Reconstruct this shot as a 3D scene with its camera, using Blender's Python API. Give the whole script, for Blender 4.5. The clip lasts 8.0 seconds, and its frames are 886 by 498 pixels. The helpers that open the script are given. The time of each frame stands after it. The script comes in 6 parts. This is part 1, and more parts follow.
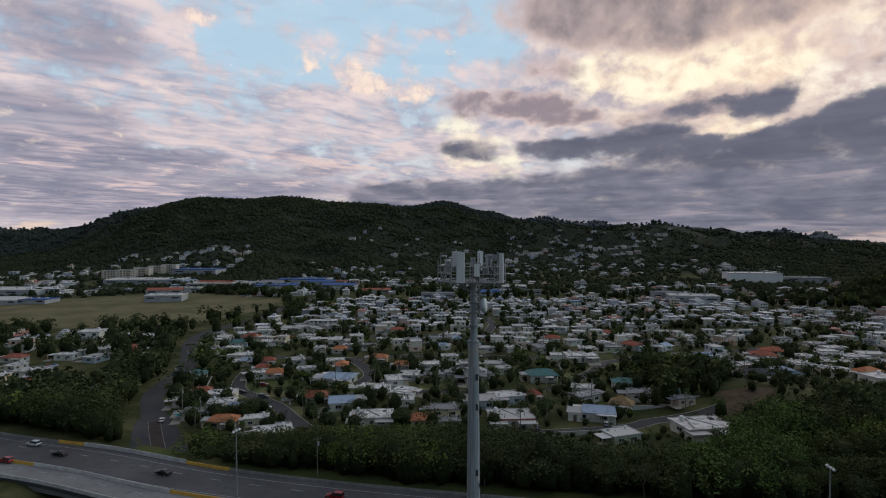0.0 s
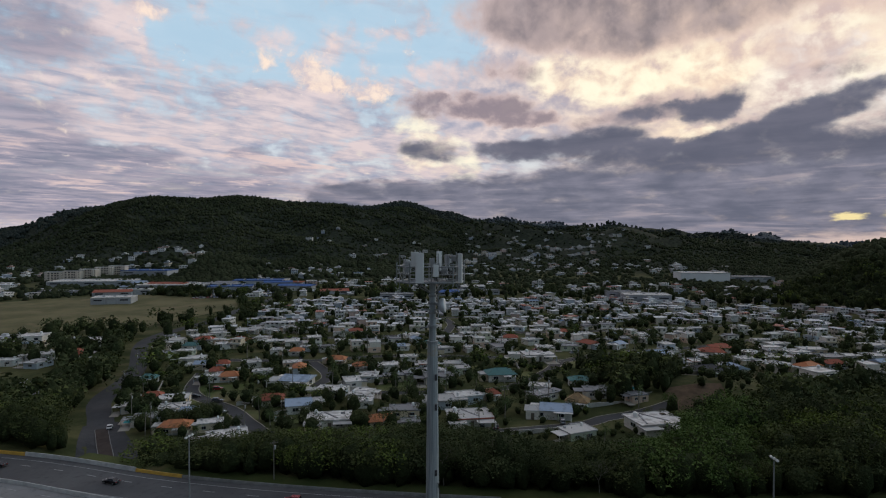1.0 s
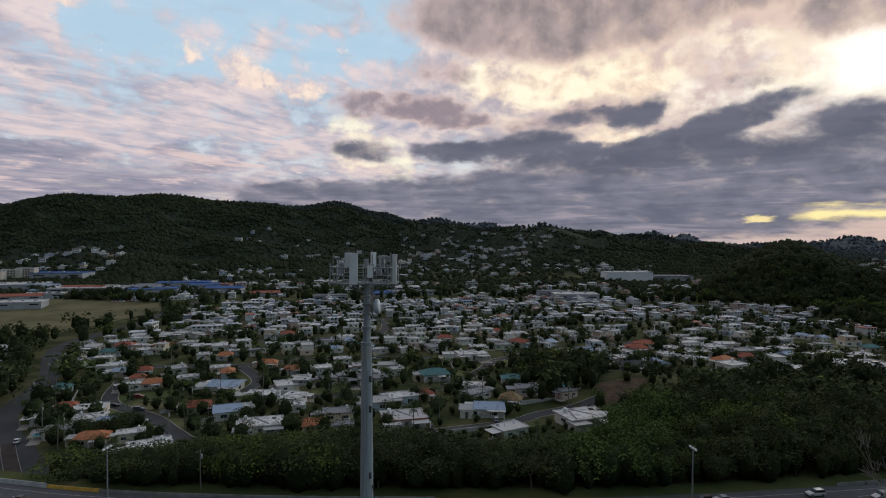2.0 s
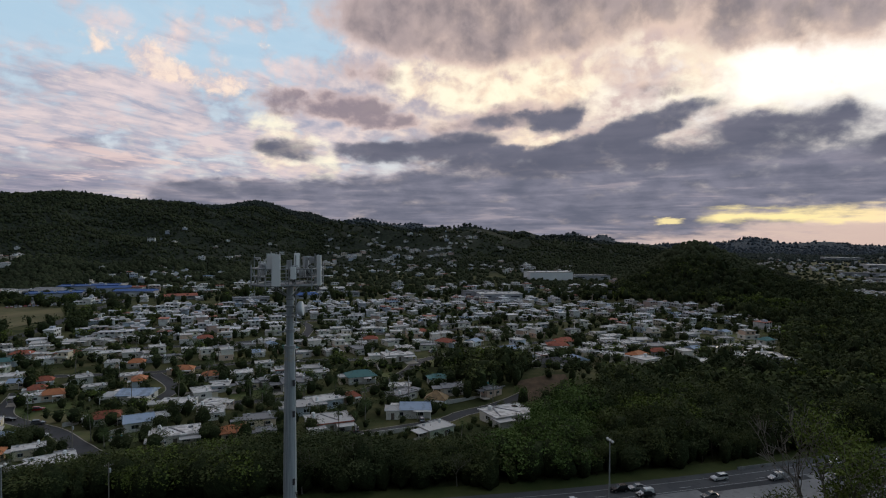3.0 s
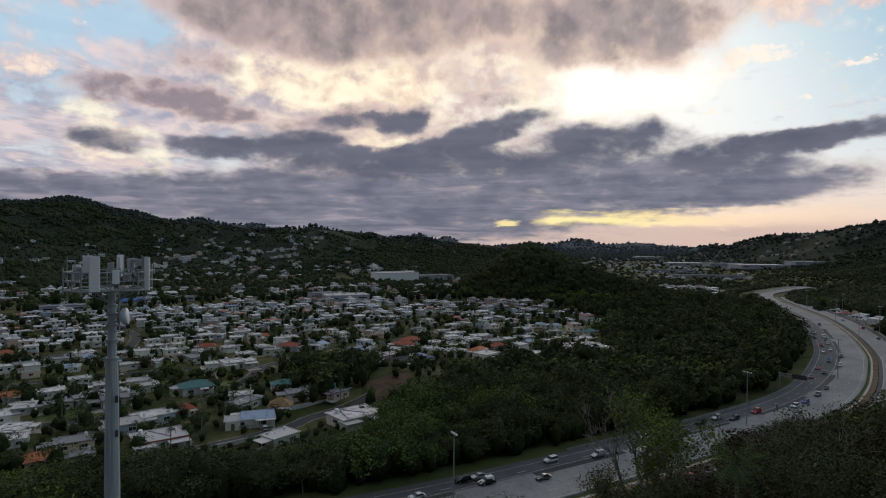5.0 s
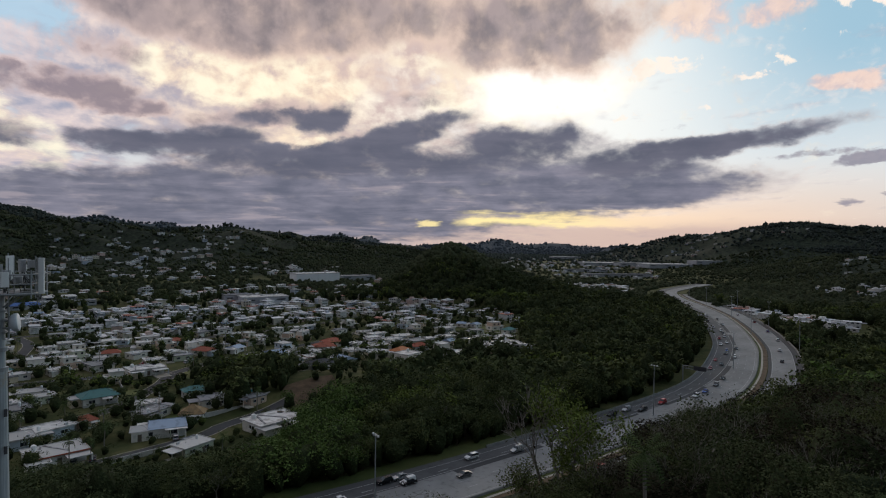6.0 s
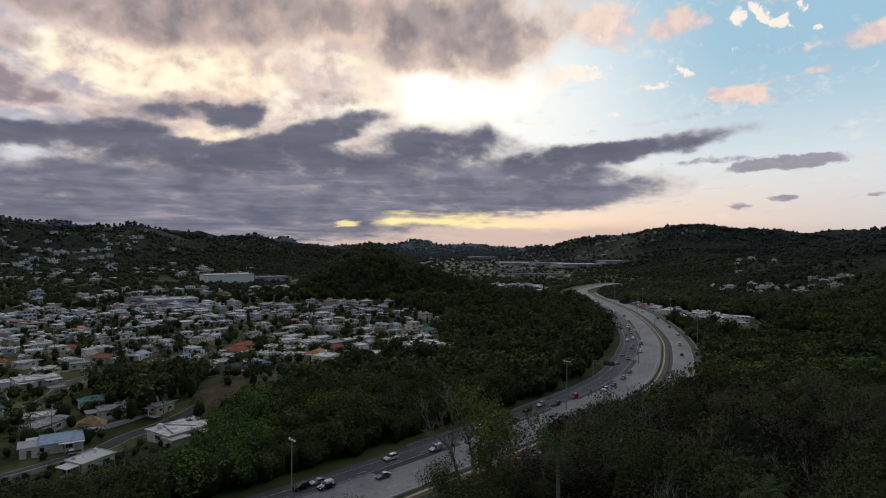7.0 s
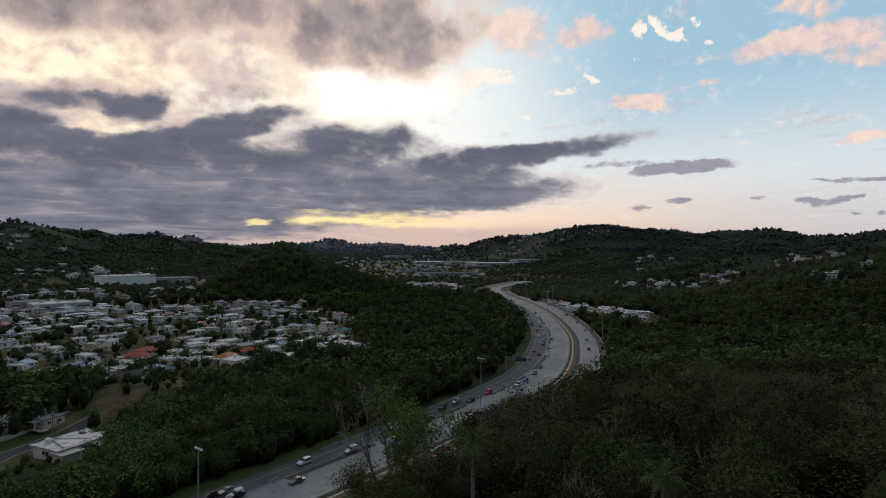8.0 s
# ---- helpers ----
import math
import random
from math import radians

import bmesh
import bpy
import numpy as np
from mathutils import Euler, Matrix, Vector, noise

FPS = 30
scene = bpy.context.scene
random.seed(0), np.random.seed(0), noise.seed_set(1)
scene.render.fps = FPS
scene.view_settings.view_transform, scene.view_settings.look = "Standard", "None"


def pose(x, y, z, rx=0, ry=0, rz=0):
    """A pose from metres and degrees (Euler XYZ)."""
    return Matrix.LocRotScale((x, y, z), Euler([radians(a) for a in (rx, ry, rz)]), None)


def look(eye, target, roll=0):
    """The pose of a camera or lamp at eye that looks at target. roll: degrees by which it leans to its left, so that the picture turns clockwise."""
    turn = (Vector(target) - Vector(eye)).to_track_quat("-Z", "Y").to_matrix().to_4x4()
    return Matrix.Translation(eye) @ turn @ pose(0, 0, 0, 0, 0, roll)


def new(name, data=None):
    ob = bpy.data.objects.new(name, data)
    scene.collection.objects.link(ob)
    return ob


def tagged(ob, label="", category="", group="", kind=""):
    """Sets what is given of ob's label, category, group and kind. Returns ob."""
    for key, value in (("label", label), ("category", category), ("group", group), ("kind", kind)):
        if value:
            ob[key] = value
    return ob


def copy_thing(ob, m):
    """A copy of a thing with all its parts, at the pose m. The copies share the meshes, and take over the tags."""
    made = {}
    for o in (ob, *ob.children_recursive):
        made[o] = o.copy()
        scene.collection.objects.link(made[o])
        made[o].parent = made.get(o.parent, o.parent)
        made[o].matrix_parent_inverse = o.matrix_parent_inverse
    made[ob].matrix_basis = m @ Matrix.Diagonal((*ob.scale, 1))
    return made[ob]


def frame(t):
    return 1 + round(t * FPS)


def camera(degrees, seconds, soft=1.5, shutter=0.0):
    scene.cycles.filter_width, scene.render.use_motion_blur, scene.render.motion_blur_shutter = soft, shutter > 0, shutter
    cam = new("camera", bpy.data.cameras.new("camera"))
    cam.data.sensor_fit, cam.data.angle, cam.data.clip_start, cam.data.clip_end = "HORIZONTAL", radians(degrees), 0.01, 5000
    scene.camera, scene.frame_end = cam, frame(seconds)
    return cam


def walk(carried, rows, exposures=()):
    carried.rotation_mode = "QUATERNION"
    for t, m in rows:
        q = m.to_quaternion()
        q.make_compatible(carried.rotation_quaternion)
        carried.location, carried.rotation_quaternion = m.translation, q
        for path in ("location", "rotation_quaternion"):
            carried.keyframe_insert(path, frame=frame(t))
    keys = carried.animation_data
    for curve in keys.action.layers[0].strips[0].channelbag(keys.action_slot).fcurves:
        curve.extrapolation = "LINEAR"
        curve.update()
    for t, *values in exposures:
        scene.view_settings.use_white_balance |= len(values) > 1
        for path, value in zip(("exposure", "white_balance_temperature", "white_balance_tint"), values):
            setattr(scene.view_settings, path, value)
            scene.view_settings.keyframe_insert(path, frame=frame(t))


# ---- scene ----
# ------------------------------------------------------------ camera
H = 65.0
cam = camera(73.94, 8.0, soft=1.1)
PATH = [
    (0.0, 0.0, -1.43, -0.03), (0.5, -1.65, -1.42, -0.08), (1.0, -3.99, -1.39, -0.11), (1.5, -7.01, -1.35, -0.16),
    (3.0, -17.56, -1.20, -0.33), (3.5, -21.26, -1.15, -0.36), (4.0, -24.94, -1.09, -0.40), (4.5, -28.64, -1.05, -0.44),
    (6.0, -39.97, -0.92, -0.62), (6.5, -43.89, -0.86, -0.68), (7.0, -47.82, -0.80, -0.77), (7.5, -51.99, -0.78, -0.81),
    (8.0, -56.02, -0.75, -0.82)]
walk(cam, [(t, pose(0, 0, H, 90 + p, r, w)) for t, w, p, r in PATH])
scene.view_settings.exposure = 0.15

# ------------------------------------------------------------ world and sun
SUN_AZ, SUN_EL = 46.0, 13.0


class X:
    """A node socket with arithmetic."""
    tree = None

    def __init__(self, sock):
        self.s = sock

    @staticmethod
    def op(kind, *args):
        n = X.tree.nodes.new("ShaderNodeMath")
        n.operation = kind
        for i, a in enumerate(args):
            if isinstance(a, X):
                X.tree.links.new(a.s, n.inputs[i])
            else:
                n.inputs[i].default_value = a
        return X(n.outputs[0])

    def __add__(self, o): return X.op("ADD", self, o)
    def __radd__(self, o): return X.op("ADD", o, self)
    def __sub__(self, o): return X.op("SUBTRACT", self, o)
    def __rsub__(self, o): return X.op("SUBTRACT", o, self)
    def __mul__(self, o): return X.op("MULTIPLY", self, o)
    def __rmul__(self, o): return X.op("MULTIPLY", o, self)
    def __truediv__(self, o): return X.op("DIVIDE", self, o)


def step(x, a, b, lo=0.0, hi=1.0, kind="SMOOTHSTEP"):
    n = X.tree.nodes.new("ShaderNodeMapRange")
    n.interpolation_type = kind
    X.tree.links.new(x.s, n.inputs[0])
    for i, v in enumerate((a, b, lo, hi)):
        n.inputs[i + 1].default_value = v
    return X(n.outputs[0])


def vec(x, y, z=0.0):
    n = X.tree.nodes.new("ShaderNodeCombineXYZ")
    for i, a in enumerate((x, y, z)):
        if isinstance(a, X):
            X.tree.links.new(a.s, n.inputs[i])
        else:
            n.inputs[i].default_value = a
    return X(n.outputs[0])


def fbm(v, scale, detail=4.0, rough=0.55, dist=0.0, colour=False):
    n = X.tree.nodes.new("ShaderNodeTexNoise")
    if v is not None:
        X.tree.links.new(v.s, n.inputs["Vector"])
    n.inputs["Scale"].default_value = scale
    n.inputs["Detail"].default_value = detail
    n.inputs["Roughness"].default_value = rough
    n.inputs["Distortion"].default_value = dist
    return X(n.outputs["Color" if colour else "Fac"])


def split(v):
    n = X.tree.nodes.new("ShaderNodeSeparateXYZ")
    X.tree.links.new(v.s, n.inputs[0])
    return [X(o) for o in n.outputs]


def mix(f, a, b, kind="MIX"):
    n = X.tree.nodes.new("ShaderNodeMix")
    n.data_type, n.blend_type = "RGBA", kind
    for sock, v in zip((n.inputs[0], n.inputs[6], n.inputs[7]), (f, a, b)):
        if isinstance(v, X):
            X.tree.links.new(v.s, sock)
        elif isinstance(v, (int, float)):
            sock.default_value = v
        else:
            sock.default_value = (*v, 1.0)
    return X(n.outputs[2])


def srgb(r, g, b):
    return tuple(((c / 255 + 0.055) / 1.055) ** 2.4 if c > 10 else c / 3294.6 for c in (r, g, b))


# cloud masses: bearing, height, half width, half height, lean, weight (degrees)
BANK = (
    (25, 1.4, 18, 2.2, 0, 1),
    (1.4, 3.4, 11.9, 1.5, 0.03, 1), (20.3, 4.1, 18.4, 2.28, 0.01, 1), (37.7, 4.7, 16.8, 3.29, -0.01, 1), (52.5, 5.1, 11.2, 2.31, -0, 1),
    (59, 5.1, 9.2, 1.96, 0.03, 1), (46, 2.1, 7.4, 0.76, 0.02, 0.9), (-1.3, 4.4, 8.2, 0.87, 0, 0.8))
LOBES = (
    (48, 9.2, 6.9, 1.76, 0, 1), (35.8, 10, 6.8, 1.25, 0.25, 1), (58.2, 7.5, 5.7, 1.62, 0.07, 1), (64.9, 8.7, 9.3, 0.9, 0.12, 1),
    (18.8, 8.6, 4.2, 1.49, 0.07, 1), (11.2, 8.1, 4.1, 0.99, -0.01, 0.95), (2.6, 8, 3, 0.99, -0.09, 0.9), (29.1, 11.2, 2.3, 1.36, 0.14, 1),
    (24.6, 11.1, 4.9, 0.84, 0.01, 0.85), (25.8, 7.6, 10.8, 0.9, 0, 0.5), (31.2, 7.2, 15.9, 1.18, -0.01, 0.9), (28.8, 7.3, 11.3, 1.44, 0.08, 0.9))
SCRAPS = (
    (77.7, 6.9, 4.3, 0.55, 0.1, 0.95), (71.5, 7.4, 4.6, 0.36, 0.02, 0.5), (77.4, 4.1, 1.4, 0.36, -0.01, 0.8), (88.7, 3.7, 1.4, 0.37, 0.03, 0.85),
    (90.8, 3.9, 1, 0.31, 0.15, 0.8), (90.8, 5.4, 3, 0.2, -0.01, 0.75), (84.3, 4.2, 0.7, 0.19, -0.02, 0.6), (91, 2.6, 0.6, 0.22, -0.01, 0.7),
    (92.7, 2.6, 0.4, 0.22, -0.02, 0.7), (74.2, 3.4, 0.7, 0.26, -0, 0.5), (84.7, 5.4, 0.7, 0.19, 0.02, 0.4), (61.1, 10.3, 1.3, 0.37, 0.19, 0.35))
BROWN = (
    (17, 19.6, 9.6, 2.60, -0.02, 1), (28.9, 20.7, 11.0, 2.77, -0.02, 0.85), (48.3, 19.3, 8.3, 3.93, -0.13, 1), (42.6, 18.3, 4.2, 2.43, 0.01, 0.6),
    (16.7, 19.6, 9.6, 2.69, -0.14, 0.95), (28.7, 20, 11.9, 2.77, 0.17, 0.85), (54.4, 20.8, 7.8, 3.41, 0.02, 0.6), (34.3, 15.6, 5.4, 2.16, -0.01, 0.45))
ROSE = (
    (4.7, 12.2, 4.6, 1.17, -0.02, 0.9), (9.7, 11.9, 4.1, 1.41, -0.14, 0.85), (12, 10.9, 3.1, 0.67, 0.05, 0.7), (19.7, 10.5, 4.9, 0.74, 0.02, 0.5),
    (23.4, 11.5, 4.7, 1.24, 0.14, 0.75), (37, 13.3, 3.1, 1.11, 0.06, 0.6), (9.7, 15.4, 3.6, 1.27, -0.12, 0.55), (30, 11, 2.9, 1.36, -0.11, 0.3))
LILAC = (
    (-26, 4.4, 14, 2.6, 0, 0.5), (-34, 8.5, 8, 2.0, -0.05, 0.45),
    (-31.6, 6.8, 5.6, 1.38, -0.02, 0.9), (-23.5, 6.9, 3.2, 0.64, 0.05, 0.6), (-34.7, 3.6, 5.2, 1.17, -0.02, 0.85), (-28.4, 2.4, 9.3, 1.16, 0.02, 0.7),
    (-13.7, 7.4, 1.8, 0.47, 0.03, 0.55), (-12.1, 5.9, 3.1, 0.42, 0.02, 0.4), (-33.4, 17, 6.4, 2.89, -0.25, 0.55), (-34.6, 10.9, 5.2, 1.3, -0.05, 0.45),
    (-16.2, 4.2, 7.1, 0.84, 0.02, 0.45))
BRIGHT = (
    (47.9, 14, 8.8, 2.74, -0.04, 1), (48, 14.1, 9.1, 2.34, 0.09, 1), (38, 17.2, 3.1, 1.93, -0.06, 0.8), (14.7, 14.7, 2.6, 1.96, -0.06, 0.8),
    (28.3, 14.1, 2.9, 2.02, 0.19, 0.8), (27.5, 9, 1.5, 0.57, -0.08, 1), (4.2, 7.1, 4.4, 1.88, -0.11, 0.8), (2, 9.5, 2.7, 2.65, -0.01, 0.7),
    (15.9, 14.8, 3.7, 2.26, 0.05, 0.7), (23.5, 14.5, 6.5, 2.55, 0.01, 0.65), (30.1, 14.5, 3.2, 2.03, 0.27, 0.8), (21.2, 14.4, 4.1, 2.52, 0.41, 0.7),
    (28.3, 14.9, 2.6, 1.8, 0.46, 0.8))
PUFFS = (
    (-8.9, 15.1, 2.6, 1.6, -0.24, 1), (-4, 13.9, 2.7, 1.12, -0.08, 0.9), (-13.4, 15.4, 1.2, 1.08, 0.06, 0.6), (-21.4, 18.4, 1.6, 0.82, -0.17, 0.8),
    (74.1, 13, 2.4, 0.69, -0.11, 1), (87.1, 16.7, 6, 1.12, 0.09, 1), (91.7, 15.3, 3.3, 1.24, -0.17, 0.9), (63.1, 19.3, 3.2, 2.02, -0.03, 0.9),
    (69, 19.1, 2.4, 1.14, 0.08, 1), (80.5, 14.3, 1, 0.33, 0.11, 0.8), (77.5, 13.7, 1.9, 0.38, 0.13, 0.6), (92.2, 8.8, 2.1, 0.43, 0.15, 0.8),
    (87.5, 19.2, 2, 0.83, -0.17, 0.8))
SPECKS = (
    (75.8, 19.4, 0.9, 0.64, -0.56, 1), (77.1, 18.4, 0.7, 0.46, -0.39, 0.9), (73.9, 19.2, 0.6, 0.83, -0.09, 0.9), (78.5, 19.3, 0.5, 0.54, -0.12, 0.8),
    (79.9, 17.6, 0.4, 0.27, -0.11, 0.7), (59.4, 15.6, 3.3, 0.71, 0.09, 0.95), (62.4, 15.5, 1.3, 0.4, -0.02, 0.8), (70.2, 15.3, 1, 0.44, -0.15, 0.9),
    (68, 14.2, 1.6, 0.25, 0.16, 0.7), (74.8, 16.7, 0.7, 0.24, -0.08, 0.5), (57, 11.5, 2.7, 0.37, 0.15, 0.5), (63.8, 11.9, 0.9, 0.21, -0.01, 0.5))


def build_sky():
    world = bpy.data.worlds.new("dusk_sky")
    scene.world = world
    world.use_nodes = True
    X.tree = world.node_tree
    nodes, links = X.tree.nodes, X.tree.links
    nodes.clear()
    out, bg = nodes.new("ShaderNodeOutputWorld"), nodes.new("ShaderNodeBackground")
    links.new(bg.outputs[0], out.inputs[0])
    tc = nodes.new("ShaderNodeTexCoord")
    d = X(tc.outputs["Generated"])
    x, y, z = split(d)
    az = X.op("ARCTAN2", x, y) * 57.2958
    el = X.op("ARCSINE", z) * 57.2958
    # the clouds lie flatter towards the horizon
    low = X.op("LOGARITHM", X.op("MAXIMUM", el, -2.0) + 4.5, 2.71828)
    p = vec(az * 0.1, low * 2.2)
    w1x, w1y, _ = split(fbm(p, 1.6, 2, 0.5, colour=True))
    w2x, w2y, _ = split(fbm(p, 6.0, 5, 0.6, colour=True))
    A = az + (w1x - 0.5) * 3.4 + (w2x - 0.5) * 2.2
    E = el + (w1y - 0.5) * 1.2 + (w2y - 0.5) * 1.0
    up = z + 0.10
    q = vec(x / up, y / up)
    ripple = fbm(q, 1.7, 6, 0.58, 0.5)
    ripple2 = fbm(vec(x / up * 0.75 + y / up * 0.66, (y / up * 0.75 - x / up * 0.66) * 2.0), 3.4, 6, 0.56, 0.5)
    billow = fbm(p, 3.6, 7, 0.55, 0.25)
    curl = fbm(p, 10.0, 6, 0.6, 0.6)
    mottle = fbm(p, 3.4, 7, 0.56, 0.2)
    swell = fbm(p, 2.2, 3, 0.5, 0.2)
    streak = fbm(vec(az * 0.045, low * 3.2), 2.4, 7, 0.58, 0.35)

    def pile(rows):
        """Ellipses run together; 1 well inside them."""
        group = bpy.data.node_groups.new("cloud_pile", "ShaderNodeTree")
        for way, sock in (("INPUT", "A"), ("INPUT", "E"), ("OUTPUT", "mass")):
            group.interface.new_socket(sock, in_out=way, socket_type="NodeSocketFloat")
        X.tree = group
        gin, gout = group.nodes.new("NodeGroupInput"), group.nodes.new("NodeGroupOutput")
        ga, ge = X(gin.outputs[0]), X(gin.outputs[1])
        clear_of = None
        for a, e, ra, re, lean, weight in rows:
            u = X.op("MULTIPLY_ADD", ga, 1 / ra, -a / ra)
            v = X.op("MULTIPLY_ADD", ge, 1 / re, X.op("MULTIPLY_ADD", ga, -lean / re, (a * lean - e) / re))
            m = step(X.op("MULTIPLY_ADD", v, v, u * u), 0.0, 2.2, 1 - weight, 1.0)
            clear_of = m if clear_of is None else clear_of * m
        group.links.new((1 - clear_of).s, gout.inputs[0])
        X.tree = world.node_tree
        n = nodes.new("ShaderNodeGroup")
        n.node_tree = group
        links.new(A.s, n.inputs[0])
        links.new(E.s, n.inputs[1])
        return X(n.outputs[0])
    # clear sky
    sky = nodes.new("ShaderNodeTexSky")
    sky.sky_type, sky.sun_disc = "NISHITA", False
    sky.sun_elevation, sky.sun_rotation = radians(SUN_EL), radians(SUN_AZ)
    sky.dust_density = 2.0
    nishita = mix(1.0, X(sky.outputs[0]), (0.03, 0.03, 0.03), "MULTIPLY")
    blue = mix(step(el, 4, 17), srgb(222, 228, 232), mix(step(az, 25, 75), srgb(180, 211, 232), srgb(158, 195, 216)))
    blue = mix(step(el, 0.8, 8.5), mix(step(az, 66, 92), srgb(234, 208, 190), srgb(206, 202, 204)), blue)
    glow = X.op("SQRT", (az - 46) * (az - 46) * 0.34 + (el - 14) * (el - 14))
    clear = mix(step(glow, 17, 4) * 0.85, mix(0.9, nishita, blue), srgb(250, 248, 242))
    clear = mix(step(el, 30, 65), clear, srgb(162, 166, 178))
    warm = step(glow, 26, 9)
    hot = step(glow, 13, 4)
    # high rippled cloud, thin towards the open blue
    lit = mix(warm, srgb(222, 205, 205), srgb(254, 232, 200))
    lit = mix(hot, lit, srgb(255, 250, 238))
    rose = step(E, 12, 4) * step(az, 12, -2)
    lit = mix(rose * 0.8, lit, srgb(206, 190, 192))
    shade = mix(warm, srgb(150, 155, 176), srgb(200, 178, 174))
    cover = step(A, 56, 40) * step(az, -180, -150)
    grain = ripple * 0.45 + ripple2 * 0.35 + billow * 0.2
    golden = step(A, 2, 9) * step(A, 44, 36) * step(E, 7.5, 10.5)
    grain = grain * (1 - golden * 0.75) + (mottle * 0.6 + billow * 0.4) * golden * 0.75
    veil = mix(step(grain, 0.40, 0.60), shade, lit)
    open_blue = step(E, 11, 18) * step(A, 16, 4) * step(A, -32, -20)
    gap = step(billow * 0.5 + ripple * 0.5 - open_blue * 0.13 + golden * 0.1, 0.36, 0.52)
    col = mix(cover * (0.12 + 0.85 * gap), clear, veil)
    lilac = step(pile(LILAC) + (streak - 0.5) * 1.6 + (ripple2 - 0.5) * 0.6, 0.08, 0.66)
    col = mix(lilac * 0.9, col, mix(step(streak * 0.5 + ripple2 * 0.5, 0.38, 0.62), srgb(118, 121, 141), srgb(164, 157, 172)))
    pinkline = step(streak * 0.6 + ripple2 * 0.4, 0.53, 0.62) * step(E, 1, 4) * step(E, 10, 6) * step(az, 4, -6)
    col = mix(pinkline * 0.55, col, srgb(234, 206, 196))
    # light breaking through
    light = pile(BRIGHT)
    core = step(A, 40, 46) * step(A, 62, 52) * step(E, 17.5, 15) * step(E, 10.5, 12.5)
    light = step(light + (mottle - 0.5) * 2.6 * (1 - core) + (billow - 0.5) * 0.8, 0.25, 1.15)
    shine = mix(step(mottle * 0.5 + billow * 0.5, 0.42, 0.58), srgb(248, 222, 194), srgb(255, 247, 220))
    col = mix(light * (0.80 + 0.20 * core), col, mix(core, shine, (1.12, 1.07, 1.0)))
    puff = step(pile(PUFFS) + (billow - 0.5) * 2.2 + (curl - 0.5) * 0.7, 0.25, 0.95)
    tint = mix(step(az, 55, 70), srgb(250, 226, 206), srgb(240, 208, 192))
    col = mix(puff * 0.85, col, mix(step(billow * 0.6 + curl * 0.4, 0.38, 0.60), srgb(206, 186, 188), tint))
    speck = step(pile(SPECKS) + (curl - 0.5) * 2.6 + (billow - 0.5) * 1.0, 0.42, 0.95)
    col = mix(speck * 0.9, col, srgb(250, 236, 222))
    wisp = step(streak * 0.6 + curl * 0.4, 0.52, 0.66) * step(az, 54, 66) * step(E, 1, 5)
    col = mix(wisp * 0.35, col, srgb(238, 228, 222))
    # rose-grey cloud before the gold, brown-grey cloud overhead
    pink = pile(ROSE) + (mottle - 0.5) * 1.5 + (curl - 0.5) * 0.3
    col = mix(step(pink, 0.15, 0.9) * 0.9, col, mix(step(pink + (billow - 0.5) * 1.5, 0.35, 1.1), srgb(206, 182, 178), srgb(134, 122, 132)))
    over = pile(BROWN) + (mottle - 0.5) * 0.7 + (swell - 0.5) * 0.9 + (curl - 0.5) * 0.2
    inner = step(over + (billow - 0.5) * 0.8, 0.45, 1.15)
    col = mix(step(over, 0.10, 0.85) * 0.95, col, mix(inner, mix(warm, srgb(198, 178, 176), srgb(226, 200, 184)), mix(step(mottle, 0.36, 0.64), srgb(118, 111, 118), srgb(162, 147, 148))))
    # the low gap with the last light
    col = mix(step(el, 2.3, 0.9) * step(az, 22, 40) * step(az, 100, 60) * 0.7, col, srgb(188, 164, 160))
    # the grey bank
    bank = pile(BANK + LOBES)
    dense = bank + (billow - 0.5) * 0.9 + (swell - 0.5) * 0.9 + (curl - 0.5) * 0.2
    mask = step(dense, 0.08, 1.0)
    lobes = step(pile(LOBES) + (mottle - 0.5) * 0.8, 0.30, 1.1)
    body = mix(step(streak * 0.6 + mottle * 0.4, 0.34, 0.66), srgb(98, 101, 117), srgb(130, 129, 144))
    body = mix(lobes * 0.6, body, srgb(86, 88, 103))
    body = mix(step(streak, 0.55, 0.66) * step(E, 7.5, 4.5) * step(A, 62, 50) * 0.35, body, srgb(178, 164, 168))
    body = mix(step(dense, 0.85, 0.30) * 0.6, body, mix(warm, srgb(176, 168, 180), srgb(222, 200, 188)))
    col = mix(mask, col, body)
    scrap = step(pile(SCRAPS) + (billow - 0.5) * 1.2 + (curl - 0.5) * 0.8, 0.30, 0.75)
    col = mix(scrap * 0.9, col, mix(curl, srgb(120, 122, 140), srgb(158, 150, 160)))
    band = step(E, 1.1, 1.7) * step(E + (streak - 0.5) * 3.0, 3.0, 2.1) * step(A, 40.5, 43) * step(az, 70, 52)
    spark = step(E, 1.25, 1.45) * step(E, 1.95, 1.7) * step(A, 37, 37.8) * step(A, 40, 39.2)
    col = mix(X.op("MAXIMUM", band * 0.95, spark * 0.8), col, mix(step(az, 62, 46), srgb(246, 216, 182), srgb(255, 234, 168)))
    # the side away from the sunset is dim
    away = (x * math.sin(radians(SUN_AZ)) + y * math.cos(radians(SUN_AZ)))
    col = mix(step(away, 0.1, -0.6) * 0.95, col, srgb(90, 98, 112))
    links.new(col.s, bg.inputs[0])
    bg.inputs[1].default_value = 1.0


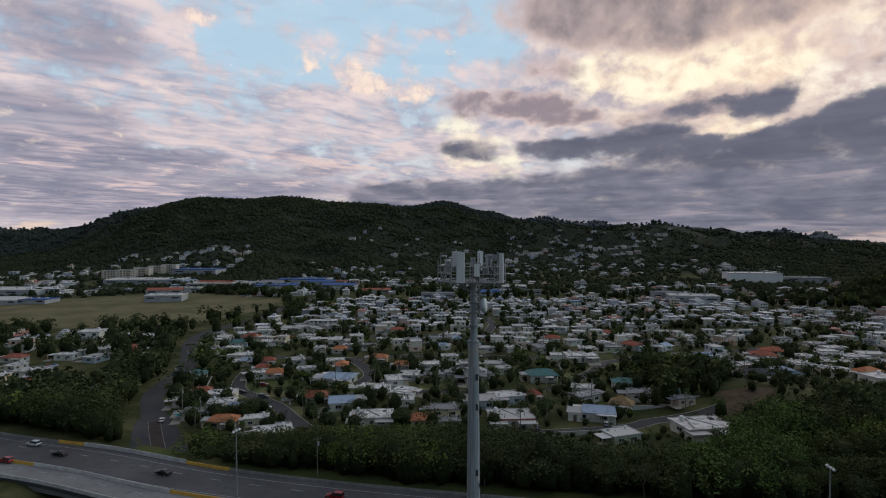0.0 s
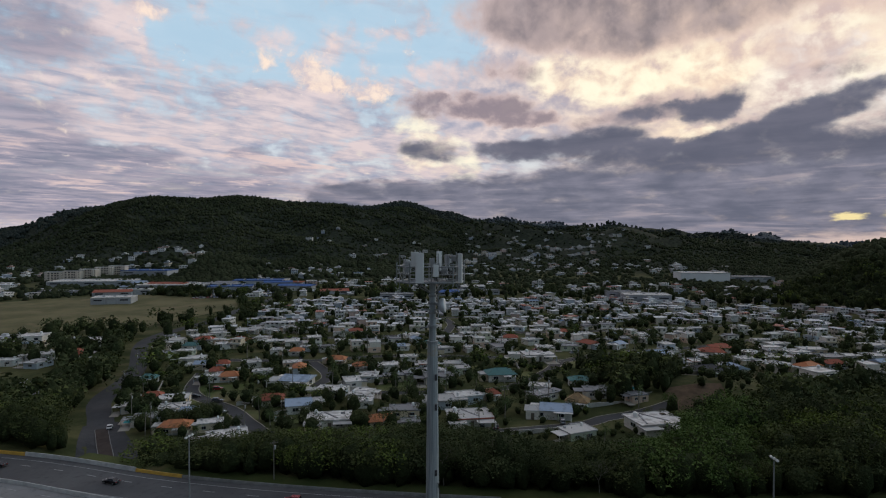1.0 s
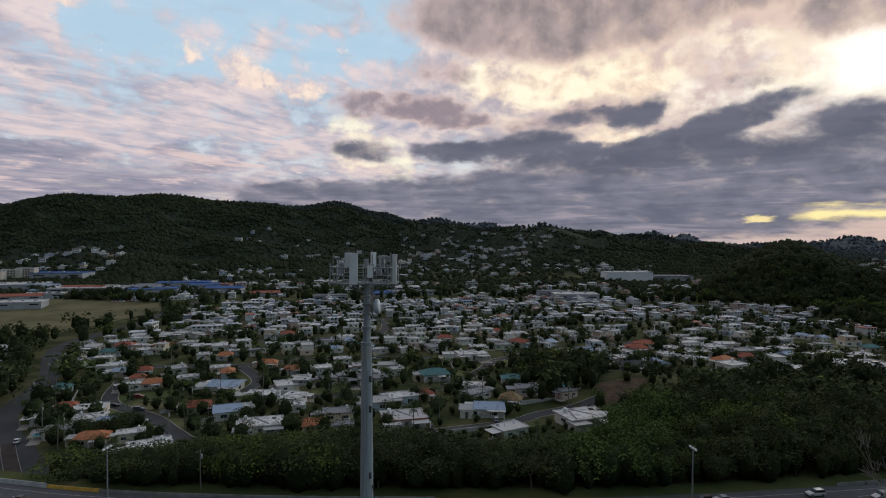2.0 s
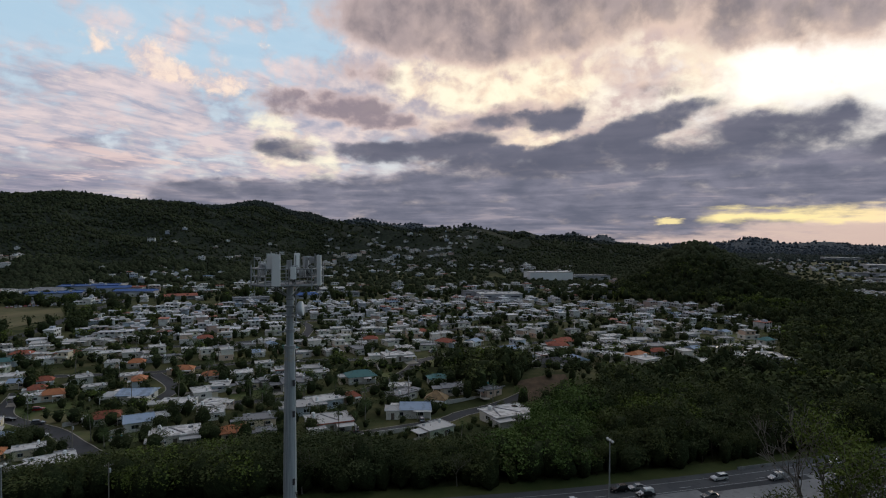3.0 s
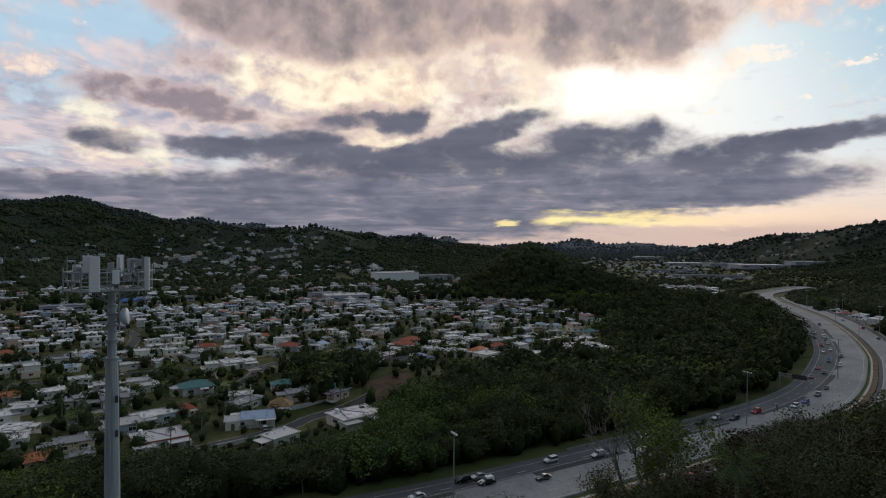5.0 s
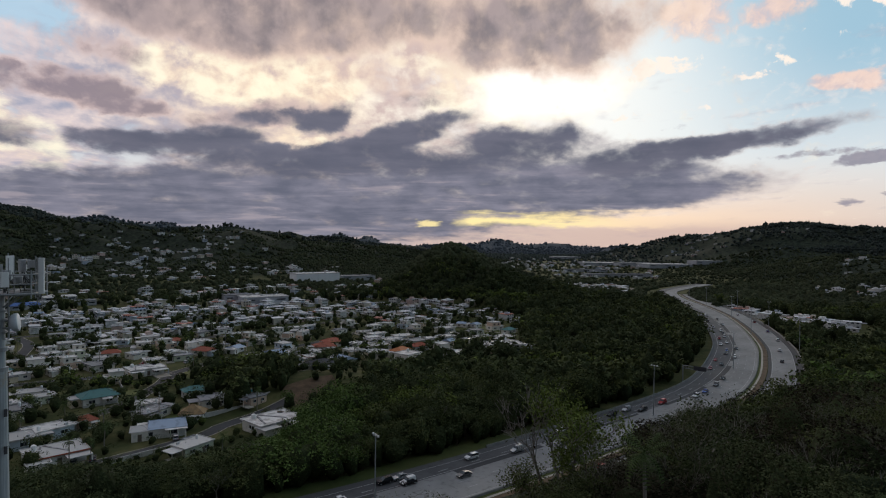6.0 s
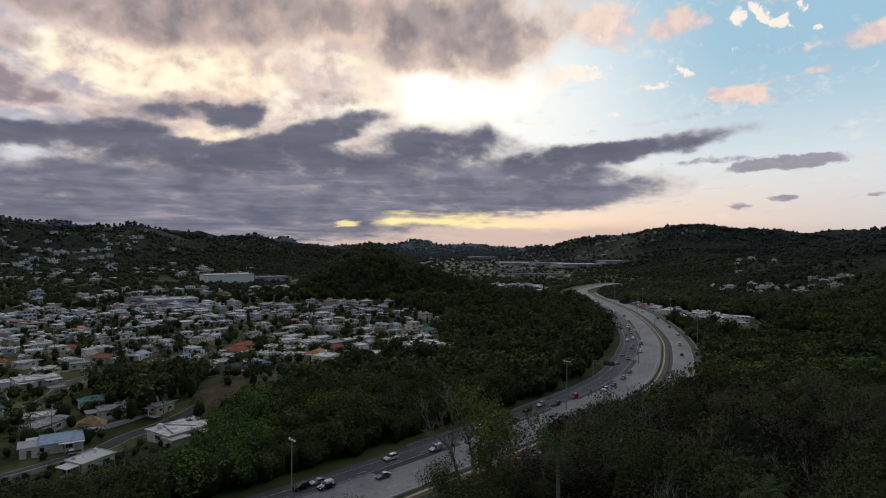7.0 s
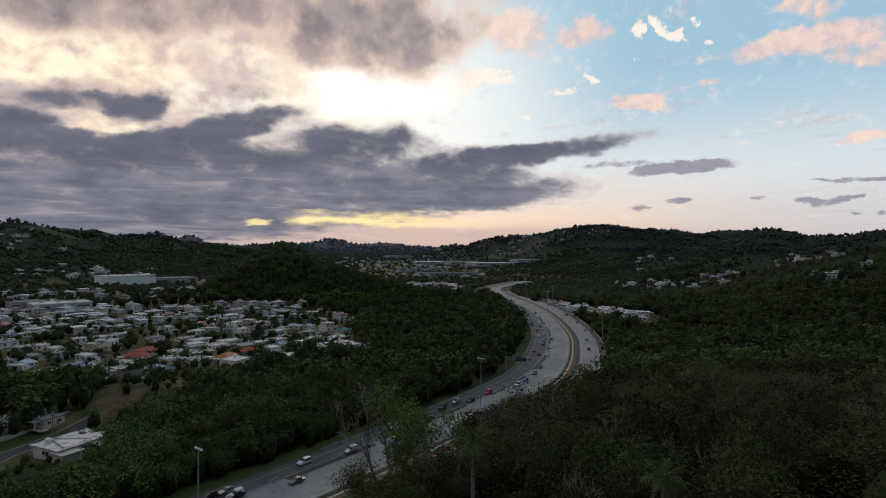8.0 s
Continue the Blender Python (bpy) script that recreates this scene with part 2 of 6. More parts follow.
build_sky()
sun = new("sun", bpy.data.lights.new("sun", "SUN"))
sun.data.energy, sun.data.angle, sun.data.color = 0.5, radians(14), (1.0, 0.86, 0.7)
sun.matrix_world = look((0, 0, 300), (-100 * math.sin(radians(SUN_AZ)), -100 * math.cos(radians(SUN_AZ)), 300 - 100 * math.tan(radians(SUN_EL))))


# ------------------------------------------------------------ materials
def material(name, fn):
    m = bpy.data.materials.new(name)
    m.use_nodes = True
    X.tree = m.node_tree
    b = m.node_tree.nodes["Principled BSDF"]
    fn(b)
    return m


def put(b, name, v):
    if isinstance(v, X):
        X.tree.links.new(v.s, b.inputs[name])
    elif isinstance(v, tuple):
        b.inputs[name].default_value = (*v, 1.0)
    else:
        b.inputs[name].default_value = v


def objco():
    return X(X.tree.nodes.new("ShaderNodeTexCoord").outputs["Object"])


def worldpos():
    return X(X.tree.nodes.new("ShaderNodeNewGeometry").outputs["Position"])


def island():
    return X(X.tree.nodes.new("ShaderNodeNewGeometry").outputs["Random Per Island"])


def each():
    return X(X.tree.nodes.new("ShaderNodeObjectInfo").outputs["Random"])


def bump(b, h, strength=0.3, dist=0.05):
    n = X.tree.nodes.new("ShaderNodeBump")
    n.inputs["Strength"].default_value, n.inputs["Distance"].default_value = strength, dist
    X.tree.links.new(h.s, n.inputs["Height"])
    X.tree.links.new(n.outputs[0], b.inputs["Normal"])


def leaf_mat(name, dark, light, scale=0.02):
    """Foliage: each tree has its own tone, each leaf clump a little of its own."""
    def fn(b):
        pos = worldpos()
        n = X.tree.nodes.new("ShaderNodeAttribute")
        n.attribute_name = "tone"
        stand, tuft = fbm(pos, scale, 3, 0.6), fbm(pos, 0.35, 3, 0.6)
        f = step(stand, 0.32, 0.68) * 0.2 + X(n.outputs["Fac"]) * 0.45 + step(tuft, 0.36, 0.64) * 0.2 + island() * 0.15
        put(b, "Base Color", mix(f, dark, light))
        put(b, "Roughness", 0.9)
        put(b, "Specular IOR Level", 0.05)
    return material(name, fn)


M_LEAF = leaf_mat("leaf_green", (0.016, 0.025, 0.009), (0.118, 0.136, 0.050))
M_LEAF2 = leaf_mat("leaf_deep", (0.018, 0.027, 0.012), (0.098, 0.116, 0.050))
M_LEAF_YELLOW = leaf_mat("leaf_yellow_green", (0.050, 0.074, 0.016), (0.16, 0.20, 0.048))
# dry brown leaves, base darkened as well for the slope's deep shade
M_LEAF_DRY_SHADE = leaf_mat("leaf_dry_shade", (0.012, 0.011, 0.007), (0.056, 0.046, 0.027))
M_BAMBOO = leaf_mat("leaf_bamboo", (0.032, 0.060, 0.017), (0.13, 0.185, 0.052))


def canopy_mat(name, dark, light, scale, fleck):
    """Crown surfaces seen from afar: leaf tufts, shade of their gaps painted dark."""
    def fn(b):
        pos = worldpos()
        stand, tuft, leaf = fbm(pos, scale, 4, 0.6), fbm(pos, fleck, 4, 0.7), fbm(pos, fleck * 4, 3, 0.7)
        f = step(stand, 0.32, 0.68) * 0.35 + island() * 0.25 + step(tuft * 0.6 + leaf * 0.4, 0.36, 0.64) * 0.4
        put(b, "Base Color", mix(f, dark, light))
        put(b, "Roughness", 0.95)
        put(b, "Specular IOR Level", 0.03)
        bump(b, tuft, 0.9, 1.2 / fleck * 0.6)
    return material(name, fn)


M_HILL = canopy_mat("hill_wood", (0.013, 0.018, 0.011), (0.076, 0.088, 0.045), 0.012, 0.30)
# the next two carry distance haze in their base colours
M_FAR_HAZE = canopy_mat("far_wood_haze", (0.026, 0.034, 0.032), (0.074, 0.088, 0.074), 0.006, 0.16)
M_DISTANT_HAZE = canopy_mat("distant_wood_haze", (0.055, 0.068, 0.080), (0.090, 0.108, 0.122), 0.003, 0.08)
# crown cores: the shade inside the foliage is put into this colour
M_CORE_SHADE = canopy_mat("crown_core_shade", (0.008, 0.013, 0.006), (0.056, 0.070, 0.030), 0.02, 0.7)
M_PALM = leaf_mat("palm_frond", (0.042, 0.065, 0.024), (0.17, 0.22, 0.085))


def plain(name, colour, rough=0.6, metal=0.0, var=0.25, scale=1.5, spec=0.5, bumpy=0.0):
    def fn(b):
        co = objco()
        n1, n2 = fbm(co, scale, 5, 0.6), fbm(co, scale * 9, 3, 0.6)
        f = step(n1 * 0.65 + n2 * 0.35, 0.3, 0.7)
        put(b, "Base Color", mix(f, tuple(c * (1 - var) for c in colour), tuple(min(1, c * (1 + var * 0.6)) for c in colour)))
        put(b, "Roughness", step(n2, 0.3, 0.7, max(0.02, rough - 0.1), min(1, rough + 0.1)))
        put(b, "Metallic", metal)
        put(b, "Specular IOR Level", spec)
        if bumpy:
            bump(b, n2, bumpy, 0.03)
    return material(name, fn)


M_BARK = plain("bark", (0.09, 0.07, 0.05), 0.9, 0, 0.4, 3, 0.2)
M_BARK_PALE = plain("bark_pale", (0.22, 0.20, 0.17), 0.9, 0, 0.4, 3, 0.2)
M_STEEL = plain("galvanised_steel", (0.27, 0.285, 0.29), 0.6, 0.15, 0.25, 2)
M_ANT = plain("antenna_shell", (0.74, 0.75, 0.74), 0.45, 0, 0.06, 1.5)
M_DARK = plain("dark_gear", (0.05, 0.05, 0.055), 0.6, 0, 0.3, 6)
M_GREYBOX = plain("radio_box", (0.40, 0.41, 0.42), 0.5, 0, 0.1, 3)
M_CABLE = plain("cable_black", (0.02, 0.02, 0.02), 0.5)
M_WHITE_LINE = plain("road_paint_white", (0.40, 0.40, 0.39), 0.7, 0, 0.35, 1.0)
M_YELLOW = plain("yellow_paint", (0.62, 0.36, 0.05), 0.6, 0, 0.25, 1.0)
M_BARRIER = plain("barrier_concrete", (0.50, 0.50, 0.48), 0.85, 0, 0.3, 0.5, 0.3)
M_BARRIER_OLD = plain("barrier_old_concrete", (0.22, 0.22, 0.21), 0.9, 0, 0.35, 0.4, 0.3)
M_RUBBER = plain("rubber", (0.02, 0.02, 0.02), 0.8)
M_GLASS_DARK = plain("window_glass", (0.02, 0.024, 0.03), 0.12, 0, 0.1, 2)
M_LAMP_RED = plain("tail_light", (0.45, 0.02, 0.02), 0.3)
M_LAMP_WHITE = plain("headlight", (0.8, 0.8, 0.75), 0.2)
M_RIM = plain("wheel_rim", (0.4, 0.4, 0.4), 0.4, 0.7)
M_POOL = plain("pool_water", (0.08, 0.42, 0.46), 0.08, 0, 0.15, 1)
M_WOODPOLE = plain("wooden_pole", (0.16, 0.13, 0.10), 0.9, 0, 0.3, 2)
M_BROWN_DECK = plain("bare_soil", (0.115, 0.078, 0.048), 0.95, 0, 0.5, 0.25, 0.2)
M_ISLE = plain("island_soil", (0.060, 0.045, 0.038), 0.95, 0, 0.35, 0.3, 0.2)
M_WALLSTONE = plain("garden_wall", (0.5, 0.48, 0.44), 0.9, 0, 0.25, 0.5, 0.3)


def ground_fn(b):
    pos = worldpos()
    big, mid, small = fbm(pos, 0.008, 4, 0.6), fbm(pos, 0.06, 4, 0.6), fbm(pos, 0.9, 4, 0.7)
    grass = mix(step(mid, 0.35, 0.65), (0.048, 0.058, 0.022), (0.125, 0.120, 0.052))
    soil = mix(small, (0.09, 0.07, 0.045), (0.18, 0.135, 0.09))
    col = mix(step(big * 0.5 + mid * 0.5, 0.54, 0.64) * 0.7, grass, soil)
    col = mix(small * 0.4, col, (0.035, 0.045, 0.02))
    # undergrowth of the wooded hills
    scrub = mix(step(fbm(pos, 0.15, 5, 0.7), 0.38, 0.62), (0.011, 0.016, 0.011), (0.040, 0.050, 0.032))
    _, _, z = split(pos)
    put(b, "Base Color", mix(step(z, 2.0, 9.0), col, scrub))
    put(b, "Roughness", 0.95)
    put(b, "Specular IOR Level", 0.05)
    bump(b, small, 0.5, 0.2)


M_GROUND = material("valley_ground", ground_fn)


def turf(name, a, c, worn):
    def fn(b):
        pos = worldpos()
        mid, small = fbm(pos, 0.03, 5, 0.65), fbm(pos, 0.7, 4, 0.7)
        col = mix(step(mid, 0.35, 0.65), a, c)
        col = mix(step(fbm(pos, 0.012, 3, 0.5, 1.5), 0.58, 0.66) * 0.6, col, worn)
        put(b, "Base Color", mix(small * 0.35, col, tuple(k * 0.6 for k in a)))
        put(b, "Roughness", 0.95)
        put(b, "Specular IOR Level", 0.1)
    return material(name, fn)


M_FIELD = turf("dry_field_grass", (0.12, 0.115, 0.055), (0.20, 0.175, 0.09), (0.24, 0.19, 0.11))
M_LAWN = turf("lawn", (0.09, 0.115, 0.04), (0.18, 0.18, 0.075), (0.22, 0.18, 0.10))
M_VERGE = turf("verge_grass", (0.05, 0.07, 0.022), (0.10, 0.11, 0.04), (0.13, 0.10, 0.055))


def paving(name, base, stain, light):
    def fn(b):
        pos = worldpos()
        n1, n2, n3 = fbm(pos, 0.05, 4, 0.6), fbm(pos, 0.5, 5, 0.65), fbm(pos, 6, 3, 0.6)
        col = mix(step(n1, 0.35, 0.65), base, light)
        col = mix(step(n2, 0.5, 0.72) * 0.7, col, stain)
        put(b, "Base Color", mix(n3 * 0.25, col, stain))
        put(b, "Roughness", 0.85)
        put(b, "Specular IOR Level", 0.3)
        bump(b, n3, 0.2, 0.01)
    return material(name, fn)


M_ASPHALT = paving("old_asphalt", (0.075, 0.075, 0.078), (0.045, 0.045, 0.048), (0.105, 0.105, 0.107))
M_ASPHALT_DK = paving("street_asphalt", (0.042, 0.042, 0.045), (0.026, 0.026, 0.028), (0.06, 0.06, 0.063))
M_CONCRETE = paving("road_concrete", (0.20, 0.20, 0.197), (0.10, 0.10, 0.10), (0.27, 0.27, 0.265))
M_PATH = paving("pale_path", (0.33, 0.30, 0.25), (0.2, 0.18, 0.15), (0.4, 0.37, 0.32))


def roof_fn(tone, spread, stain):
    def fn(b):
        co, r = objco(), each()
        n1, n2 = fbm(co, 0.45, 5, 0.65), fbm(co, 3.0, 4, 0.6)
        col = mix(r, tuple(c * (1 - spread) for c in tone), tone)
        col = mix(step(n1 + (r - 0.5) * 0.25, 0.50, 0.68) * 0.75, col, stain)
        put(b, "Base Color", mix(n2 * 0.3, col, stain))
        put(b, "Roughness", 0.8)
        put(b, "Specular IOR Level", 0.3)
    return fn


M_ROOF_WHITE = material("roof_white_sealer", roof_fn((0.80, 0.785, 0.76), 0.5, (0.30, 0.28, 0.26)))
M_ROOF_GREY = material("roof_grey_slab", roof_fn((0.36, 0.36, 0.37), 0.45, (0.09, 0.09, 0.09)))
M_ROOF_RED = material("roof_clay_tile", roof_fn((0.46, 0.13, 0.075), 0.35, (0.20, 0.075, 0.05)))
M_ROOF_ORANGE = material("roof_orange_tile", roof_fn((0.58, 0.22, 0.09), 0.25, (0.28, 0.12, 0.07)))
M_ROOF_BLUE = material("roof_blue_sheet", roof_fn((0.42, 0.52, 0.66), 0.3, (0.22, 0.26, 0.32)))
M_ROOF_DEEPBLUE = material("roof_deep_blue_sheet", roof_fn((0.07, 0.16, 0.42), 0.3, (0.04, 0.08, 0.2)))
M_ROOF_TEAL = material("roof_teal_sheet", roof_fn((0.12, 0.28, 0.27), 0.4, (0.06, 0.12, 0.11)))
M_ROOF_TAN = material("roof_tan_tile", roof_fn((0.36, 0.24, 0.12), 0.2, (0.2, 0.14, 0.08)))
M_ROOF_DARK = material("roof_dark_shingle", roof_fn((0.075, 0.075, 0.08), 0.3, (0.03, 0.03, 0.035)))


def wall_fn(b):
    r, co = each(), objco()
    n = fbm(co, 0.8, 4, 0.6)
    ramp = X.tree.nodes.new("ShaderNodeValToRGB")
    X.tree.links.new(r.s, ramp.inputs[0])
    tones = ((0.0, (0.74, 0.70, 0.62)), (0.3, (0.68, 0.58, 0.42)), (0.45, (0.76, 0.73, 0.68)), (0.64, (0.50, 0.56, 0.62)), (0.72, (0.68, 0.50, 0.38)), (0.8, (0.72, 0.69, 0.64)), (0.92, (0.54, 0.56, 0.42)))
    ramp.color_ramp.interpolation = "CONSTANT"
    while len(ramp.color_ramp.elements) < len(tones):
        ramp.color_ramp.elements.new(0.5)
    for e, (at, c) in zip(ramp.color_ramp.elements, tones):
        e.position, e.color = at, (*c, 1)
    put(b, "Base Color", mix(step(n, 0.45, 0.75) * 0.4, X(ramp.outputs[0]), (0.32, 0.31, 0.29)))
    put(b, "Roughness", 0.85)
    put(b, "Specular IOR Level", 0.3)


M_WALL = material("painted_plaster", wall_fn)


# ------------------------------------------------------------ building helpers
def link_mesh(name, bm, mat, parent=None, label="", smooth=False):
    me = bpy.data.meshes.new(name)
    bm.to_mesh(me)
    bm.free()
    for m in (mat if isinstance(mat, (list, tuple)) else [mat]):
        me.materials.append(m)
    if smooth:
        me.polygons.foreach_set("use_smooth", [True] * len(me.polygons))
    ob = new(name, me)
    if parent:
        ob.parent = parent
    if label:
        ob["label"] = label
    return ob


part = link_mesh


def raw_mesh(name, verts, faces, mat, parent=None, smooth=False, index=None):
    """verts: (n, 3); faces: (m, k) of one k."""
    verts, faces = np.asarray(verts, np.float32), np.asarray(faces, np.int32)
    me = bpy.data.meshes.new(name)
    k = faces.shape[1]
    me.vertices.add(len(verts))
    me.vertices.foreach_set("co", verts.ravel())
    me.loops.add(faces.size)
    me.loops.foreach_set("vertex_index", faces.ravel())
    me.polygons.add(len(faces))
    me.polygons.foreach_set("loop_start", np.arange(0, faces.size, k, dtype=np.int32))
    me.polygons.foreach_set("use_smooth", np.full(len(faces), smooth) if index is None else np.asarray(index) > 0)
    for m in (mat if isinstance(mat, (list, tuple)) else [mat]):
        me.materials.append(m)
    if index is not None:
        me.polygons.foreach_set("material_index", np.asarray(index, np.int32))
    me.update(calc_edges=True)
    ob = new(name, me)
    if parent:
        ob.parent = parent
    return ob


def empty(name, m=None):
    ob = new(name)
    ob.empty_display_size = 0.2
    if m is not None:
        ob.matrix_basis = m
    return ob


def box(bm, c, s, rz=0.0, ry=0.0, rx=0.0):
    m = Matrix.LocRotScale(c, Euler((rx, ry, rz)), s)
    return bmesh.ops.create_cube(bm, size=1.0, matrix=m)["verts"]


def boxes(*rows):
    bm = bmesh.new()
    for r in rows:
        box(bm, *r)
    return bm


def tube(bm, a, b, r1, r2=None, n=8, caps=True):
    a, b = Vector(a), Vector(b)
    v = b - a
    m = Matrix.Translation((a + b) / 2) @ v.to_track_quat("Z", "Y").to_matrix().to_4x4()
    return bmesh.ops.create_cone(bm, cap_ends=caps, segments=n, radius1=r1, radius2=r1 if r2 is None else r2, depth=v.length, matrix=m)["verts"]


def tubes(*rows, n=8):
    bm = bmesh.new()
    for r in rows:
        tube(bm, *r, n=n)
    return bm


def polar(az, d):
    a = radians(az)
    return (d * math.sin(a), d * math.cos(a))


def seen(az, el, z=-5.0):
    """The place at height z on a bearing, el degrees above the level of the eye."""
    return polar(az, (H - z) / math.tan(radians(-el)))


def spline(pts, gap=4.0):
    """Catmull-Rom through the points, at even steps."""
    p = np.array([pts[0], *pts, pts[-1]], float)
    p[0], p[-1] = 2 * p[1] - p[2], 2 * p[-2] - p[-3]
    out = []
    for i in range(1, len(p) - 2):
        for u in np.linspace(0, 1, 24, endpoint=False):
            a, b, c, d = p[i - 1:i + 3]
            out.append(0.5 * (2 * b + (c - a) * u + (2 * a - 5 * b + 4 * c - d) * u * u + (3 * b - a - 3 * c + d) * u ** 3))
    out.append(p[-2])
    out = np.array(out)
    s = np.concatenate([[0], np.cumsum(np.linalg.norm(np.diff(out, axis=0), axis=1))])
    t = np.arange(0, s[-1], gap)
    return np.stack([np.interp(t, s, out[:, k]) for k in range(2)], -1)


def normals(line):
    d = np.gradient(line, axis=0)
    d /= np.linalg.norm(d, axis=1)[:, None]
    return np.stack([d[:, 1], -d[:, 0]], -1)      # to the right of travel


def dist_to(line, x, y):
    best = np.full(np.shape(x), 1e9)
    a, b = line[:-1], line[1:]
    if np.size(x) < 64:
        v = b - a
        px, py = np.ravel(x)[:, None] - a[:, 0], np.ravel(y)[:, None] - a[:, 1]
        t = np.clip((px * v[:, 0] + py * v[:, 1]) / ((v * v).sum(1) + 1e-9), 0, 1)
        return np.hypot(px - t * v[:, 0], py - t * v[:, 1]).min(1).reshape(np.shape(x))
    for (ax, ay), (bx, by) in zip(a, b):
        vx, vy = bx - ax, by - ay
        t = np.clip(((x - ax) * vx + (y - ay) * vy) / (vx * vx + vy * vy + 1e-9), 0, 1)
        best = np.minimum(best, np.hypot(x - ax - t * vx, y - ay - t * vy))
    return best


# ------------------------------------------------------------ the lie of the land
# far edge of the motorway, from the bridge round the bend to the distance
HW_EDGE = spline([(-330, 262), (-230, 222), (-144, 190), (-99, 176), (-60, 161), (-14, 149), (54, 137), (113, 132), (192, 131), (247, 134), (290, 144),
                  (342, 163), (385, 182), (453, 220), (524, 267), (589, 321), (650, 372), (720, 415), (800, 436), (900, 452)], 5.0)
HW_N = normals(HW_EDGE)
HW_MID = HW_EDGE + HW_N * 12
HW_FAR_W = 25.0
SEAM = np.interp(HW_EDGE[:, 0], [-330, -110, 0, 70, 120, 260, 330, 1200], [16.5, 16.5, 13.0, 9.0, 8.4, 9.5, 12.0, 12.0])
AVENUE = spline([(-75, 148), (-82, 165), (-89, 183), (-100, 203), (-113, 228), (-126, 256), (-135, 308), (-164, 392), (-150, 470), (-140, 560), (-120, 650)], 4.0)
STREETS = [
    spline([(-100, 302), (-92, 264), (-68, 237), (-55, 216), (-43, 201), (-15, 196), (20, 197), (62, 205), (76, 213), (92, 217), (112, 224)], 4.0),
    spline([(-60, 280), (-42, 266), (-10, 257), (34, 257), (55, 269), (74, 293), (90, 317), (129, 339), (180, 352), (240, 378)], 4.0),
    spline([(-95, 330), (-50, 326), (-10, 336), (40, 330), (90, 317)], 4.0),
    spline([(-110, 400), (-40, 396), (30, 408), (120, 412), (240, 432), (330, 470)], 4.0),
    spline([(-120, 470), (0, 482), (140, 490), (260, 515), (340, 560)], 4.0),
    spline([(30, 408), (38, 450), (34, 482)], 4.0),
    spline([(-42, 266), (-36, 290), (-50, 326)], 4.0),
]

# hills: bearing, distance, height above the plain, half width across, half width along the view, turn
RIDGE = (
    (-16.8, 1180, 58, 80, 120), (-6.5, 1330, 52, 90, 130),
    (-33.8, 2300, 81, 585, 380), (-27, 2000, 137, 135, 380), (-22.1, 1750, 162, 155, 400), (-15.2, 1750, 167, 175, 420),
    (-7.3, 1800, 157, 240, 420), (0.1, 1850, 161, 120, 340), (4.5, 2000, 136, 150, 420), (19.2, 1700, 87, 215, 360),
    (24.7, 1900, 68, 385, 420), (10.4, 1700, 98, 135, 330))
FAR = (
    (9.6, 3600, 172, 235, 300), (14.6, 3700, 146, 185, 300), (29.8, 3400, 86, 120, 300), (32.7, 3600, 74, 75, 300),
    (45.2, 3900, 68, 125, 300), (42.4, 3800, 34, 415, 300), (50.4, 4000, 44, 285, 300), (57, 3300, 44, 105, 300),
    (-49, 3600, 120, 225, 400), (-36.2, 4000, 88, 555, 400))
NEAR = (
    (40.7, 740, 60, 46, 62), (43.6, 735, 38, 62, 75), (47.0, 730, 16, 70, 80), (37.8, 740, 25, 48, 70))
RIGHT = (
    (63.3, 2300, 84, 200, 300), (70.4, 2100, 126, 205, 320), (76.7, 2150, 104, 165, 330), (83.4, 2100, 112, 195, 330),
    (93, 2100, 106, 290, 330), (106.4, 2000, 130, 95, 330), (90.5, 980, 62, 100, 150), (97, 760, 68, 110, 170),
    (83, 1150, 46, 130, 160), (76, 1300, 40, 150, 160))
HILLS = RIDGE + FAR + NEAR + RIGHT


def wob(x, y, s, seed=0.0):
    """Cheap smooth noise, about -1 to 1."""
    x, y = x / s + seed, y / s - seed * 1.7
    return (np.sin(x * 1.3 + 1.7 * np.sin(y * 0.9 + seed)) + np.sin(y * 1.7 + 1.3 * np.sin(x * 1.1)) + 0.5 * np.sin(2.9 * x + 2.3 * y)) / 2.5


def land(x, y, road=True):
    x, y = np.asarray(x, float), np.asarray(y, float)
    total = np.zeros(np.broadcast(x, y).shape)
    for az, d, top, across, along in HILLS:
        a = radians(az)
        cx, cy = d * math.sin(a), d * math.cos(a)
        u = (x - cx) * math.cos(a) - (y - cy) * math.sin(a)
        v = (x - cx) * math.sin(a) + (y - cy) * math.cos(a)
        g = top * np.exp(-0.5 * ((u / across) ** 2 + (v / along) ** 2))
        total += np.maximum(g, 0) ** 4
    h = total ** 0.25
    fold = 1 - np.abs(wob(x + 40 * wob(x, y, 120, 3.0), y * 0.6, 78, 8.0))
    spur = 0.72 + 0.46 * fold + 0.12 * wob(x, y, 40, 2.0)
    r = np.hypot(x, y)
    h = h * np.where(r > 900, 1 + (spur - 1) * np.clip((h - 6) / 30, 0, 1) * np.clip(1.5 - h / 105, 0.0, 1), 1)
    h = h + 0.4 * wob(x, y, 60, 1.0)
    # the hill on which the tower stands
    h = h + 49 * np.exp(-0.5 * (((x - 60) / 140) ** 2 + ((y + 50) / 100) ** 2))
    # bank with the earth slope among the houses
    h = h + 8 * np.exp(-0.5 * (((x - 126) / 24) ** 2 + ((y - 244) / 20) ** 2))
    z = h - 5.0
    if road:
        d = dist_to(HW_MID[::3], x, y)
        k = np.clip((d - 20) / 26, 0, 1)
        k = k * k * (3 - 2 * k)
